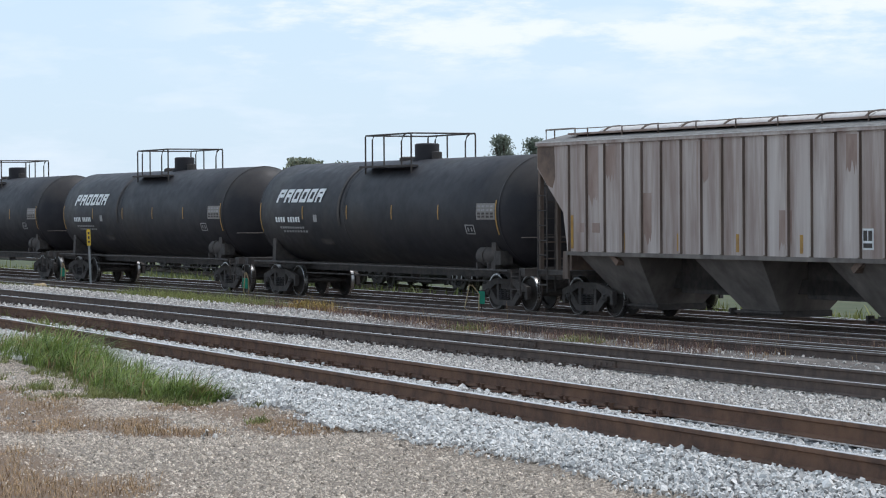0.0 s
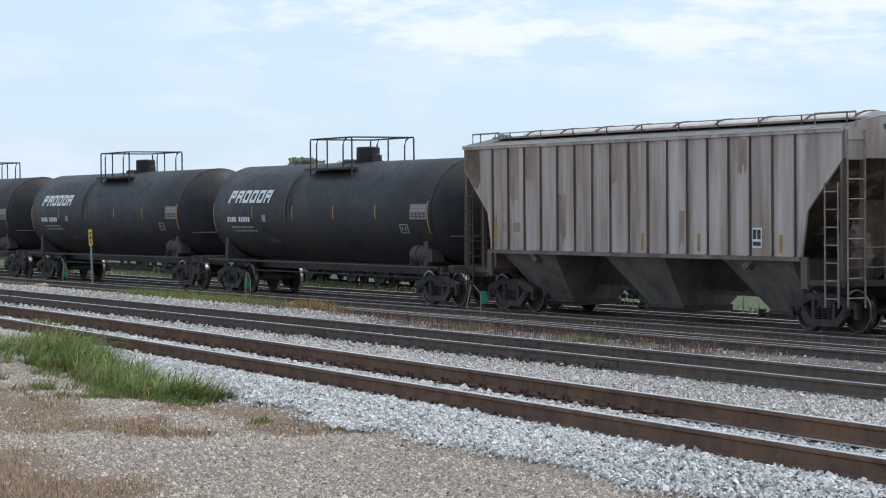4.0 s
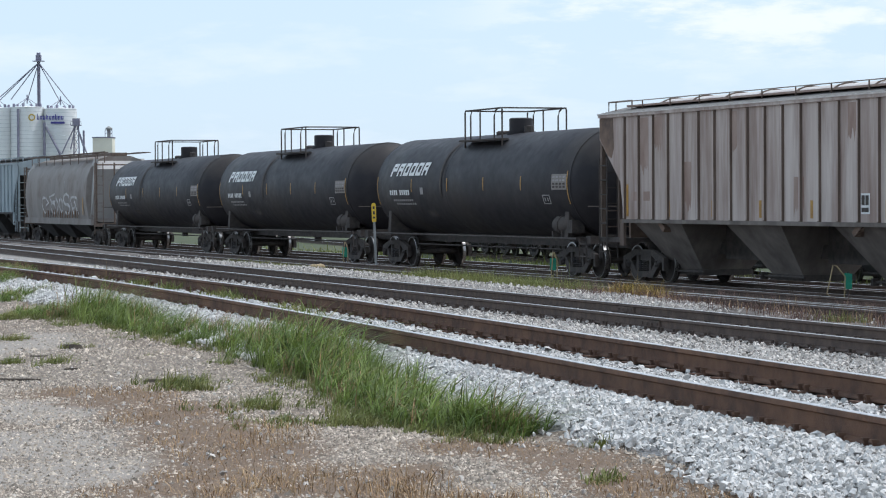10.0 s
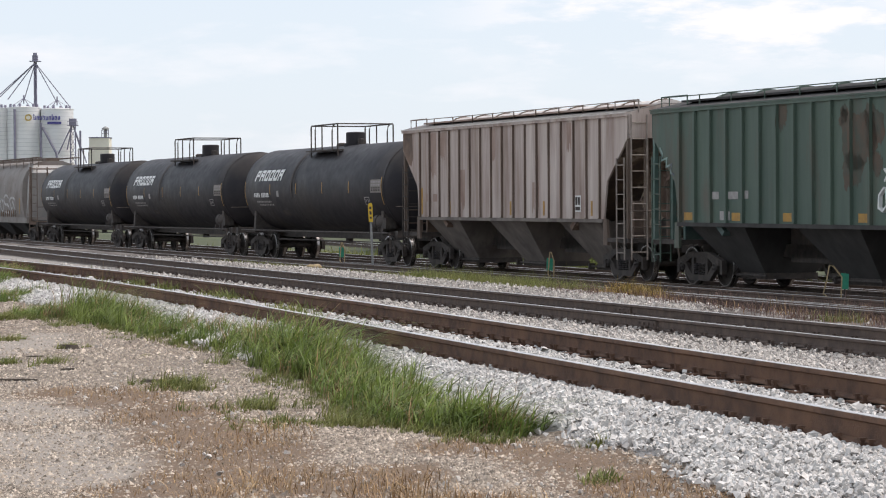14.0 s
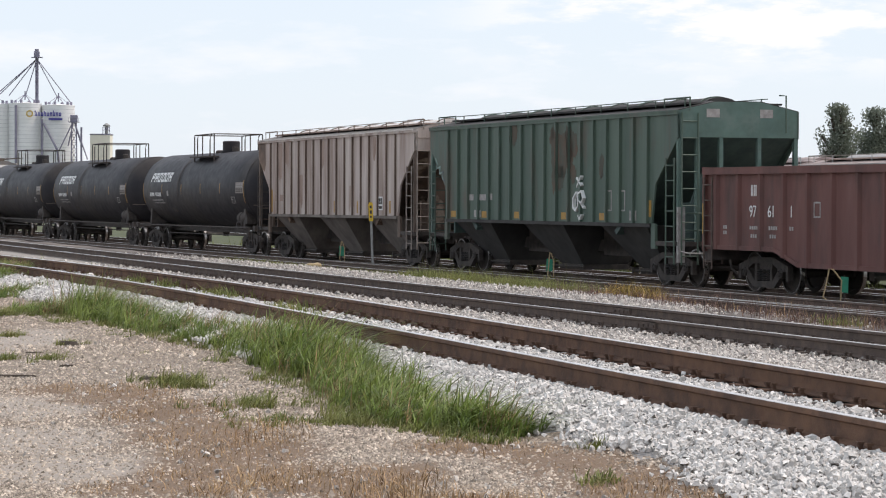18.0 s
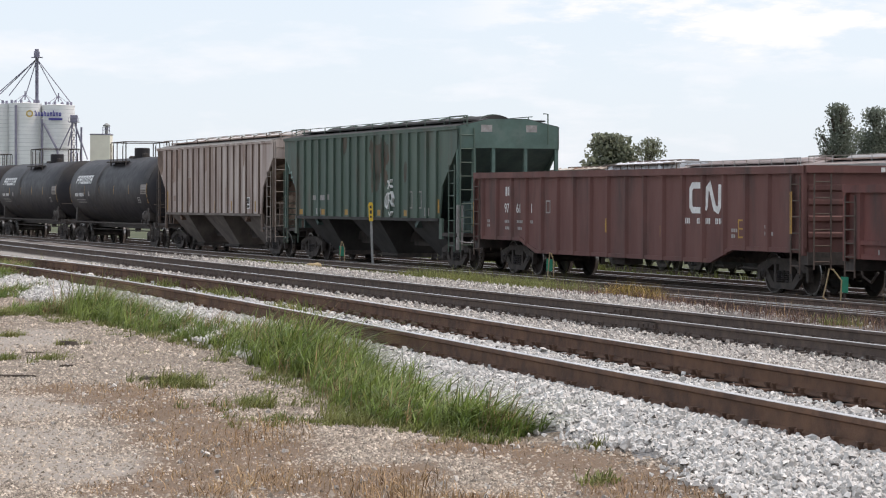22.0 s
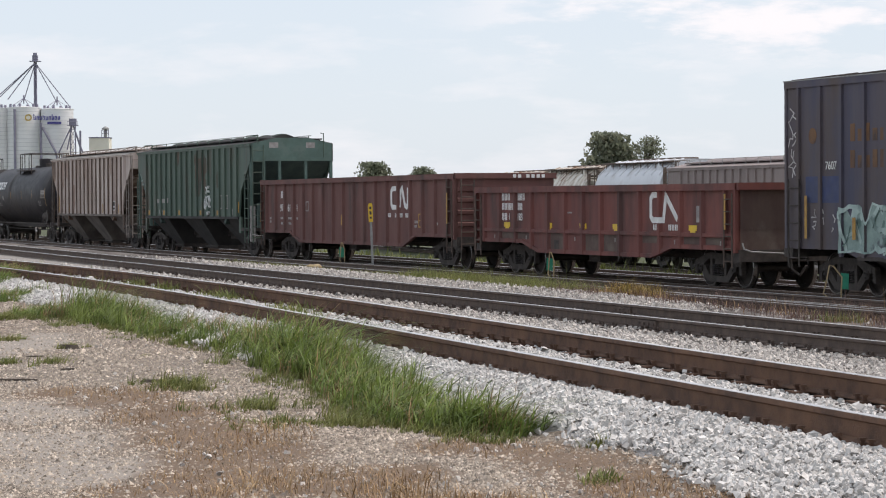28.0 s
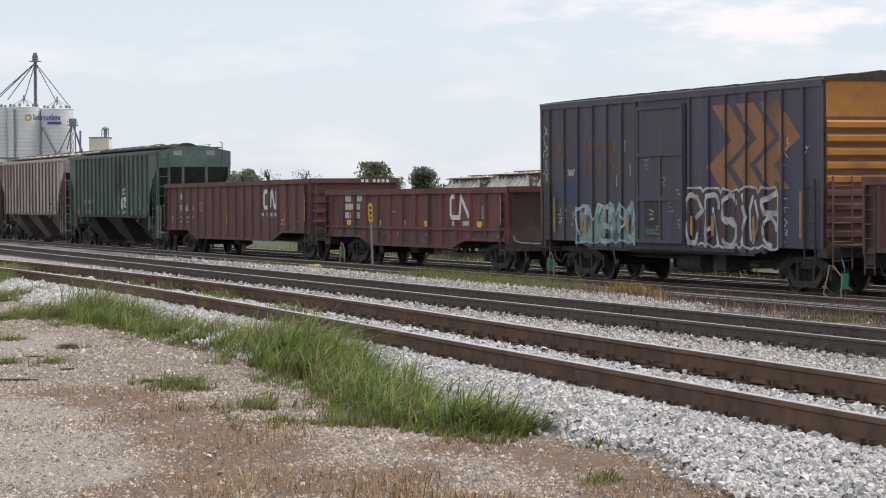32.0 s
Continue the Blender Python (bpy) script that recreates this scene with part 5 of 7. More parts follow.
def on_ribs(c, name, poly, y, mat, label=""):
    """A flat painted shape on a ribbed side, carried over the ribs that it crosses."""
    part(name, Mesh().prism(poly, y - 0.003, y), mat, c, label)
    for r in POSTS:
        cut = clipped(poly, r - 0.05, r + 0.05)
        if len(cut) > 2:
            part(name, Mesh().prism(cut, y - 0.0635, y - 0.0605), mat, c, label)


# bent strokes of a spray-painted form, as shares of its width and height
def arc(cx, cz, rx, rz, a0, a1, n=7):
    return [(cx + rx * math.cos(radians(a0 + (a1 - a0) * i / n)), cz + rz * math.sin(radians(a0 + (a1 - a0) * i / n))) for i in range(n + 1)]


FORMS = ([arc(0.52, 0.68, 0.36, 0.24, 20, 250), arc(0.48, 0.28, 0.36, 0.22, 90, -140), [(0.30, 0.50), (0.72, 0.42)]],
         [arc(0.40, 0.50, 0.30, 0.42, 60, 330), [(0.62, 0.90), (0.95, 0.62), (0.60, 0.48)]],
         [[(0.06, 0.10), (0.40, 0.55), (0.10, 0.90)], arc(0.72, 0.50, 0.22, 0.36, 100, 420)],
         [arc(0.50, 0.74, 0.40, 0.18, -20, 200), [(0.16, 0.62), (0.30, 0.06)], [(0.55, 0.70), (0.85, 0.05)], [(0.30, 0.32), (0.60, 0.40)]],
         [arc(0.60, 0.30, 0.30, 0.24, 0, 290), [(0.90, 0.92), (0.22, 0.80), (0.42, 0.58), (0.95, 0.60)]])


def wild_paint(c, x0, x1, z0, z1, cells, y, fill_mat, line_mat, dark_mat, seed, label, thick, level):
    """Interlocked spray-painted forms: a body of colour with an uneven edge, outlines, bent strokes and dark gaps."""
    rng = random.Random(seed)
    w, h = (x1 - x0) / cells, z1 - z0
    top, low = [], []
    for k in range(cells):
        a = x0 + w * k
        if level:
            top += [(a + w * 0.02, z1 - rng.uniform(0, 0.08)), (a + w * 0.14, z1 + rng.uniform(0.0, 0.05)), (a + w * 0.5, z1 + rng.uniform(-0.06, 0.06)), (a + w * 0.86, z1 + rng.uniform(-0.03, 0.05)), (a + w * 0.97, z1 - rng.uniform(0.03, 0.12))]
        else:
            peak = z1 - rng.uniform(0.0, 0.30)
            top += [(a + w * 0.03, peak - h * 0.14), (a + w * 0.12, peak + h * 0.01), (a + w * 0.30, peak - h * 0.03), (a + w * 0.42, peak - h * 0.16), (a + w * 0.56, peak - h * 0.10), (a + w * 0.70, peak + h * 0.04), (a + w * 0.86, peak - h * 0.04), (a + w * 0.96, peak - h * 0.26)]
        low += [(a + w * 0.1, z0 + rng.uniform(0, 0.10)), (a + w * 0.30, z0 + rng.uniform(0.02, 0.16)), (a + w * 0.55, z0 + rng.uniform(-0.02, 0.05)), (a + w * 0.80, z0 + rng.uniform(0.0, 0.14)), (a + w * 0.95, z0 + rng.uniform(0, 0.12))]
    body = low + top[::-1]
    on_ribs(c, "spray_fill", body, y, fill_mat, label)
    part("spray_outline", strokes_over([body + body[:1]], POSTS, y - 0.002, 0.064, thick * 0.8), line_mat, c)
    for k in range(cells):
        a = x0 + w * k
        at = lambda p, q_: (a + w * p, z0 + h * q_)
        for n_ in range(4):
            px_, pz_, ww = rng.uniform(0.15, 0.85), rng.uniform(0.12, 0.80 if level else 0.72), rng.uniform(0.12, 0.30)
            hh, tilt = rng.uniform(0.10, 0.26), rng.uniform(-0.12, 0.12)
            shard = [at(px_ - ww / 2, pz_ - hh / 2), at(px_ + ww * 0.3, pz_ - hh / 2 + tilt), at(px_ + ww / 2, pz_ + hh * 0.4), at(px_ - ww * 0.2, pz_ + hh / 2 + tilt)]
            on_ribs(c, "spray_gap", shard, y - 0.004 - 0.0006 * n_, dark_mat if n_ % 2 == 0 else (line_mat if not level else dark_mat))
        for n_, form in enumerate(FORMS[(2 * k + seed + 1) % len(FORMS)]):
            bent = [at(p + rng.uniform(-0.05, 0.05), q_ * (1.0 if level else 0.86) + rng.uniform(-0.03, 0.03)) for p, q_ in form]
            part("spray_stroke", strokes_over([bent], POSTS, y - 0.008 - 0.0012 * n_, 0.066, thick * (1.75 if level else 1.6) * rng.uniform(0.8, 1.2)), line_mat, c)
        for n_ in range(2):
            p, q_ = rng.uniform(0.1, 0.8), rng.uniform(0.1, 0.6)
            part("spray_stroke", strokes_over([[at(p, q_), at(p + rng.uniform(0.05, 0.2), q_ + 0.16), at(p + rng.uniform(0.0, 0.25), q_ + 0.34)]], POSTS, y - 0.0115 - 0.001 * n_, 0.066, thick * 0.6), dark_mat, c)


def boxcar():
    c = car_at("boxcar", "navy boxcar with amber chevrons, ribbed amber end and spray paint", "boxcar", -75.4)
    L, W, eave, low = 15.3, 1.55, 4.5, 0.98
    for y0, y1 in ((-W, -W + 0.05), (W - 0.05, W)):
        poly = [(0, eave), (0, low), (2.4, low), (3.1, 0.82), (12.2, 0.82), (12.9, low), (L, low), (L, eave)]
        part("side_sheet", Mesh().prism(list(reversed(poly)), y0, y1), M_NAVY, c)
    part("roof", Mesh().prism_x([(-W - 0.02, eave), (W + 0.02, eave), (W + 0.02, eave + 0.03), (0, eave + 0.2), (-W - 0.02, eave + 0.03)], -0.04, L + 0.04), M_UNDER, c, "dark metal roof")
    for k in range(12):
        x = 0.3 + (L - 0.6) * k / 11
        part("roof_seam", Mesh().prism_x([(-W, eave + 0.03), (W, eave + 0.03), (W, eave + 0.06), (0, eave + 0.24), (-W, eave + 0.06)], x - 0.03, x + 0.03), M_UNDER, c)
    part("eave_angle", Mesh().box(0, L, -W - 0.04, -W, eave - 0.12, eave + 0.02), M_NAVY, c)
    part("roof_edge", Mesh().box(-0.04, L + 0.04, -W - 0.045, -W - 0.021, eave + 0.022, eave + 0.045), M_GALV, c, "pale worn roof edge")
    for x, sd in ((0.0, 1), (L, -1)):
        part("end_panel", Mesh().prism_x([(-W + 0.05, 3.75), (W - 0.05, 3.75), (W - 0.05, eave), (0, eave + 0.17), (-W + 0.05, eave)], min(x, x + sd * 0.05), max(x, x + sd * 0.05)), M_ORANGE, c, "plain amber upper end")
        part("end_sheet", Mesh().box(min(x, x + sd * 0.04), max(x, x + sd * 0.04), -W + 0.05, W - 0.05, low, 3.75), M_BROWN_END, c, "brown end sheet")
        for k in range(10):
            z = 3.58 - 0.285 * k
            part("end_corrugation", Mesh().prism([(x, z - 0.10), (x - sd * 0.07, z - 0.06), (x - sd * 0.07, z + 0.05), (x, z + 0.09)][::sd], -W + 0.06, W - 0.06), M_ORANGE if k < 5 else M_BROWN_END, c)
        ladder(c, -W + 0.15, -W + 0.6, x - sd * 0.12, 0.55, 2.5, 5, M_BROWN_END if sd < 0 else M_UNDER, "y")
        ladder(c, min(x + sd * 0.25, x + sd * 0.72), max(x + sd * 0.25, x + sd * 0.72), -W - 0.07, 0.6, 2.45, 5, M_UNDER)
        part("end_sill", Mesh().box(min(x - sd * 0.08, x + sd * 0.3), max(x - sd * 0.08, x + sd * 0.3), -W, W, 0.8, 1.0), M_UNDER, c)
        part("crossover_step", Mesh().box(min(x - sd * 0.3, x), max(x - sd * 0.3, x), -1.2, 1.2, 1.02, 1.06), M_UNDER, c)
        part("corner_post", Mesh().box(min(x, x + sd * 0.09), max(x, x + sd * 0.09), -W - 0.03, -W + 0.06, low, eave), M_NAVY, c)
    for x in POSTS:
        zz = low if (x < 2.4 or x > 12.9) else 0.84
        part("side_post", Mesh().prism_x([(-W - 0.06, zz), (-W, zz), (-W, eave - 0.12), (-W - 0.06, eave - 0.12)], x - 0.05, x + 0.05), M_NAVY, c)
    d = part("sliding_door", Mesh().box(6.2, 8.8, -W - 0.09, -W - 0.02, 1.0, 4.25), M_NAVY, c, "dark sliding door")
    for z0, z1 in ((1.0, 1.08), (2.0, 2.1), (3.05, 3.15), (4.17, 4.25)):
        part("door_rib", Mesh().box(6.25, 8.75, -W - 0.13, -W - 0.09, z0, z1), M_NAVY, d)
    for x in (6.22, 7.5, 8.68):
        part("door_rib", Mesh().box(x, x + 0.1, -W - 0.125, -W - 0.09, 1.08, 4.17 if x != 7.5 else 3.05), M_NAVY, d)
    part("door_panel", Mesh().box(6.62, 7.42, -W - 0.094, -W - 0.0905, 1.12, 2.0), M_UNDER, d, "dark lower door panel")
    part("paint_dab", Mesh().box(6.72, 7.22, -W - 0.098, -W - 0.0945, 1.20, 1.34), M_MINT_DARK, d, "dull green paint dab")
    part("door_track", Mesh().box(5.6, 11.4, -W - 0.11, -W, 0.84, 0.92), M_UNDER, c)
    part("side_sill", Mesh().box(3.1, 12.2, -W - 0.02, -W, 0.78, 0.86), M_UNDER, c)
    y = -W - 0.002
    # chevrons in faded amber, painted over the posts too
    steps = ((0.0, 4.15), (1.0, 3.35), (-0.2, 2.78), (0.5, 2.25))
    for k, x in enumerate((10.1, 11.3, 12.45)):
        for (xa, za), (xb, zb) in zip(steps[:-1], steps[1:]):
            q_ = [(x + xb, zb), (x + xb + 0.86, zb), (x + xa + 0.86, za), (x + xa, za)]
            part("chevron", Mesh().prism(q_, y - 0.004 - 0.0007 * k, y), M_CHEVRON, c, "faded amber zigzag band")
            for r in POSTS:
                cut = clipped(q_, r - 0.05, r + 0.05)
                if len(cut) > 2:
                    part("chevron", Mesh().prism(cut, -W - 0.0645 - 0.0007 * k, -W - 0.0605), M_CHEVRON, c, "faded amber zigzag band")
    part("amber_patch", slab(13.15, 13.5, 1.7, 2.4, y), M_ORANGE_FADED, c)
    part("round_emblem", Mesh().turned([(y - 0.006, 0.0), (y - 0.006, 0.17), (y, 0.17)], "y", 20, (1.2, 0, 3.35)), M_ORANGE_FADED, c, "faded round emblem")
    for z, tall in ((3.2, (1, 0, 1, 0, 0, 1, 0)), (2.66, (1, 0, 0, 1, 1, 0, 0, 1))):
        for k, up in enumerate(tall):
            part("stencil_bar", slab(2.8 + 0.30 * k, 2.98 + 0.30 * k, z, z + (0.36 if up else 0.25), y), M_ORANGE_FADED, c, "faded amber block letter")
    text_part(c, "7607", 1.75, 2.64, 0.24, y, M_WHITE, 1.0)
    part("blue_patch", slab(0.9, 2.4, 1.95, 2.5, y), M_BLUE, c, "blue paint patch")
    # spray paint as plain shapes
    rng = random.Random(5)
    wild_paint(c, 2.25, 6.10, 0.92, 2.12, 3, y, M_MINT, M_MINT_PALE, M_MINT_DARK, 22, "mint green spray-painted interlocked shapes", 0.055, False)
    wild_paint(c, 8.75, 13.30, 0.92, 2.26, 5, y, M_PLUM, M_SPRAY, M_NAVY, 35, "plum-brown spray-painted shapes outlined in white", 0.065, True)
    for (x, z, n_) in ((0.14, 2.45, 17), (0.30, 2.5, 15), (13.35, 2.5, 12), (13.6, 2.9, 9), (13.5, 1.75, 8), (13.35, 1.0, 10), (13.5, 1.2, 8), (8.85, 1.7, 6), (1.1, 1.35, 10), (1.5, 1.5, 8), (2.0, 1.4, 6), (14.5, 3.0, 5)):
        pts = [(x + rng.uniform(0, 0.26), z + (0.05 if x > 1 else 0.09) * k + rng.uniform(-0.07, 0.07)) for k in range(n_)]
        part("scrawl", strokes([pts[:n_ // 2], pts[n_ // 2:]], y - 0.003, 0.026), M_SPRAY, c, "small pale spray scrawl")
    for x in (3.0, 5.55, 10.2, 12.2, 9.1):
        part("reflector_strip", slab(x, x + 0.13, 1.2, 1.65, y - 0.076, 0.004), M_YELLOW, c, "yellow reflective strip")
    for x, z0, z1 in ((0.95, 1.2, 2.1), (14.35, 1.2, 2.2)):
        part("reflector_strip", slab(x, x + 0.1, z0, z1, -W - 0.062), M_YELLOW, c, "yellow reflective strip")
    for x, z in ((7.55, 2.35), (7.9, 1.75), (8.3, 2.05), (6.9, 1.55), (6.6, 2.75), (8.45, 1.35), (7.2, 1.2)):
        for k in range(3):
            pts = [(x + rng.uniform(0, 0.32), z + 0.1 * k + rng.uniform(-0.03, 0.05)) for i in range(4)]
            part("scrawl", strokes([pts], -W - 0.093, 0.03), M_WHITE_DIRTY, c, "small pale spray scrawl")
    for x, z0 in ((5.85, 2.95), (5.6, 2.6), (7.4, 3.1), (4.8, 2.35), (5.3, 3.2)):
        part("paint_chip", slab(x, x + 0.06, z0, z0 + 0.28, y), M_WHITE_DIRTY, c, "white paint fleck")
    part("centre_sill", Mesh().box(0.1, L - 0.1, -0.35, 0.35, 0.6, 0.98), M_UNDER, c)
    part("brake_reservoir", Mesh().turned([(7.4, 0.0), (7.4, 0.24), (8.6, 0.24), (8.6, 0.0)], "x", 16, (0, -0.9, 0.55)), M_UNDER, c, smooth=40)
    part("brake_rigging", Mesh().tube([(4.0, -0.6, 0.62), (11.5, -0.6, 0.62)], 0.04).box(9.2, 9.9, -1.1, -0.5, 0.4, 0.78), M_UNDER, c)
    truck(c, 1.75)
    truck(c, L - 1.75)
    couplers(c, L, 0.5)
    return c


boxcar()


# ---- round-sided hoppers ahead of the tank wagons ----
def round_hopper(name, label, q, L, paint, trim, bay, group="moving train", move=True, eave=3.9, bulge=0.12, board=0.45, end=1.3, end_mat=None):
    c = car_at(name, label, "hopper wagon", q, group) if move else thing(name, label, "hopper wagon", group)
    sec = [(-1.45, 1.15), (-1.5 - bulge * 0.6, 1.8), (-1.5 - bulge, 2.5), (-1.5 - bulge * 0.5, 3.2), (-1.38, eave - 0.25), (-1.0, eave + 0.15), (-0.5, eave + 0.33), (0.5, eave + 0.33), (1.0, eave + 0.15), (1.38, eave - 0.25), (1.5 + bulge * 0.5, 3.2), (1.5 + bulge, 2.5), (1.5 + bulge * 0.6, 1.8), (1.45, 1.15)]
    part("body_shell", Mesh().prism_x(list(reversed(sec)), end, L - end), paint, c, smooth=45)
    for x, sd in ((0.35, 1), (L - 0.35, -1)):
        part("slope_sheet", Mesh().hull8([(x + sd * 1.0, -1.4, 1.2), (x + sd * 1.0, 1.4, 1.2), (x + sd * 2.5, 1.4, 1.2), (x + sd * 2.5, -1.4, 1.2)],
                                         [(x, -1.3, eave - 0.3), (x, 1.3, eave - 0.3), (x + sd * 1.2, 1.2, eave + 0.2), (x + sd * 1.2, -1.2, eave + 0.2)]), end_mat or paint, c)
        part("end_frame", Mesh().box(min(x - sd * 0.3, x), max(x - sd * 0.3, x), -1.45, 1.45, 0.95, 1.12).tube([(x - sd * 0.1, -1.35, 1.0), (x - sd * 0.1, -1.35, eave)], 0.05).tube([(x - sd * 0.1, 1.35, 1.0), (x - sd * 0.1, 1.35, eave)], 0.05)
             .tube([(x - sd * 0.1, -0.5, 1.0), (x - sd * 0.1, -0.5, eave)], 0.04).tube([(x - sd * 0.1, -1.35, eave - 0.1), (x - sd * 0.1, 1.35, eave - 0.1)], 0.04), trim, c)
        ladder(c, -1.45, -1.05, x - sd * 0.18, 0.6, eave, 8, trim, "y")
        part("roof_handrail", Mesh().tube([(x - sd * 0.3, -1.0, eave), (x - sd * 0.3, -1.0, eave + board + 0.05), (x + sd * 1.2, -1.0, eave + board + 0.05), (x + sd * 1.2, -1.0, eave + 0.2)], 0.022), trim, c)
    for y in (-1.0, 1.0):
        part("running_board", Mesh().box(0.2, L - 0.2, y - 0.22, y + 0.22, eave + board, eave + board + 0.04), trim, c)
    for k in range(9):
        xx = 1.0 + (L - 2) * k / 8
        part("board_bracket", Mesh().tube([(xx, -1.2, eave), (xx, -1.2, eave + board + 0.01)], 0.018, 5), trim, c)
    part("hatch_trough", Mesh().box(1.3, L - 1.3, -0.35, 0.35, eave + 0.3, eave + max(0.40, board + 0.03)), trim, c)
    part("side_sill", Mesh().box(0.6, L - 0.6, -1.52, -1.40, 1.02, 1.30).box(0.6, L - 0.6, 1.40, 1.52, 1.02, 1.30), paint, c)
    run = (L - 4.2) / 3
    for k in range(3):
        m = 2.1 + run * (k + 0.5)
        part("hopper_bay", Mesh().hull8([(m - 0.6, -0.6, 0.35), (m + 0.6, -0.6, 0.35), (m + 0.6, 0.6, 0.35), (m - 0.6, 0.6, 0.35)],
                                        [(m - run / 2 + 0.05, -1.38, 1.1), (m + run / 2 - 0.05, -1.38, 1.1), (m + run / 2 - 0.05, 1.38, 1.1), (m - run / 2 + 0.05, 1.38, 1.1)]), bay, c)
    part("centre_sill", Mesh().box(0.1, L - 0.1, -0.3, 0.3, 0.72, 1.02), M_UNDER, c)
    truck(c, 1.5)
    truck(c, L - 1.5)
    couplers(c, L, 0.45)
    return c


taupe = round_hopper("round_hopper", "taupe round-sided hopper with pale spray lettering", 74.1, 17.0, M_TAUPE, M_RUST_AND_SHADE, M_BAY_DARK, end_mat=M_PALE)
SWELL = ((1.15, 1.45), (1.8, 1.572), (2.5, 1.62), (3.2, 1.56))
for k in range(5):
    for n_, form in enumerate(FORMS[(3 * k + 1) % len(FORMS)]):
        pts = [(5.3 + 1.7 * (k + 1.1 * p), 1.46 + (0.95 + 0.15 * (k % 2)) * h_) for p, h_ in form]
        m_ = Mesh()
        ribbon(m_, pts, [-0.004 - 0.002 * n_ - float(np.interp(z_, *zip(*SWELL))) for x_, z_ in pts], 0.11, 0.012)
        part("spray_stroke", m_, M_SPRAY, taupe, "broad white spray stroke")
    for d_ in (0.2, 0.55, 0.85):
        part("spray_drip", strokes([[(5.3 + 1.7 * (k + d_), 1.34), (5.36 + 1.7 * (k + d_), 1.70 - 0.2 * (d_ - 0.5) ** 2)]], -1.545, 0.10, 0.02), M_ORANGE_FADED, taupe, "orange drip below the lettering")
part("scrawl", strokes([[(11.0, 2.45), (11.12, 3.1)]], -1.635, 0.06), M_WHITE_DIRTY, taupe, "thin pale spray line")
part("reflector_strip", slab(14.9, 15.05, 1.5, 2.4, -1.6), M_YELLOW, taupe, "yellow reflective strip")
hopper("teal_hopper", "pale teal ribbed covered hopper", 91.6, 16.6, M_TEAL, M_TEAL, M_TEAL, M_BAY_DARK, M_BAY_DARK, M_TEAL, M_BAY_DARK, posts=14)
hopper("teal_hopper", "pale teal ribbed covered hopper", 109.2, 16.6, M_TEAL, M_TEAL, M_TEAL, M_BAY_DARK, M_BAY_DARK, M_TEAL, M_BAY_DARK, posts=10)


# ---- hoppers standing on the far track ----
def far_place(s):
    return pose(U5[0] * s + N5[0] * P5, U5[1] * s + N5[1] * P5, Z5, 0, 0, -90 + 14.04)


FAR = "hopper wagons standing on the far track"
hopper("pale_hopper", "pale grey ribbed hopper standing on the far track", 0, 16.0, M_PALE, M_RUST_AND_SHADE, M_PALE, M_BAY_DARK, M_PALE, M_PALE, M_BROWNISH, posts=15, group=FAR, move=False, eave=3.82).matrix_world = far_place(77.9)
hopper("mauve_hopper", "mauve-brown ribbed hopper standing on the far track", 0, 12.3, M_BROWNISH, M_BROWNISH, M_BROWNISH, M_BAY_DARK, M_PALE, M_PALE, M_BROWNISH, posts=13, group=FAR, move=False, eave=3.78).matrix_world = far_place(91.0)
for s_, run_, eave_, paint_, label_ in ((100.7, 9.0, 3.72, M_PALEBLUE, "bluish-white smooth-sided hopper standing on the far track"), (109.3, 8.0, 3.58, M_CREAMY, "rust-streaked cream hopper standing on the far track"),
                                        (118.0, 8.0, 3.46, M_CREAMY, "rust-streaked cream hopper standing on the far track"), (126.6, 8.0, 3.34, M_CREAMY, "rust-streaked cream hopper standing on the far track")):
    wagon = round_hopper("cream_hopper" if paint_ == M_CREAMY else "white_hopper", label_, 0, run_, paint_, M_RUST_AND_SHADE, M_BAY_DARK, FAR, False, eave_ + 0.13, 0.06, 0.20, 0.45)
    for k in range(9):
        x_ = 0.65 + (run_ - 1.3) * k / 8
        part("roof_rib", Mesh().tube([(x_ - 0.12, -1.42, eave_ - 0.15), (x_, -1.02, eave_ + 0.29), (x_ + 0.1, -0.5, eave_ + 0.47)], 0.035, 5), paint_, wagon)
    wagon.matrix_world = far_place(s_)
low_far = gondola("gondola", "low dark brown gondola standing on the far track", 0, 16.0, 2.2, M_BROWNISH, 12, group=FAR, moving=False)
low_far.matrix_world = far_place(143.5)


# ---- loose stones ----
RNG = np.random.default_rng(11)
STONE_V = np.array([(-1, -1, -1), (1, -1, -1), (1, 1, -1), (-1, 1, -1), (-0.62, -0.62, 1), (0.62, -0.62, 1), (0.62, 0.62, 1), (-0.62, 0.62, 1)], float)
STONE_F = np.array([(4, 5, 6, 7), (0, 1, 5, 4), (1, 2, 6, 5), (2, 3, 7, 6), (3, 0, 4, 7)])


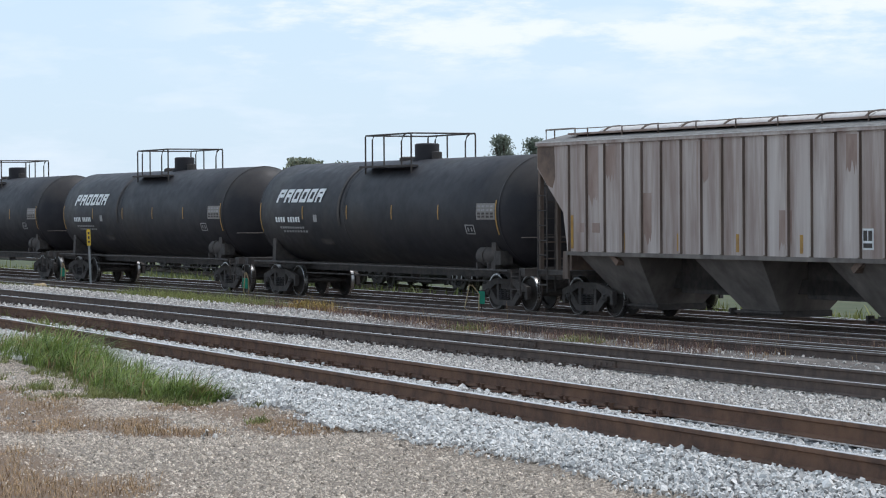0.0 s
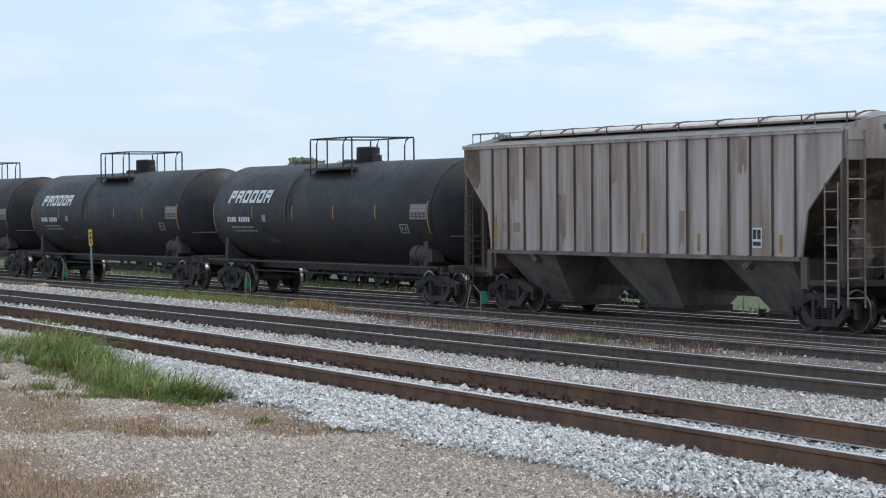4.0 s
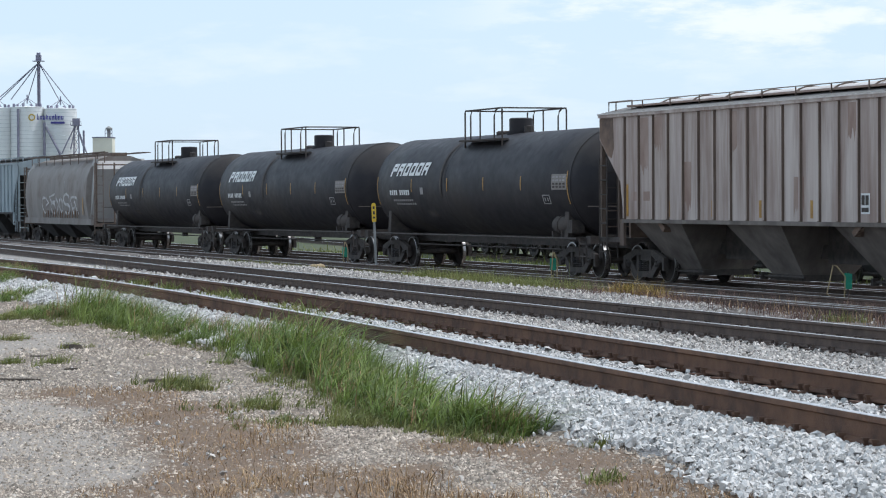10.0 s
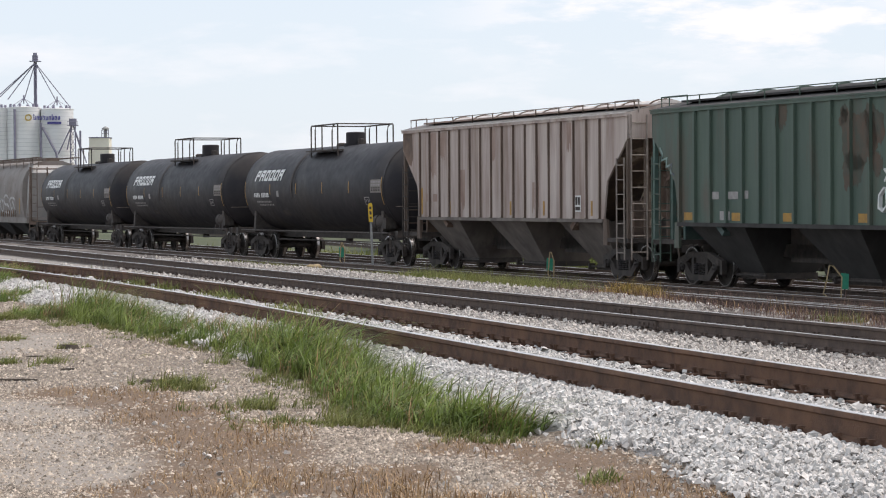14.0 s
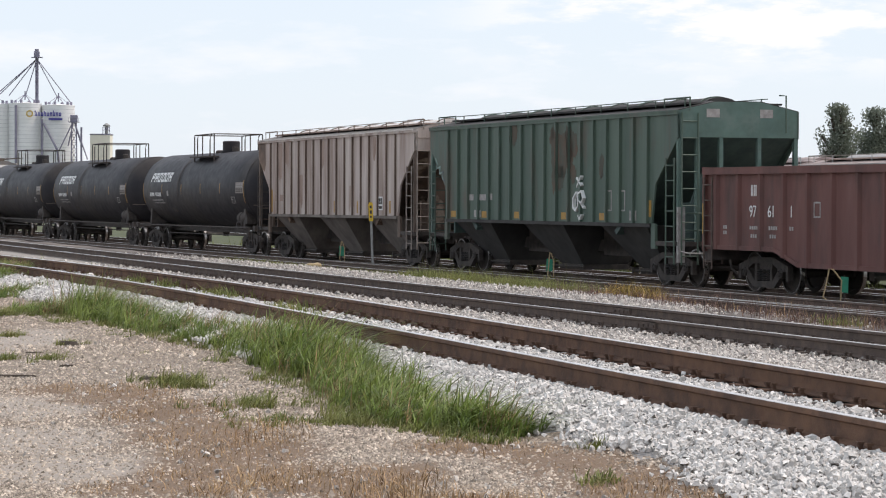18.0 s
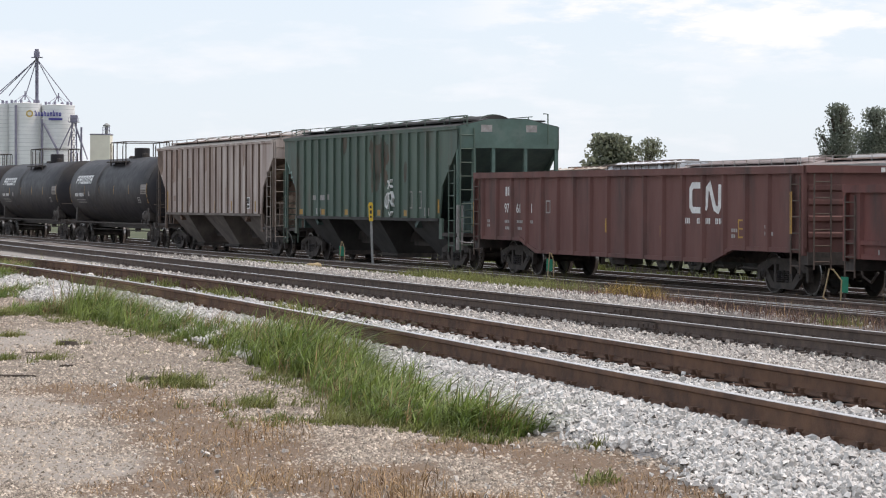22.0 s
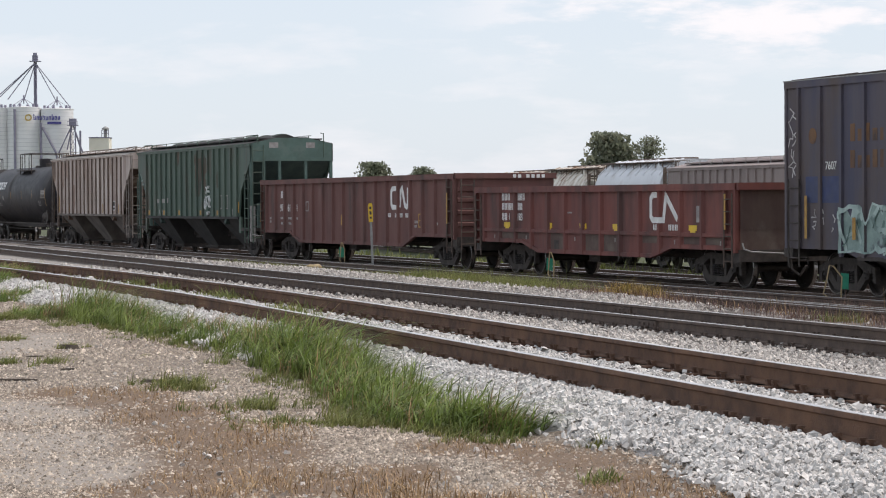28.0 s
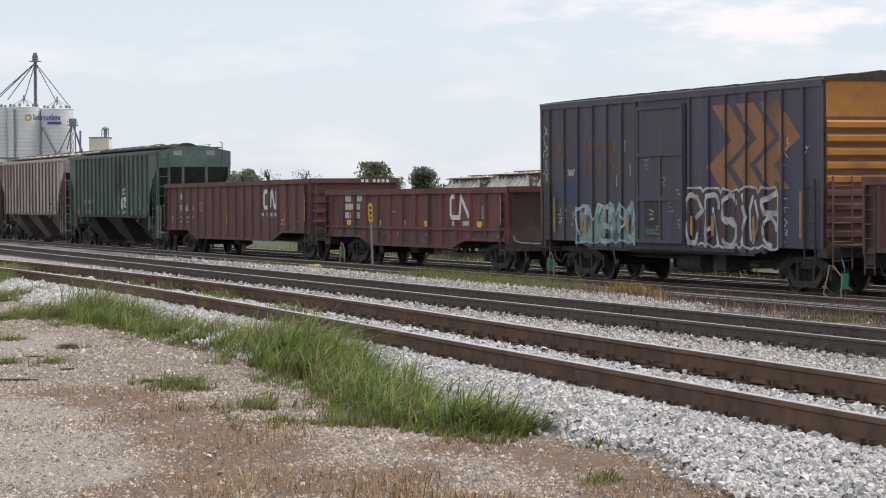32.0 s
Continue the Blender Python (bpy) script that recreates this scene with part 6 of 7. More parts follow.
def stones(name, x, y, size, material, label, lift=0.35, flat=0.74, up=0.0):
    """Angular broken stones lying on the bed, each turned and knocked out of square."""
    n = len(x)
    v = np.repeat(STONE_V[None], n, 0) * 0.86 * (1 + RNG.uniform(-0.55, 0.25, (n, 8, 3)))
    v *= np.stack([RNG.uniform(0.65, 1.15, n), RNG.uniform(0.45, 0.85, n), RNG.uniform(0.75, 1.1, n) * flat], 1)[:, None, :] * (size / 2)[:, None, None]
    for ax in ((0, 1), (1, 2), (0, 2)):
        w = RNG.uniform(0, 2 * np.pi, n) if ax == (0, 1) else RNG.normal(0, 0.45, n)
        c, s = np.cos(w)[:, None], np.sin(w)[:, None]
        a, b = v[..., ax[0]].copy(), v[..., ax[1]].copy()
        v[..., ax[0]], v[..., ax[1]] = a * c - b * s, a * s + b * c
    base = bed(x, y) + up + size * (lift * RNG.uniform(0.1, 1.0, n) - 0.05)
    v += np.stack([x, y, base], 1)[:, None, :]
    f = (STONE_F[None] + (np.arange(n) * 8)[:, None, None]).reshape(-1, 4)
    return tagged(bulk(name, v.reshape(-1, 3), f, material), label, "gravel", kind="stuff")


def strewn(u, n, centre, e0, e1, s0, s1, dense, bend=None, near=20.0, edge=0.0):
    """Places strewn over a strip beside a track, thinning with distance."""
    got_s, got_e = [], []
    step = 1.0
    for s in np.arange(s0, s1, step):
        k = int(dense * (e1 - e0) * step * min(1.0, (near / max(s, 1)) ** 1.72) * (0.55 if s < 9 else 1.0))
        got_s.append(RNG.uniform(s, s + step, k))
        got_e.append(RNG.uniform(e0, e1, k))
    s, e = np.concatenate(got_s), np.concatenate(got_e)
    if edge:
        wob = np.array([noise.noise((a * 0.8, 3.3, 0)) for a in s]) * edge
        keep = e > e0 + edge * 0.6 + wob + RNG.exponential(0.07, len(e)) * RNG.choice([-1, 1], len(e))
        s, e = s[keep], e[keep]
    p = (bend(s) if bend else centre) + e
    size = RNG.lognormal(0, 0.24, len(s)) * 0.046 * np.maximum(1.0, s / near) ** 0.5
    return u[0] * s + n[0] * p, u[1] * s + n[1] * p, size


GH = GAUGE / 2
stones("ballast", *strewn(U1, N1, P1, -2.12, -GH - 0.09, 4, 66, 1150, bend1, edge=0.4), M_STONE, "pale grey angular crushed ballast", lift=0.5, up=0.022)
stones("ballast", *strewn(U1, N1, P1, -GH + 0.10, GH - 0.09, 3, 66, 640, bend1), M_STONE, "pale grey angular crushed ballast")
stones("ballast", *strewn(U1, N1, P1, GH + 0.10, 2.3, 3, 66, 520, bend1), M_STONE, "pale grey angular crushed ballast")
stones("old_ballast", *strewn(U1, N1, P1, 2.2, 7.6, 6, 105, 165, bend1, near=22.0), M_STONE_OLD, "older brownish crushed ballast", lift=0.45)
stones("old_ballast", *strewn(U2, N2, P2, -GH + 0.10, GH - 0.1, 8, 75, 170, near=30.0), M_STONE_OLD, "older brownish crushed ballast")
sx, sy, sz = strewn(U2, N2, P2, GH + 0.10, 4.7, 12, 84, 150, near=33.0)
beyond = sx * N2[0] + sy * N2[1] - P2
kept = (beyond < spill(sx * U2[0] + sy * U2[1]) + RNG.exponential(0.25, len(sx))) | (RNG.uniform(0, 1, len(sx)) < 0.10)
stones("old_ballast", sx[kept], sy[kept], sz[kept], M_STONE_OLD, "older brownish crushed ballast", lift=0.5)


def pebbles(name, n, y0, y1, spread, back, size, label):
    """Small gravel over the lot, six-cornered pieces."""
    y = RNG.uniform(y0, y1, n)
    x = RNG.uniform(-spread, spread, n) * (y + back)
    ok = (offsets(x, y)[0] < -1.8) & (RNG.uniform(0, 1, n) > 0.93 * patches(x, y, DIRT)) & (RNG.uniform(0, 1, n) > 0.6 * patches(x, y, FINE))
    x, y = x[ok], y[ok]
    n = len(x)
    d = RNG.lognormal(0, 0.45, n) * size
    v = np.array([(1, 0, -0.2), (0, 1, -0.2), (-1, 0, -0.2), (0, -1, -0.2), (0, 0, 0.62)], float)[None] * (1 + RNG.uniform(-0.4, 0.4, (n, 5, 3)))
    v[:, 4, :2] = RNG.uniform(-0.5, 0.5, (n, 2))
    w = RNG.uniform(0, 6.28, n)
    c, s = np.cos(w)[:, None], np.sin(w)[:, None]
    vx, vy = v[..., 0] * c - v[..., 1] * s, v[..., 0] * s + v[..., 1] * c
    rough = np.array([noise.noise((a * 0.7, b * 0.45, 0.0)) for a, b in zip(x, y)]) * 0.035 * (y > 5)
    v = np.stack([vx, vy, v[..., 2]], -1) * (d / 2)[:, None, None] + np.stack([x, y, bed(x, y) + rough], 1)[:, None, :]
    t = np.array([(0, 1, 4), (1, 2, 4), (2, 3, 4), (3, 0, 4)])
    tagged(bulk(name, v.reshape(-1, 3), (t[None] + (np.arange(n) * 5)[:, None, None]).reshape(-1, 3), M_PEBBLE), label, "gravel", kind="stuff")


pebbles("lot_gravel", 150000, 13.0, 24.0, 0.20, 1.0, 0.020, "small mixed gravel strewn over the lot")
pebbles("lot_gravel", 90000, 24.0, 46.0, 0.18, 1.0, 0.025, "small mixed gravel strewn over the lot")
pebbles("lot_gravel", 60000, 6.0, 13.0, 0.19, 14.0, 0.024, "small mixed gravel strewn over the lot")
ly = RNG.uniform(13.5, 30.0, 1500)
lx = RNG.uniform(-0.19, 0.12, 1500) * ly
ok_ = (offsets(lx, ly)[0] < -2.0) & (patches(lx, ly, FINE) < 0.6)
stones("lot_stones", lx[ok_], ly[ok_], RNG.lognormal(0, 0.35, ok_.sum()) * 0.030, M_STONE_OLD, "larger pale stones scattered over the lot")
for x_, y_, a_, b_, h_ in ((-1.55, 26.4, 0.40, 0.12, 0.04), (-3.7, 25.4, 0.18, 0.10, 0.03), (-4.4, 27.6, 0.24, 0.08, 0.02), (-4.0, 24.1, 0.55, 0.06, 0.016), (-2.6, 23.9, 0.45, 0.06, 0.016), (-4.3, 29.5, 0.25, 0.12, 0.03), (2.68, 16.1, 0.16, 0.10, 0.07)):
    rng_ = random.Random(int(a_ * 1000))
    c_ = blob(0, 0, a_, b_, rng_, 14, 0.2)
    z_ = float(bed(x_, y_)) + 0.01
    k_ = Mesh().add([(px_, py_, -0.03) for px_, py_ in c_] + [(px_ * 0.7, py_ * 0.7, h_ * rng_.uniform(0.7, 1.1)) for px_, py_ in c_], [tuple(range(13, -1, -1)), tuple(range(14, 28))] + [(i, (i + 1) % 14, 14 + (i + 1) % 14, 14 + i) for i in range(14)])
    me_ = k_.data("clod")
    me_.materials.append(M_CLOD)
    ob_ = tagged(new("clod", me_), "dark flat clod of earth lying on the lot", "clod")
    ob_.matrix_world = pose(x_, y_, z_, 0, 0, rng_.uniform(-15, 15))


# ---- grass and weeds ----
def blades(name, x, y, h, width, material, label, lean=0.45, up=0.0, wind=0.0):
    """Bent tapering blades, each a folded strip of three pieces."""
    n = len(x)
    turn = RNG.uniform(0, 2 * np.pi, n)
    bend_ = RNG.uniform(0.15, 1.0, n) * lean
    dx, dy = np.cos(turn) + wind, np.sin(turn)
    sx, sy = -np.sin(turn), np.cos(turn)
    z0 = bed(x, y) - 0.01 + up
    rows = []
    for f, wd in ((0.0, 1.0), (0.42, 0.85), (0.78, 0.5), (1.0, 0.08)):
        cx = x + dx * h * bend_ * f ** 2
        cy = y + dy * h * bend_ * f ** 2
        cz = z0 + h * f * (1 - 0.42 * np.minimum(bend_, 1.2) * f)
        for sg in (-1, 1):
            rows.append(np.stack([cx + sg * sx * width * wd / 2, cy + sg * sy * width * wd / 2, cz], 1))
    v = np.stack(rows, 1)
    q = np.array([(0, 1, 3, 2), (2, 3, 5, 4), (4, 5, 7, 6)])
    f = (q[None] + (np.arange(n) * 8)[:, None, None]).reshape(-1, 4)
    return tagged(bulk(name, v.reshape(-1, 3), f, material), label, "grass", kind="stuff")


def along(s, e):
    p = bend1(s) + e
    return U1[0] * s + N1[0] * p, U1[1] * s + N1[1] * p


def clump(name, spots, per, width, mat, label, lean):
    """Grass gathered in clumps: (x, y, half width, half length, height)."""
    gx, gy, gh = [], [], []
    for cx, cy, a, b, h in spots:
        k = int(per * (0.35 + a * b * 9))
        tuft = RNG.normal(0, 1, (max(4, k // 26), 2))[RNG.integers(0, max(4, k // 26), k)]
        gx.append(cx + tuft[:, 0] * a * 0.62 + RNG.normal(0, 0.045, k))
        gy.append(cy + tuft[:, 1] * b * 0.62 + RNG.normal(0, 0.06, k))
        gh.append(np.clip(RNG.lognormal(-0.55, 0.45, k), 0.12, 1.2) * h)
    gx, gy, gh = np.concatenate(gx), np.concatenate(gy), np.concatenate(gh)
    blades(name, gx, gy, gh, RNG.uniform(*width, len(gx)), mat, label, lean=lean, wind=0.45)


NEAR_GRASS = ((-1.55, 26.2, 0.30, 0.8, 0.66), (-1.25, 25.0, 0.30, 0.8, 0.48), (-0.95, 23.6, 0.30, 0.9, 0.36), (-0.72, 22.2, 0.30, 0.8, 0.36), (-0.48, 20.9, 0.28, 0.7, 0.34),
              (-0.28, 20.0, 0.26, 0.6, 0.34), (-0.02, 19.4, 0.24, 0.5, 0.28), (0.15, 19.0, 0.15, 0.4, 0.44), (0.34, 18.65, 0.12, 0.3, 0.42), (0.52, 18.4, 0.09, 0.2, 0.30))
FAR_GRASS = ((-7.4, 44.0, 0.3, 0.8, 0.34), (-6.1, 38.4, 0.24, 0.9, 0.26), (-5.7, 37.6, 0.26, 0.7, 0.32), (-5.2, 37.2, 0.28, 0.6, 0.85), (-4.75, 36.0, 0.25, 0.7, 0.60), (-4.3, 34.8, 0.26, 0.7, 0.55), (-3.9, 33.6, 0.22, 0.7, 0.40),
             (-3.45, 32.2, 0.28, 0.7, 0.40), (-2.95, 30.9, 0.28, 0.7, 0.34), (-2.4, 29.3, 0.28, 0.7, 0.38), (-1.95, 27.9, 0.26, 0.7, 0.62), (-8.5, 49.5, 0.4, 1.0, 0.36), (-9.6, 54.0, 0.6, 2.0, 0.36))
LOW_WEEDS = ((-6.2, 36.8, 0.25, 0.5, 0.16), (-5.3, 31.2, 0.2, 0.3, 0.11), (-4.6, 26.9, 0.16, 0.25, 0.09), (-4.07, 26.7, 0.16, 0.3, 0.12), (-5.1, 34.4, 0.15, 0.3, 0.15), (-4.35, 29.7, 0.15, 0.3, 0.08),
             (-2.54, 23.4, 0.26, 0.4, 0.16), (-2.25, 23.2, 0.14, 0.2, 0.1), (-1.53, 20.9, 0.26, 0.45, 0.13), (-1.16, 19.3, 0.34, 0.4, 0.10), (-0.66, 19.5, 0.3, 0.4, 0.14), (-1.9, 26.3, 0.4, 0.3, 0.12))
SPRIGS = ((0.95, 15.3, 0.12, 0.14, 0.12), (1.02, 17.2, 0.03, 0.04, 0.14), (-3.25, 43.0, 0.3, 0.6, 0.13), (-5.7, 49.9, 0.2, 0.8, 0.15), (-3.7, 36.0, 0.2, 0.4, 0.13), (-6.4, 33.0, 0.2, 0.3, 0.14), (-3.2, 27.6, 0.2, 0.2, 0.07), (-6.0, 30.0, 0.2, 0.3, 0.1))
clump("grass", [(a, b, c, d, e * 0.92) for a, b, c, d, e in NEAR_GRASS], 560, (0.008, 0.019), M_GRASS, "lush green grass along the ballast edge", 1.7)
clump("grass", [(a, b, c, d, e * 0.8) for a, b, c, d, e in FAR_GRASS], 560, (0.006, 0.014), M_GRASS, "lush green grass along the ballast edge", 1.7)
clump("dry_blades", NEAR_GRASS + FAR_GRASS, 60, (0.004, 0.008), M_DRY, "straw-coloured blades among the green grass", 1.3)
clump("low_grass", [(a - 0.12, b - 0.5, c * 1.3, d * 1.1, 0.12) for a, b, c, d, e in NEAR_GRASS[1:]] + [(a - 0.1, b - 0.4, c * 1.2, d, 0.12) for a, b, c, d, e in FAR_GRASS], 260, (0.005, 0.011), M_WEED, "short yellowish grass at the foot of the clumps", 1.4)
clump("weeds", LOW_WEEDS, 420, (0.006, 0.014), M_WEED, "low sparse weeds on the gravel", 1.3)
clump("weeds", SPRIGS, 200, (0.008, 0.016), M_WEED, "small green weed tufts in the gravel", 1.1)


def strewn_straw(name, n, y0, y1, spread, back, spots, h, label, least):
    """Short dead grass wherever the dirt lies."""
    y = RNG.uniform(y0, y1, n)
    x = RNG.uniform(-spread, spread, n) * (y + back)
    ragged = np.array([noise.noise((a * 2.2, b * 1.4, 5.0)) for a, b in zip(x, y)])
    ok = (patches(x, y, spots) + 0.55 * ragged > least + RNG.uniform(0, 0.5, n)) & (offsets(x, y)[0] < -1.9)
    x, y = x[ok], y[ok]
    blades(name, x, y, RNG.lognormal(0, 0.45, len(x)) * h, RNG.uniform(0.003, 0.007, len(x)), M_DRY, label, lean=1.7)


strewn_straw("dry_grass", 42000, 13.0, 24.0, 0.19, 1.0, DIRT, 0.045, "flattened straw-coloured dead grass", 0.35)
strewn_straw("dry_grass", 18000, 13.5, 19.0, 0.2, 1.0, ((-1.2, 18.0, 0.5, 1.0), (-0.75, 15.2, 0.8, 0.7), (0.0, 14.3, 0.7, 0.5), (-1.3, 14.4, 0.4, 0.5)), 0.10, "standing straw-coloured dead grass", 0.55)
strewn_straw("dry_grass", 50000, 6.0, 13.0, 0.19, 14.0, DIRT, 0.075, "flattened straw-coloured dead grass", 0.4)


def yard(s, p):
    return U4[0] * s + N4[0] * p, U4[1] * s + N4[1] * p


def yard_weeds(name, s0, s1, p0, p1, clumps, per, h, mat, label, spread=0.18, w=(0.015, 0.03)):
    s = np.repeat(RNG.uniform(s0, s1, clumps), per) + RNG.normal(0, spread, clumps * per)
    p = np.repeat(RNG.uniform(p0, p1, clumps), per) + RNG.normal(0, spread, clumps * per)
    x, y = yard(s, p)
    blades(name, x, y, RNG.lognormal(0, 0.4, len(x)) * h, RNG.uniform(*w, len(x)), mat, label, lean=0.7)


yard_weeds("yard_weeds", 48.0, 58, 20.5, 21.8, 340, 60, 0.155, M_WEED, "low green weeds growing over the siding", spread=0.26, w=(0.005, 0.012))
yard_weeds("yard_weeds", 57, 76, 20.6, 22.0, 70, 40, 0.09, M_WEED, "low green weeds growing over the siding", spread=0.26, w=(0.005, 0.012))
yard_weeds("ochre_weeds", 45.9, 47.2, 21.0, 21.7, 80, 110, 0.145, M_OCHRE, "ochre flowering weed clump by the siding", spread=0.15, w=(0.008, 0.017))
yard_weeds("bush", 82.3, 83.1, 35.8, 36.4, 34, 90, 0.36, M_WEED, "pale green bush beyond the train's track", 0.12, (0.02, 0.05))
yard_weeds("red_weeds", 26, 47, 19.6, 24.2, 330, 26, 0.17, M_REDWEED, "reddish dry weeds between the rails", w=(0.004, 0.010))
yard_weeds("dry_yard_grass", 24, 46, 19.8, 24.0, 110, 12, 0.15, M_DRY, "dry grass between the rails", w=(0.006, 0.012))
for s_, p_ in ((37.0, 20.6), (31.5, 20.2)):
    yard_weeds("yard_weeds", s_ - 0.4, s_ + 0.4, p_ - 0.2, p_ + 0.2, 10, 30, 0.11, M_WEED, "low green weeds growing over the siding", w=(0.008, 0.016))
yard_weeds("meadow_grass", 30, 140, 36.0, 41.5, 420, 14, 0.30, M_WEED, "rough grass beyond the yard tracks", 0.6, (0.03, 0.07))
for s_, e_, long_, n_ in ((57.0, 1.0, 0.9, 420), (53.8, 1.0, 0.9, 420), (46.0, 0.62, 0.35, 240), (43.6, 0.58, 0.35, 200), (39.6, 0.62, 0.7, 420), (34.5, 0.3, 0.6, 200)):
    gx, gy = along(RNG.normal(s_, long_, n_), RNG.normal(e_, 0.12, n_))
    blades("weeds_in_track", gx, gy, RNG.lognormal(0, 0.35, n_) * 0.12, RNG.uniform(0.012, 0.026, n_), M_WEED, "green weed clump beside the rail", lean=0.9)


# ---- posts and switch stands ----
def grounded(s, p):
    x, y = yard(s, p)
    return x, y, float(bed(x, y))


def marker_post(s, p):
    x, y, z = grounded(s, p)
    c = thing("marker_post", "galvanised marker post with a yellow plate, leaning slightly", "marker post", m=pose(x, y, z, 0, -2.0, 0))
    part("pole", Mesh().box(-0.035, 0.035, -0.02, 0.02, -0.2, 1.62).box(-0.035, -0.02, 0.02, 0.05, -0.2, 1.62), M_GALV, c)
    plate = part("plate", Mesh().prism([(-0.06, 1.42), (0.06, 1.42), (0.065, 1.47), (0.065, 1.93), (0.04, 1.98), (-0.04, 1.98), (-0.065, 1.93), (-0.065, 1.47)], -0.035, -0.022), M_PLATE, c, "yellow plate with dark marks")
    for z0, z1 in ((1.52, 1.58), (1.64, 1.74), (1.80, 1.88)):
        part("plate_mark", Mesh().box(-0.03, 0.03, -0.041, -0.035, z0, z1), M_UNDER, plate)
    part("base_clamp", Mesh().box(-0.06, 0.06, -0.05, 0.06, 0.0, 0.08), M_GALV, c)


marker_post(72.2, 24.5)


def switch_stand(s, p, k):
    x, y, z = grounded(s, p)
    c = thing("switch_stand", "low switch stand with a green target and yellow lever", "switch stand", "switch stands beside the train", m=pose(x, y, z, 0, 0, -8 + 6 * k) @ Matrix.Scale(0.76, 4))
    part("base", Mesh().hull8([(-0.26, -0.18, -0.08), (0.26, -0.18, -0.08), (0.26, 0.18, -0.08), (-0.26, 0.18, -0.08)], [(-0.16, -0.12, 0.18), (0.16, -0.12, 0.18), (0.16, 0.12, 0.18), (-0.16, 0.12, 0.18)]), M_UNDER, c, "black cast base")
    part("spindle", Mesh().tube([(0.1, 0, 0.1), (0.1, 0, 0.85)], 0.022, 8), M_CAST, c)
    part("target", Mesh().prism([(-0.01, 0.42), (0.19, 0.40), (0.20, 0.80), (0.0, 0.82)], -0.035, -0.025), M_TARGET, c, "green target blade")
    part("cross_target", Mesh().prism([(0.15, 0.50), (0.20, 0.52), (0.20, 0.76), (0.15, 0.78)], 0.02, 0.035), M_STRAW, c, "cream target blade")
    o, w = (-0.42, 1.0) if k == 2 else (0.06, 0.42)
    part("lever", Mesh().tube([(o + 0.36 * w, -0.06, 0.16), (o + 0.18 * w, -0.1, 0.10), (o - 0.06 * w, -0.12, 0.30), (o + 0.02 * w, -0.12, 0.62), (o + 0.10 * w, -0.12, 1.02), (o + 0.20 * w, -0.12, 1.00), (o + 0.42 * w, -0.12, 0.72), (o + 0.40 * w, -0.10, 0.20)], 0.020, 7), M_STRAW, c, "tall bent yellow hand lever")
    part("tie_block", Mesh().box(-0.5, 0.6, -0.35, 0.35, -0.14, -0.05), M_TIE, c)


switch_stand(75.4, 24.5, 0)
switch_stand(58.8, 24.5, 1)
switch_stand(44.0, 24.5, 2)
x_, y_, z_ = grounded(68.8, 21.6)
c_ = thing("tan_bundle", "tan weathered lump of sacking beside the siding", "bundle", m=pose(x_, y_, z_, 0, 0, 30) @ Matrix.Scale(0.55, 4))
lump = Mesh().turned([(-0.45, 0.0), (-0.42, 0.12), (-0.25, 0.19), (0.0, 0.17), (0.22, 0.21), (0.40, 0.13), (0.45, 0.0)], "x", 10, (0, 0, 0.1))
part("sack", lump, M_STRAW, c_, smooth=60)


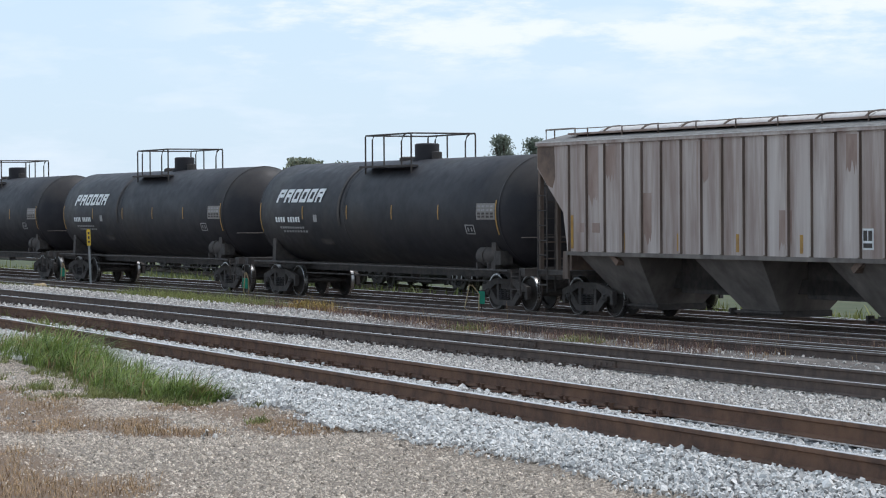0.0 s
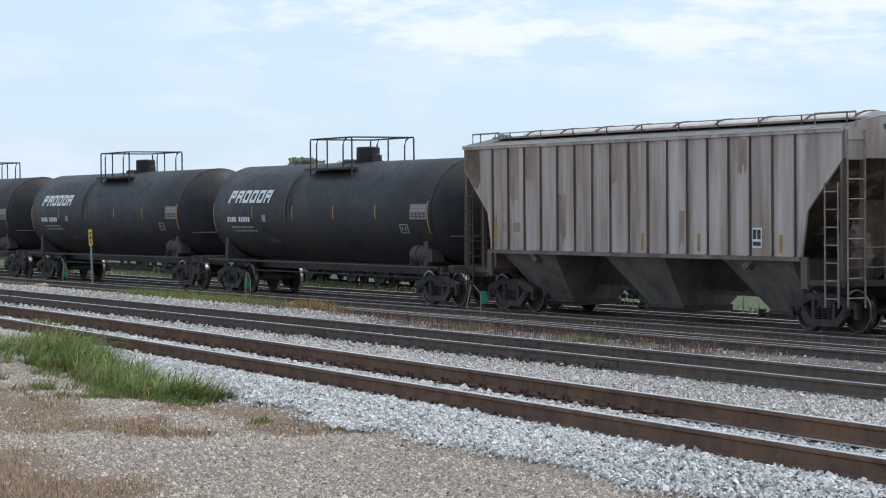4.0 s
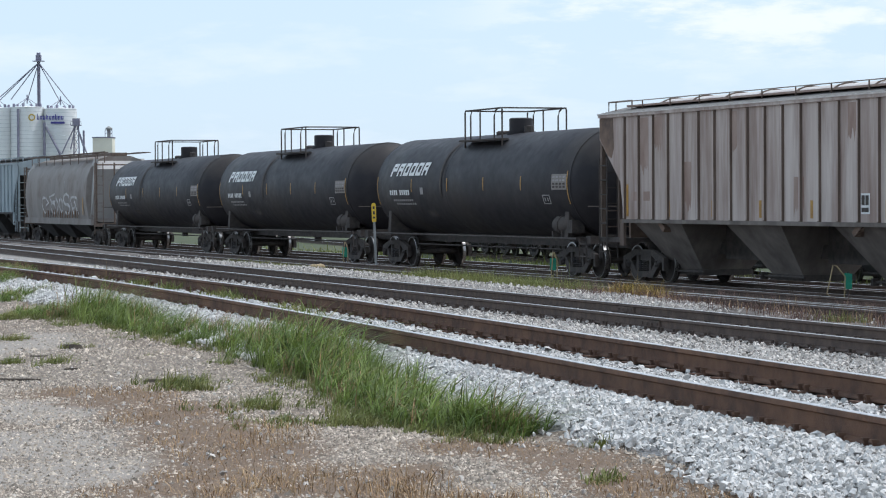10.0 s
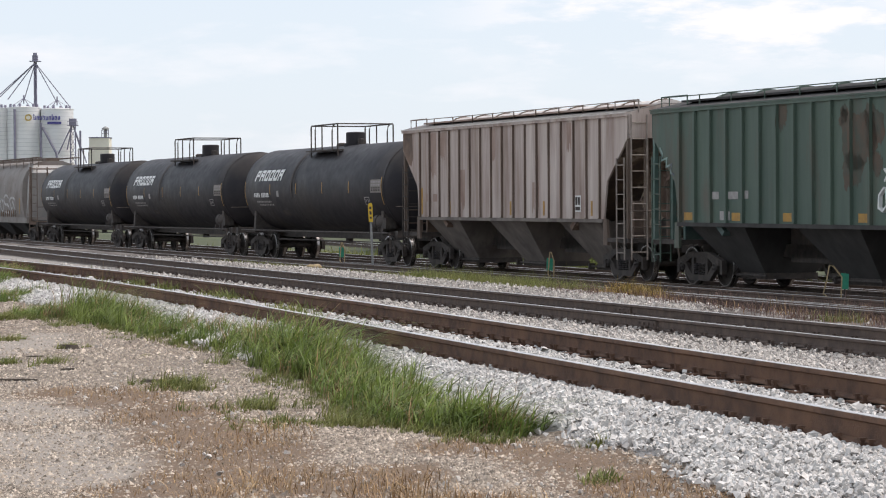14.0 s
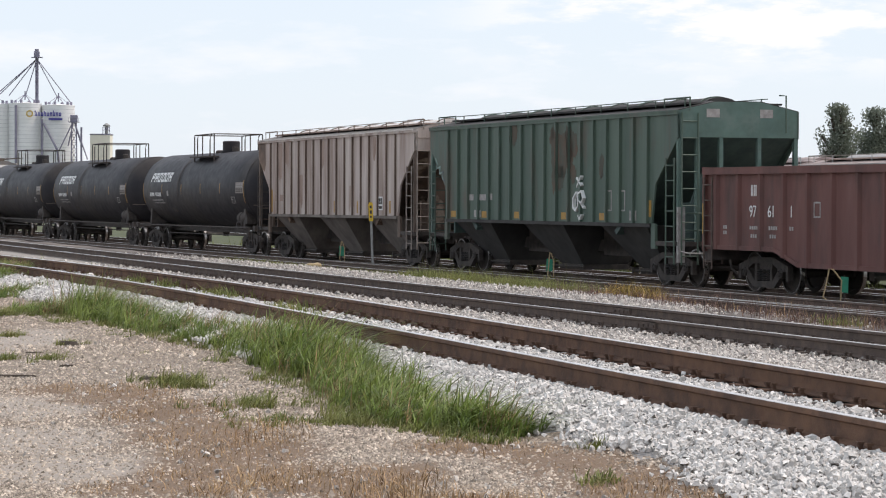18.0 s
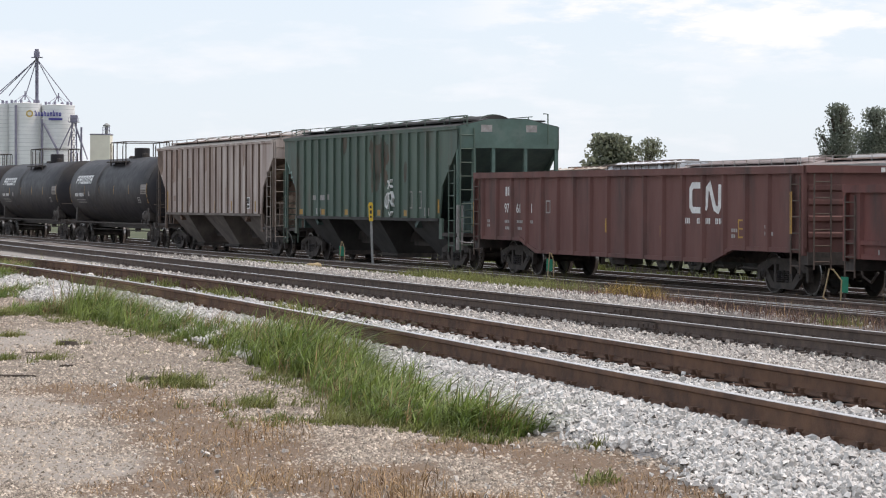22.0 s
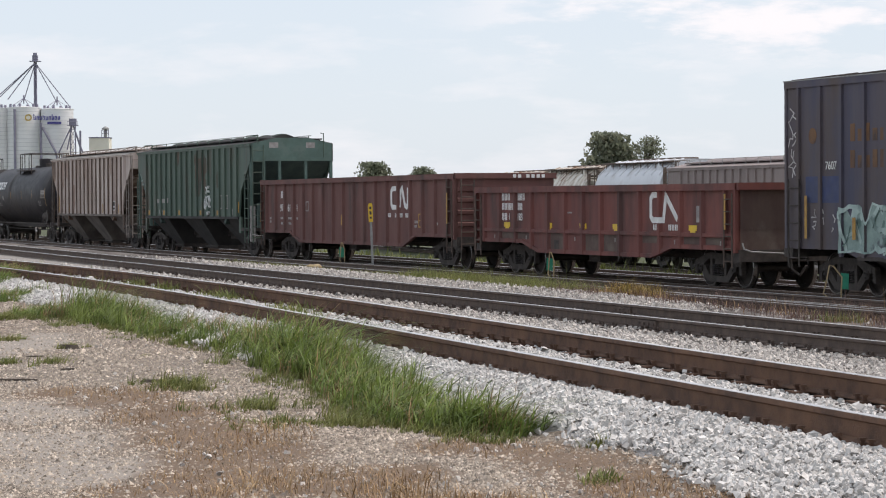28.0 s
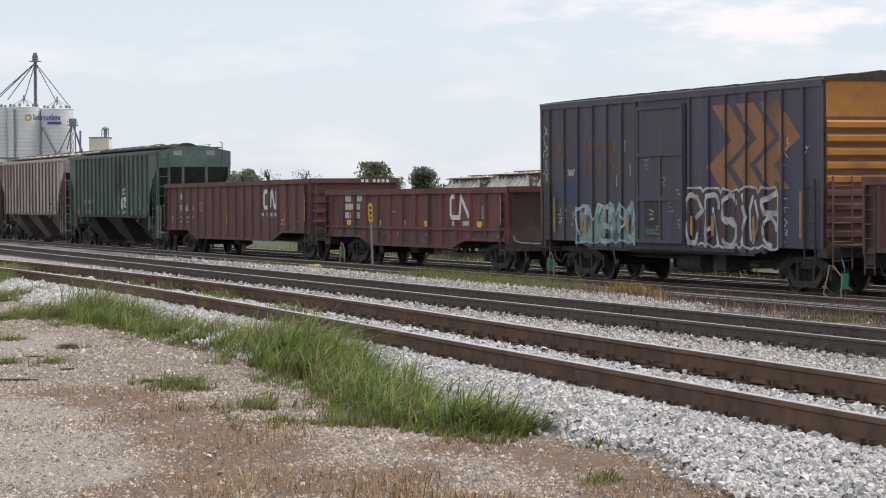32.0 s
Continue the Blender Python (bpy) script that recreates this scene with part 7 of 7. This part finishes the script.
# ---- grain elevator on the skyline ----
def elevator():
    d, k = 600.0, 600.0 / 4550.0
    g = -1.25
    X = lambda px_: (px_ - 784) * k
    Z = lambda py_: 1.7 + (350 - py_) * k

    def silo(cx, r, top, name_label):
        c = thing("grain_silo", name_label, "silo", "grain silos", m=pose(X(cx), d, g))
        h = Z(top) - g
        part("wall", Mesh().turned([(0, r), (h, r), (h, 0.0)], "z", 40), M_SILO, c, "white ribbed steel wall", smooth=40)
        for i in range(1, 27):
            z = h * i / 27
            part("ring_seam", Mesh().turned([(z - 0.05, r), (z - 0.035, r + 0.03), (z + 0.035, r + 0.03), (z + 0.05, r)], "z", 40), M_SILO_SEAM, c)
        part("roof", Mesh().turned([(h, r + 0.1), (h + 0.12, r + 0.05), (h + 0.45, 0.5), (h + 0.5, 0.0)], "z", 32), M_SILO, c, "low conical roof", smooth=40)
        for i in range(6):
            a = 2 * math.pi * i / 6 + 0.4
            part("roof_vent", Mesh().turned([(h + 0.2, 0.3), (h + 0.9, 0.3), (h + 0.95, 0.0)], "z", 10, (math.cos(a) * r * 0.8, math.sin(a) * r * 0.8, 0)), M_STEEL_BLUE, c)
        tri = Mesh()
        for a in (0.2, 1.2, 2.2, 3.3, 4.3, 5.3):
            tri.tube([(math.cos(a) * r * 0.75, math.sin(a) * r * 0.75, h + 0.3), (0, 0, h + 2.3)], 0.06)
        tri.tube([(0, 0, h + 1.0), (0, 0, h + 3.0)], 0.16)
        part("spout_tripod", tri, M_STEEL_BLUE, c)
        return c, h, r

    silo(-12, 3.9, 188, "tall white steel grain silo")
    a, h, r = silo(44, 3.95, 187, "tall white steel grain silo with a sign")
    silo(103, 3.75, 190, "tall white steel grain silo")
    # sign across two silos: gold disc and blue bars
    s_ = thing("elevator_sign", "blue block lettering and gold disc on the silos", "sign", m=pose(X(57), d - 4.2, Z(205)))
    part("disc", Mesh().turned([(-0.05, 0.50), (-0.05, 0.82), (0.0, 0.82)], "y", 20), M_SIGN_GOLD, s_, "gold ring")
    for i in range(9):
        x0, tall = 1.2 + i * 0.70, (0.75, 0.3, 0.35, 0.6, 0.3, 0.3, 0.72, 0.3, 0.3)[i]
        part("letter_block", Mesh().box(x0, x0 + 0.2, -0.06, 0.0, -0.55, tall).box(x0 + 0.34, x0 + 0.54, -0.06, 0.0, -0.55, 0.3).box(x0 + 0.2, x0 + 0.34, -0.06, 0.0, 0.05 if i % 2 else -0.55, 0.3 if i % 2 else -0.3), M_SIGN_BLUE, s_)
    part("under_bar", Mesh().box(4.4, 7.6, -0.06, 0.0, -1.5, -1.0), M_SIGN_BLUE, s_)
    # leg tower with spouts
    t_ = thing("elevator_tower", "tall grey bucket elevator tower with slanting spouts", "elevator tower", m=pose(X(66), d - 1.0, g))
    H = Z(100) - g
    lat = Mesh()
    for sx in (-0.28, 0.28):
        for sy in (-0.28, 0.28):
            lat.tube([(sx, sy, 0), (sx, sy, H)], 0.07, 5)
    part("leg_frame", lat, M_STEEL_BLUE, t_)
    for i in range(26):
        z0, z1 = H * i / 26, H * (i + 1) / 26
        sx = 0.28 if i % 2 else -0.28
        part("lattice_brace", Mesh().tube([(-sx, -0.28, z0), (sx, -0.28, z1)], 0.06, 4), M_STEEL_BLUE, t_)
    part("trunking", Mesh().box(-0.15, 0.15, -0.15, 0.15, 0, H), M_STEEL_BLUE, t_)
    part("head_house", Mesh().box(-0.6, 0.6, -0.6, 0.6, H - 0.6, H + 0.7).box(-0.4, 0.4, -0.4, 0.4, H + 0.7, H + 1.3), M_STEEL_BLUE, t_)
    part("head_platform", Mesh().box(-1.3, 1.3, -1.0, 1.0, H - 0.75, H - 0.6), M_STEEL_BLUE, t_)
    for px_, py_ in ((-12, 181), (16, 172), (44, 176), (103, 178), (127, 187), (-40, 200)):
        part("spout", Mesh().tube([(0, 0, H - 1.0), (X(px_) - X(66), 0.8, Z(py_) - g)], 0.12, 6), M_STEEL_BLUE, t_)
    for px_ in (33, 79):
        q = thing("downpipe_leg", "grey steel pipe running up a silo wall", "pipe", m=pose(X(px_), d - 4.2, g))
        part("pipe", Mesh().tube([(0, 0, 0), (0, 0, Z(190 if px_ == 33 else 214) - g)], 0.30, 8), M_STEEL_BLUE, q)
    q = thing("slant_conveyor", "slanting grey conveyor between the silos", "conveyor", m=pose(X(82), d - 4.6, g))
    part("conveyor", Mesh().tube([(0, 0, Z(222) - g), (X(106) - X(82), 0, Z(268) - g), (X(120) - X(82), 0, 0)], 0.28, 6), M_STEEL_BLUE, q)
    w_ = thing("small_leg_tower", "small lattice elevator tower", "elevator tower", m=pose(X(136), d - 5, g))
    h2 = Z(212) - g
    for sx in (-0.5, 0.5):
        part("leg", Mesh().tube([(sx * 1.6, 0, 0), (sx, 0, h2)], 0.16, 5), M_STEEL_BLUE, w_)
    for i in range(11):
        z0, z1, r0, r1 = h2 * i / 11, h2 * (i + 1) / 11, 0.8 - 0.3 * i / 11, 0.8 - 0.3 * (i + 1) / 11
        part("brace", Mesh().tube([(-r0, 0, z0), (r1, 0, z1)], 0.07, 4).tube([(r0, 0, z0), (-r1, 0, z1)], 0.07, 4).tube([(-r1, 0, z1), (r1, 0, z1)], 0.06, 4), M_STEEL_BLUE, w_)
    part("head_platform", Mesh().box(-1.2, 1.2, -0.9, 0.9, h2 - 1.1, h2 - 0.95).tube([(-1.2, -0.9, h2 - 1.0), (-1.2, -0.9, h2 - 0.1), (1.2, -0.9, h2 - 0.1), (1.2, -0.9, h2 - 1.0)], 0.06, 4), M_STEEL_BLUE, w_)
    part("side_leg", Mesh().box(1.5, 1.9, -0.3, 0.3, 0, h2 - 2.2), M_STEEL_BLUE, w_)
    part("head_house", Mesh().box(-0.8, 0.8, -0.6, 0.6, h2 - 0.9, h2 + 0.6), M_STEEL_BLUE, w_)
    for px_, py_ in ((110, 270), (126, 262), (150, 262), (160, 285)):
        part("spout", Mesh().tube([(0, -0.3, h2 - 0.6), (X(px_) - X(136), -0.3, Z(py_) - g)], 0.16, 5), M_STEEL_BLUE, w_)
    b_ = thing("elevator_office", "cream clad elevator building with a roof fan", "building", m=pose(X(177), d + 2, g))
    bh = Z(241) - g
    part("wall", Mesh().box(-2.3, 2.3, -2.5, 2.5, 0, bh), M_CREAM, b_)
    part("roof", Mesh().box(-2.4, 2.4, -2.6, 2.6, bh, bh + 0.25), M_STEEL_BLUE, b_)
    part("roof_fan", Mesh().turned([(bh + 0.2, 0.42), (bh + 2.0, 0.42), (bh + 2.0, 0.85), (bh + 2.3, 0.85), (bh + 2.7, 0.3), (bh + 2.8, 0.0)], "z", 16, (1.2, 0, 0)), M_GALV, b_, "grey roof fan on a pipe", smooth=40)
    part("fan_frame", Mesh().tube([(0.4, -0.6, bh), (0.4, -0.6, bh + 1.9)], 0.08, 4).tube([(2.0, -0.6, bh), (2.0, -0.6, bh + 1.9)], 0.08, 4).tube([(0.4, -0.6, bh + 1.9), (2.0, -0.6, bh + 1.0)], 0.06, 4).tube([(0.4, -0.6, bh + 1.0), (2.0, -0.6, bh + 1.9)], 0.06, 4), M_STEEL_BLUE, b_)


elevator()


# ---- trees on the skyline ----
def tree(x, y, height, width, seed, label, leaves=2600, slender=1.0, z=-1.25):
    rng = random.Random(seed)
    rs = np.random.default_rng(seed)
    c = thing("tree", label, "tree", m=pose(x, y, z))
    trunk = Mesh()
    th = height * 0.32
    lean = rng.uniform(-0.03, 0.03)
    pts = [(lean * height * f, 0, height * 0.8 * f) for f in (0, 0.12, 0.3, 0.55, 0.8, 1.0)]
    for (a, b), r0 in zip(zip(pts[:-1], pts[1:]), (0.045, 0.036, 0.028, 0.018, 0.010)):
        trunk.tube([a, b], r0 * height * 0.6, 8)
    part("trunk", trunk, M_BARK, c)
    clumps = []
    lobes = [(0.28 + 0.67 * (i + rng.uniform(0, 1)) / 16, rng.uniform(0, 2 * math.pi)) for i in range(16)]
    for k in range(80 if slender < 1.2 else 130):
        lf, la = lobes[k % 16] if slender < 1.2 else (0.16 + 0.8 * k / 129, rng.uniform(0, 2 * math.pi))
        f = min(0.97, max(0.16, lf + rng.gauss(0, 0.07)))
        a = la + rng.gauss(0, 0.5)
        reach = width / 2 * math.sqrt(max(0.06, 1 - ((f - (0.50 if slender < 1.2 else 0.60)) / (0.52 if slender < 1.2 else 0.44)) ** 2)) * rng.uniform(0.15, 0.95)
        tip = (math.cos(a) * reach, math.sin(a) * reach, height * f)
        base = (lean * height * f * 0.6, 0, height * f * 0.7)
        if k % 3 == 0:
            part("limb", Mesh().tube([base, ((base[0] + tip[0]) / 2, (base[1] + tip[1]) / 2, (base[2] + tip[2]) / 2 + 0.2), tip], 0.009 * height, 5), M_BARK, c)
        clumps.append((*tip, width * rng.uniform(0.15, 0.25)))
    n = leaves * 2 if leaves > 1000 else leaves
    pick = rs.integers(0, len(clumps), n)
    cl = np.array(clumps)[pick]
    d = rs.normal(0, 1, (n, 3))
    d /= np.linalg.norm(d, axis=1)[:, None]
    ctr = cl[:, :3] + d * (cl[:, 3] * rs.uniform(0.02, 1.0, n) ** 0.42)[:, None] * np.array([1, 1, 0.8 * slender])
    ctr[:, 2] = np.minimum(ctr[:, 2], height * rs.uniform(0.96, 1.02, n))
    a = rs.normal(0, 1, (n, 3))
    a /= np.linalg.norm(a, axis=1)[:, None]
    b = np.cross(a, rs.normal(0, 1, (n, 3)))
    b /= np.linalg.norm(b, axis=1)[:, None]
    sz = (rs.uniform(0.5, 1.0, n) * width * ((0.050 if leaves < 8000 else 0.042) if leaves > 1000 else 0.036))[:, None]
    v = np.stack([ctr - a * sz, ctr + b * sz * 0.55, ctr + a * sz, ctr - b * sz * 0.55], 1).reshape(-1, 3)
    f = np.arange(n * 4).reshape(-1, 4)
    crown = bulk("crown", v, f, M_LEAF if slender < 1.4 else M_LEAF_PALE)
    crown.parent = c


def across(u, d):
    return (u - 784) / 4550 * d


tree(across(1085, 126), 126, 6.0, 3.4, 3, "broad green tree on the skyline", 5200)
tree(across(1146, 128), 128, 5.9, 1.9, 4, "narrow green tree beside a broader one", 2600, 1.3)
tree(across(1486, 93), 93, 6.37, 1.63, 5, "tall narrow green poplar tree", 9000, 1.5)
tree(across(1548, 94), 94, 6.25, 1.63, 6, "tall narrow green poplar tree", 9000, 1.5)
tree(across(1592, 95), 95, 5.8, 1.5, 9, "tall narrow green poplar tree", 3000, 1.5)
tree(across(667, 300), 300, 7.0, 5.4, 7, "round distant tree behind the gondolas", 4200)
tree(across(752, 300), 300, 6.45, 3.9, 8, "round distant tree behind the gondolas", 3800)
tree(across(435, 300), 300, 6.3, 4.6, 12, "distant bushy tree on the skyline", 3000)
tree(across(480, 310), 310, 6.6, 4.0, 13, "thin-leaved distant tree on the skyline", 500)
tree(across(540, 310), 310, 6.4, 4.6, 14, "thin-leaved distant tree on the skyline", 500)


# ---- what moves ----
ROLL = [(0.0, 43.65), (1.0, 44.36), (2.0, 45.06), (3.0, 46.09), (3.5, 46.80), (4.5, 48.40), (5.5, 50.20), (6.0, 51.20), (7.0, 53.35), (8.0, 55.75), (8.4, 56.70), (9.0, 58.00), (9.5, 58.25), (10.0, 59.00), (11.0, 62.45), (12.0, 65.88),
        (13.0, 69.68), (14.0, 73.45), (15.0, 77.35), (16.5, 83.23), (17.5, 86.98), (18.0, 88.87), (19.0, 92.58), (20.0, 96.23), (21.0, 99.85), (22.0, 103.46), (23.0, 106.98), (24.0, 110.55), (25.0, 114.08),
        (26.5, 119.30), (28.0, 124.42), (29.0, 127.85), (30.0, 131.25), (31.0, 134.65), (32.0, 138.05)]


def rolled(t):
    for (ta, a), (tb, b) in zip(ROLL[:-1], ROLL[1:]):
        if t <= tb:
            return a + (b - a) * (t - ta) / (tb - ta)
    return ROLL[-1][1]


def motions():
    """The train rolls away along track 4, each wheelset turning with it."""
    def on_track(s_):
        return Vector((U4[0] * s_ + N4[0] * bend4(s_), U4[1] * s_ + N4[1] * bend4(s_), fall4(s_)))

    def standing(s_):
        a, b = on_track(s_), on_track(s_ - 16.0)
        d = b - a
        return pose(*a, 0, -math.degrees(math.asin(d.z / d.length)), math.degrees(math.atan2(d.y, d.x)))

    for car, q in MOVERS:
        walk(car, [(t, standing(d + q)) for t, d in ROLL])
    turns = []
    t, last = 0.0, ROLL[0][1]
    while t < 32.0:
        turns.append((t, last))
        nxt = t
        while nxt < 32.0 and rolled(nxt) - last < 0.60:
            nxt = round(nxt + 1 / 30, 4)
        t, last = nxt, rolled(nxt)
    turns.append((32.0, ROLL[-1][1]))
    for w, x in WHEELSETS:
        walk(w, [(t, pose(x, 0, WHEEL_R) @ Matrix.Rotation(-(d - ROLL[0][1]) / WHEEL_R, 4, "Y")) for t, d in turns])


motions()
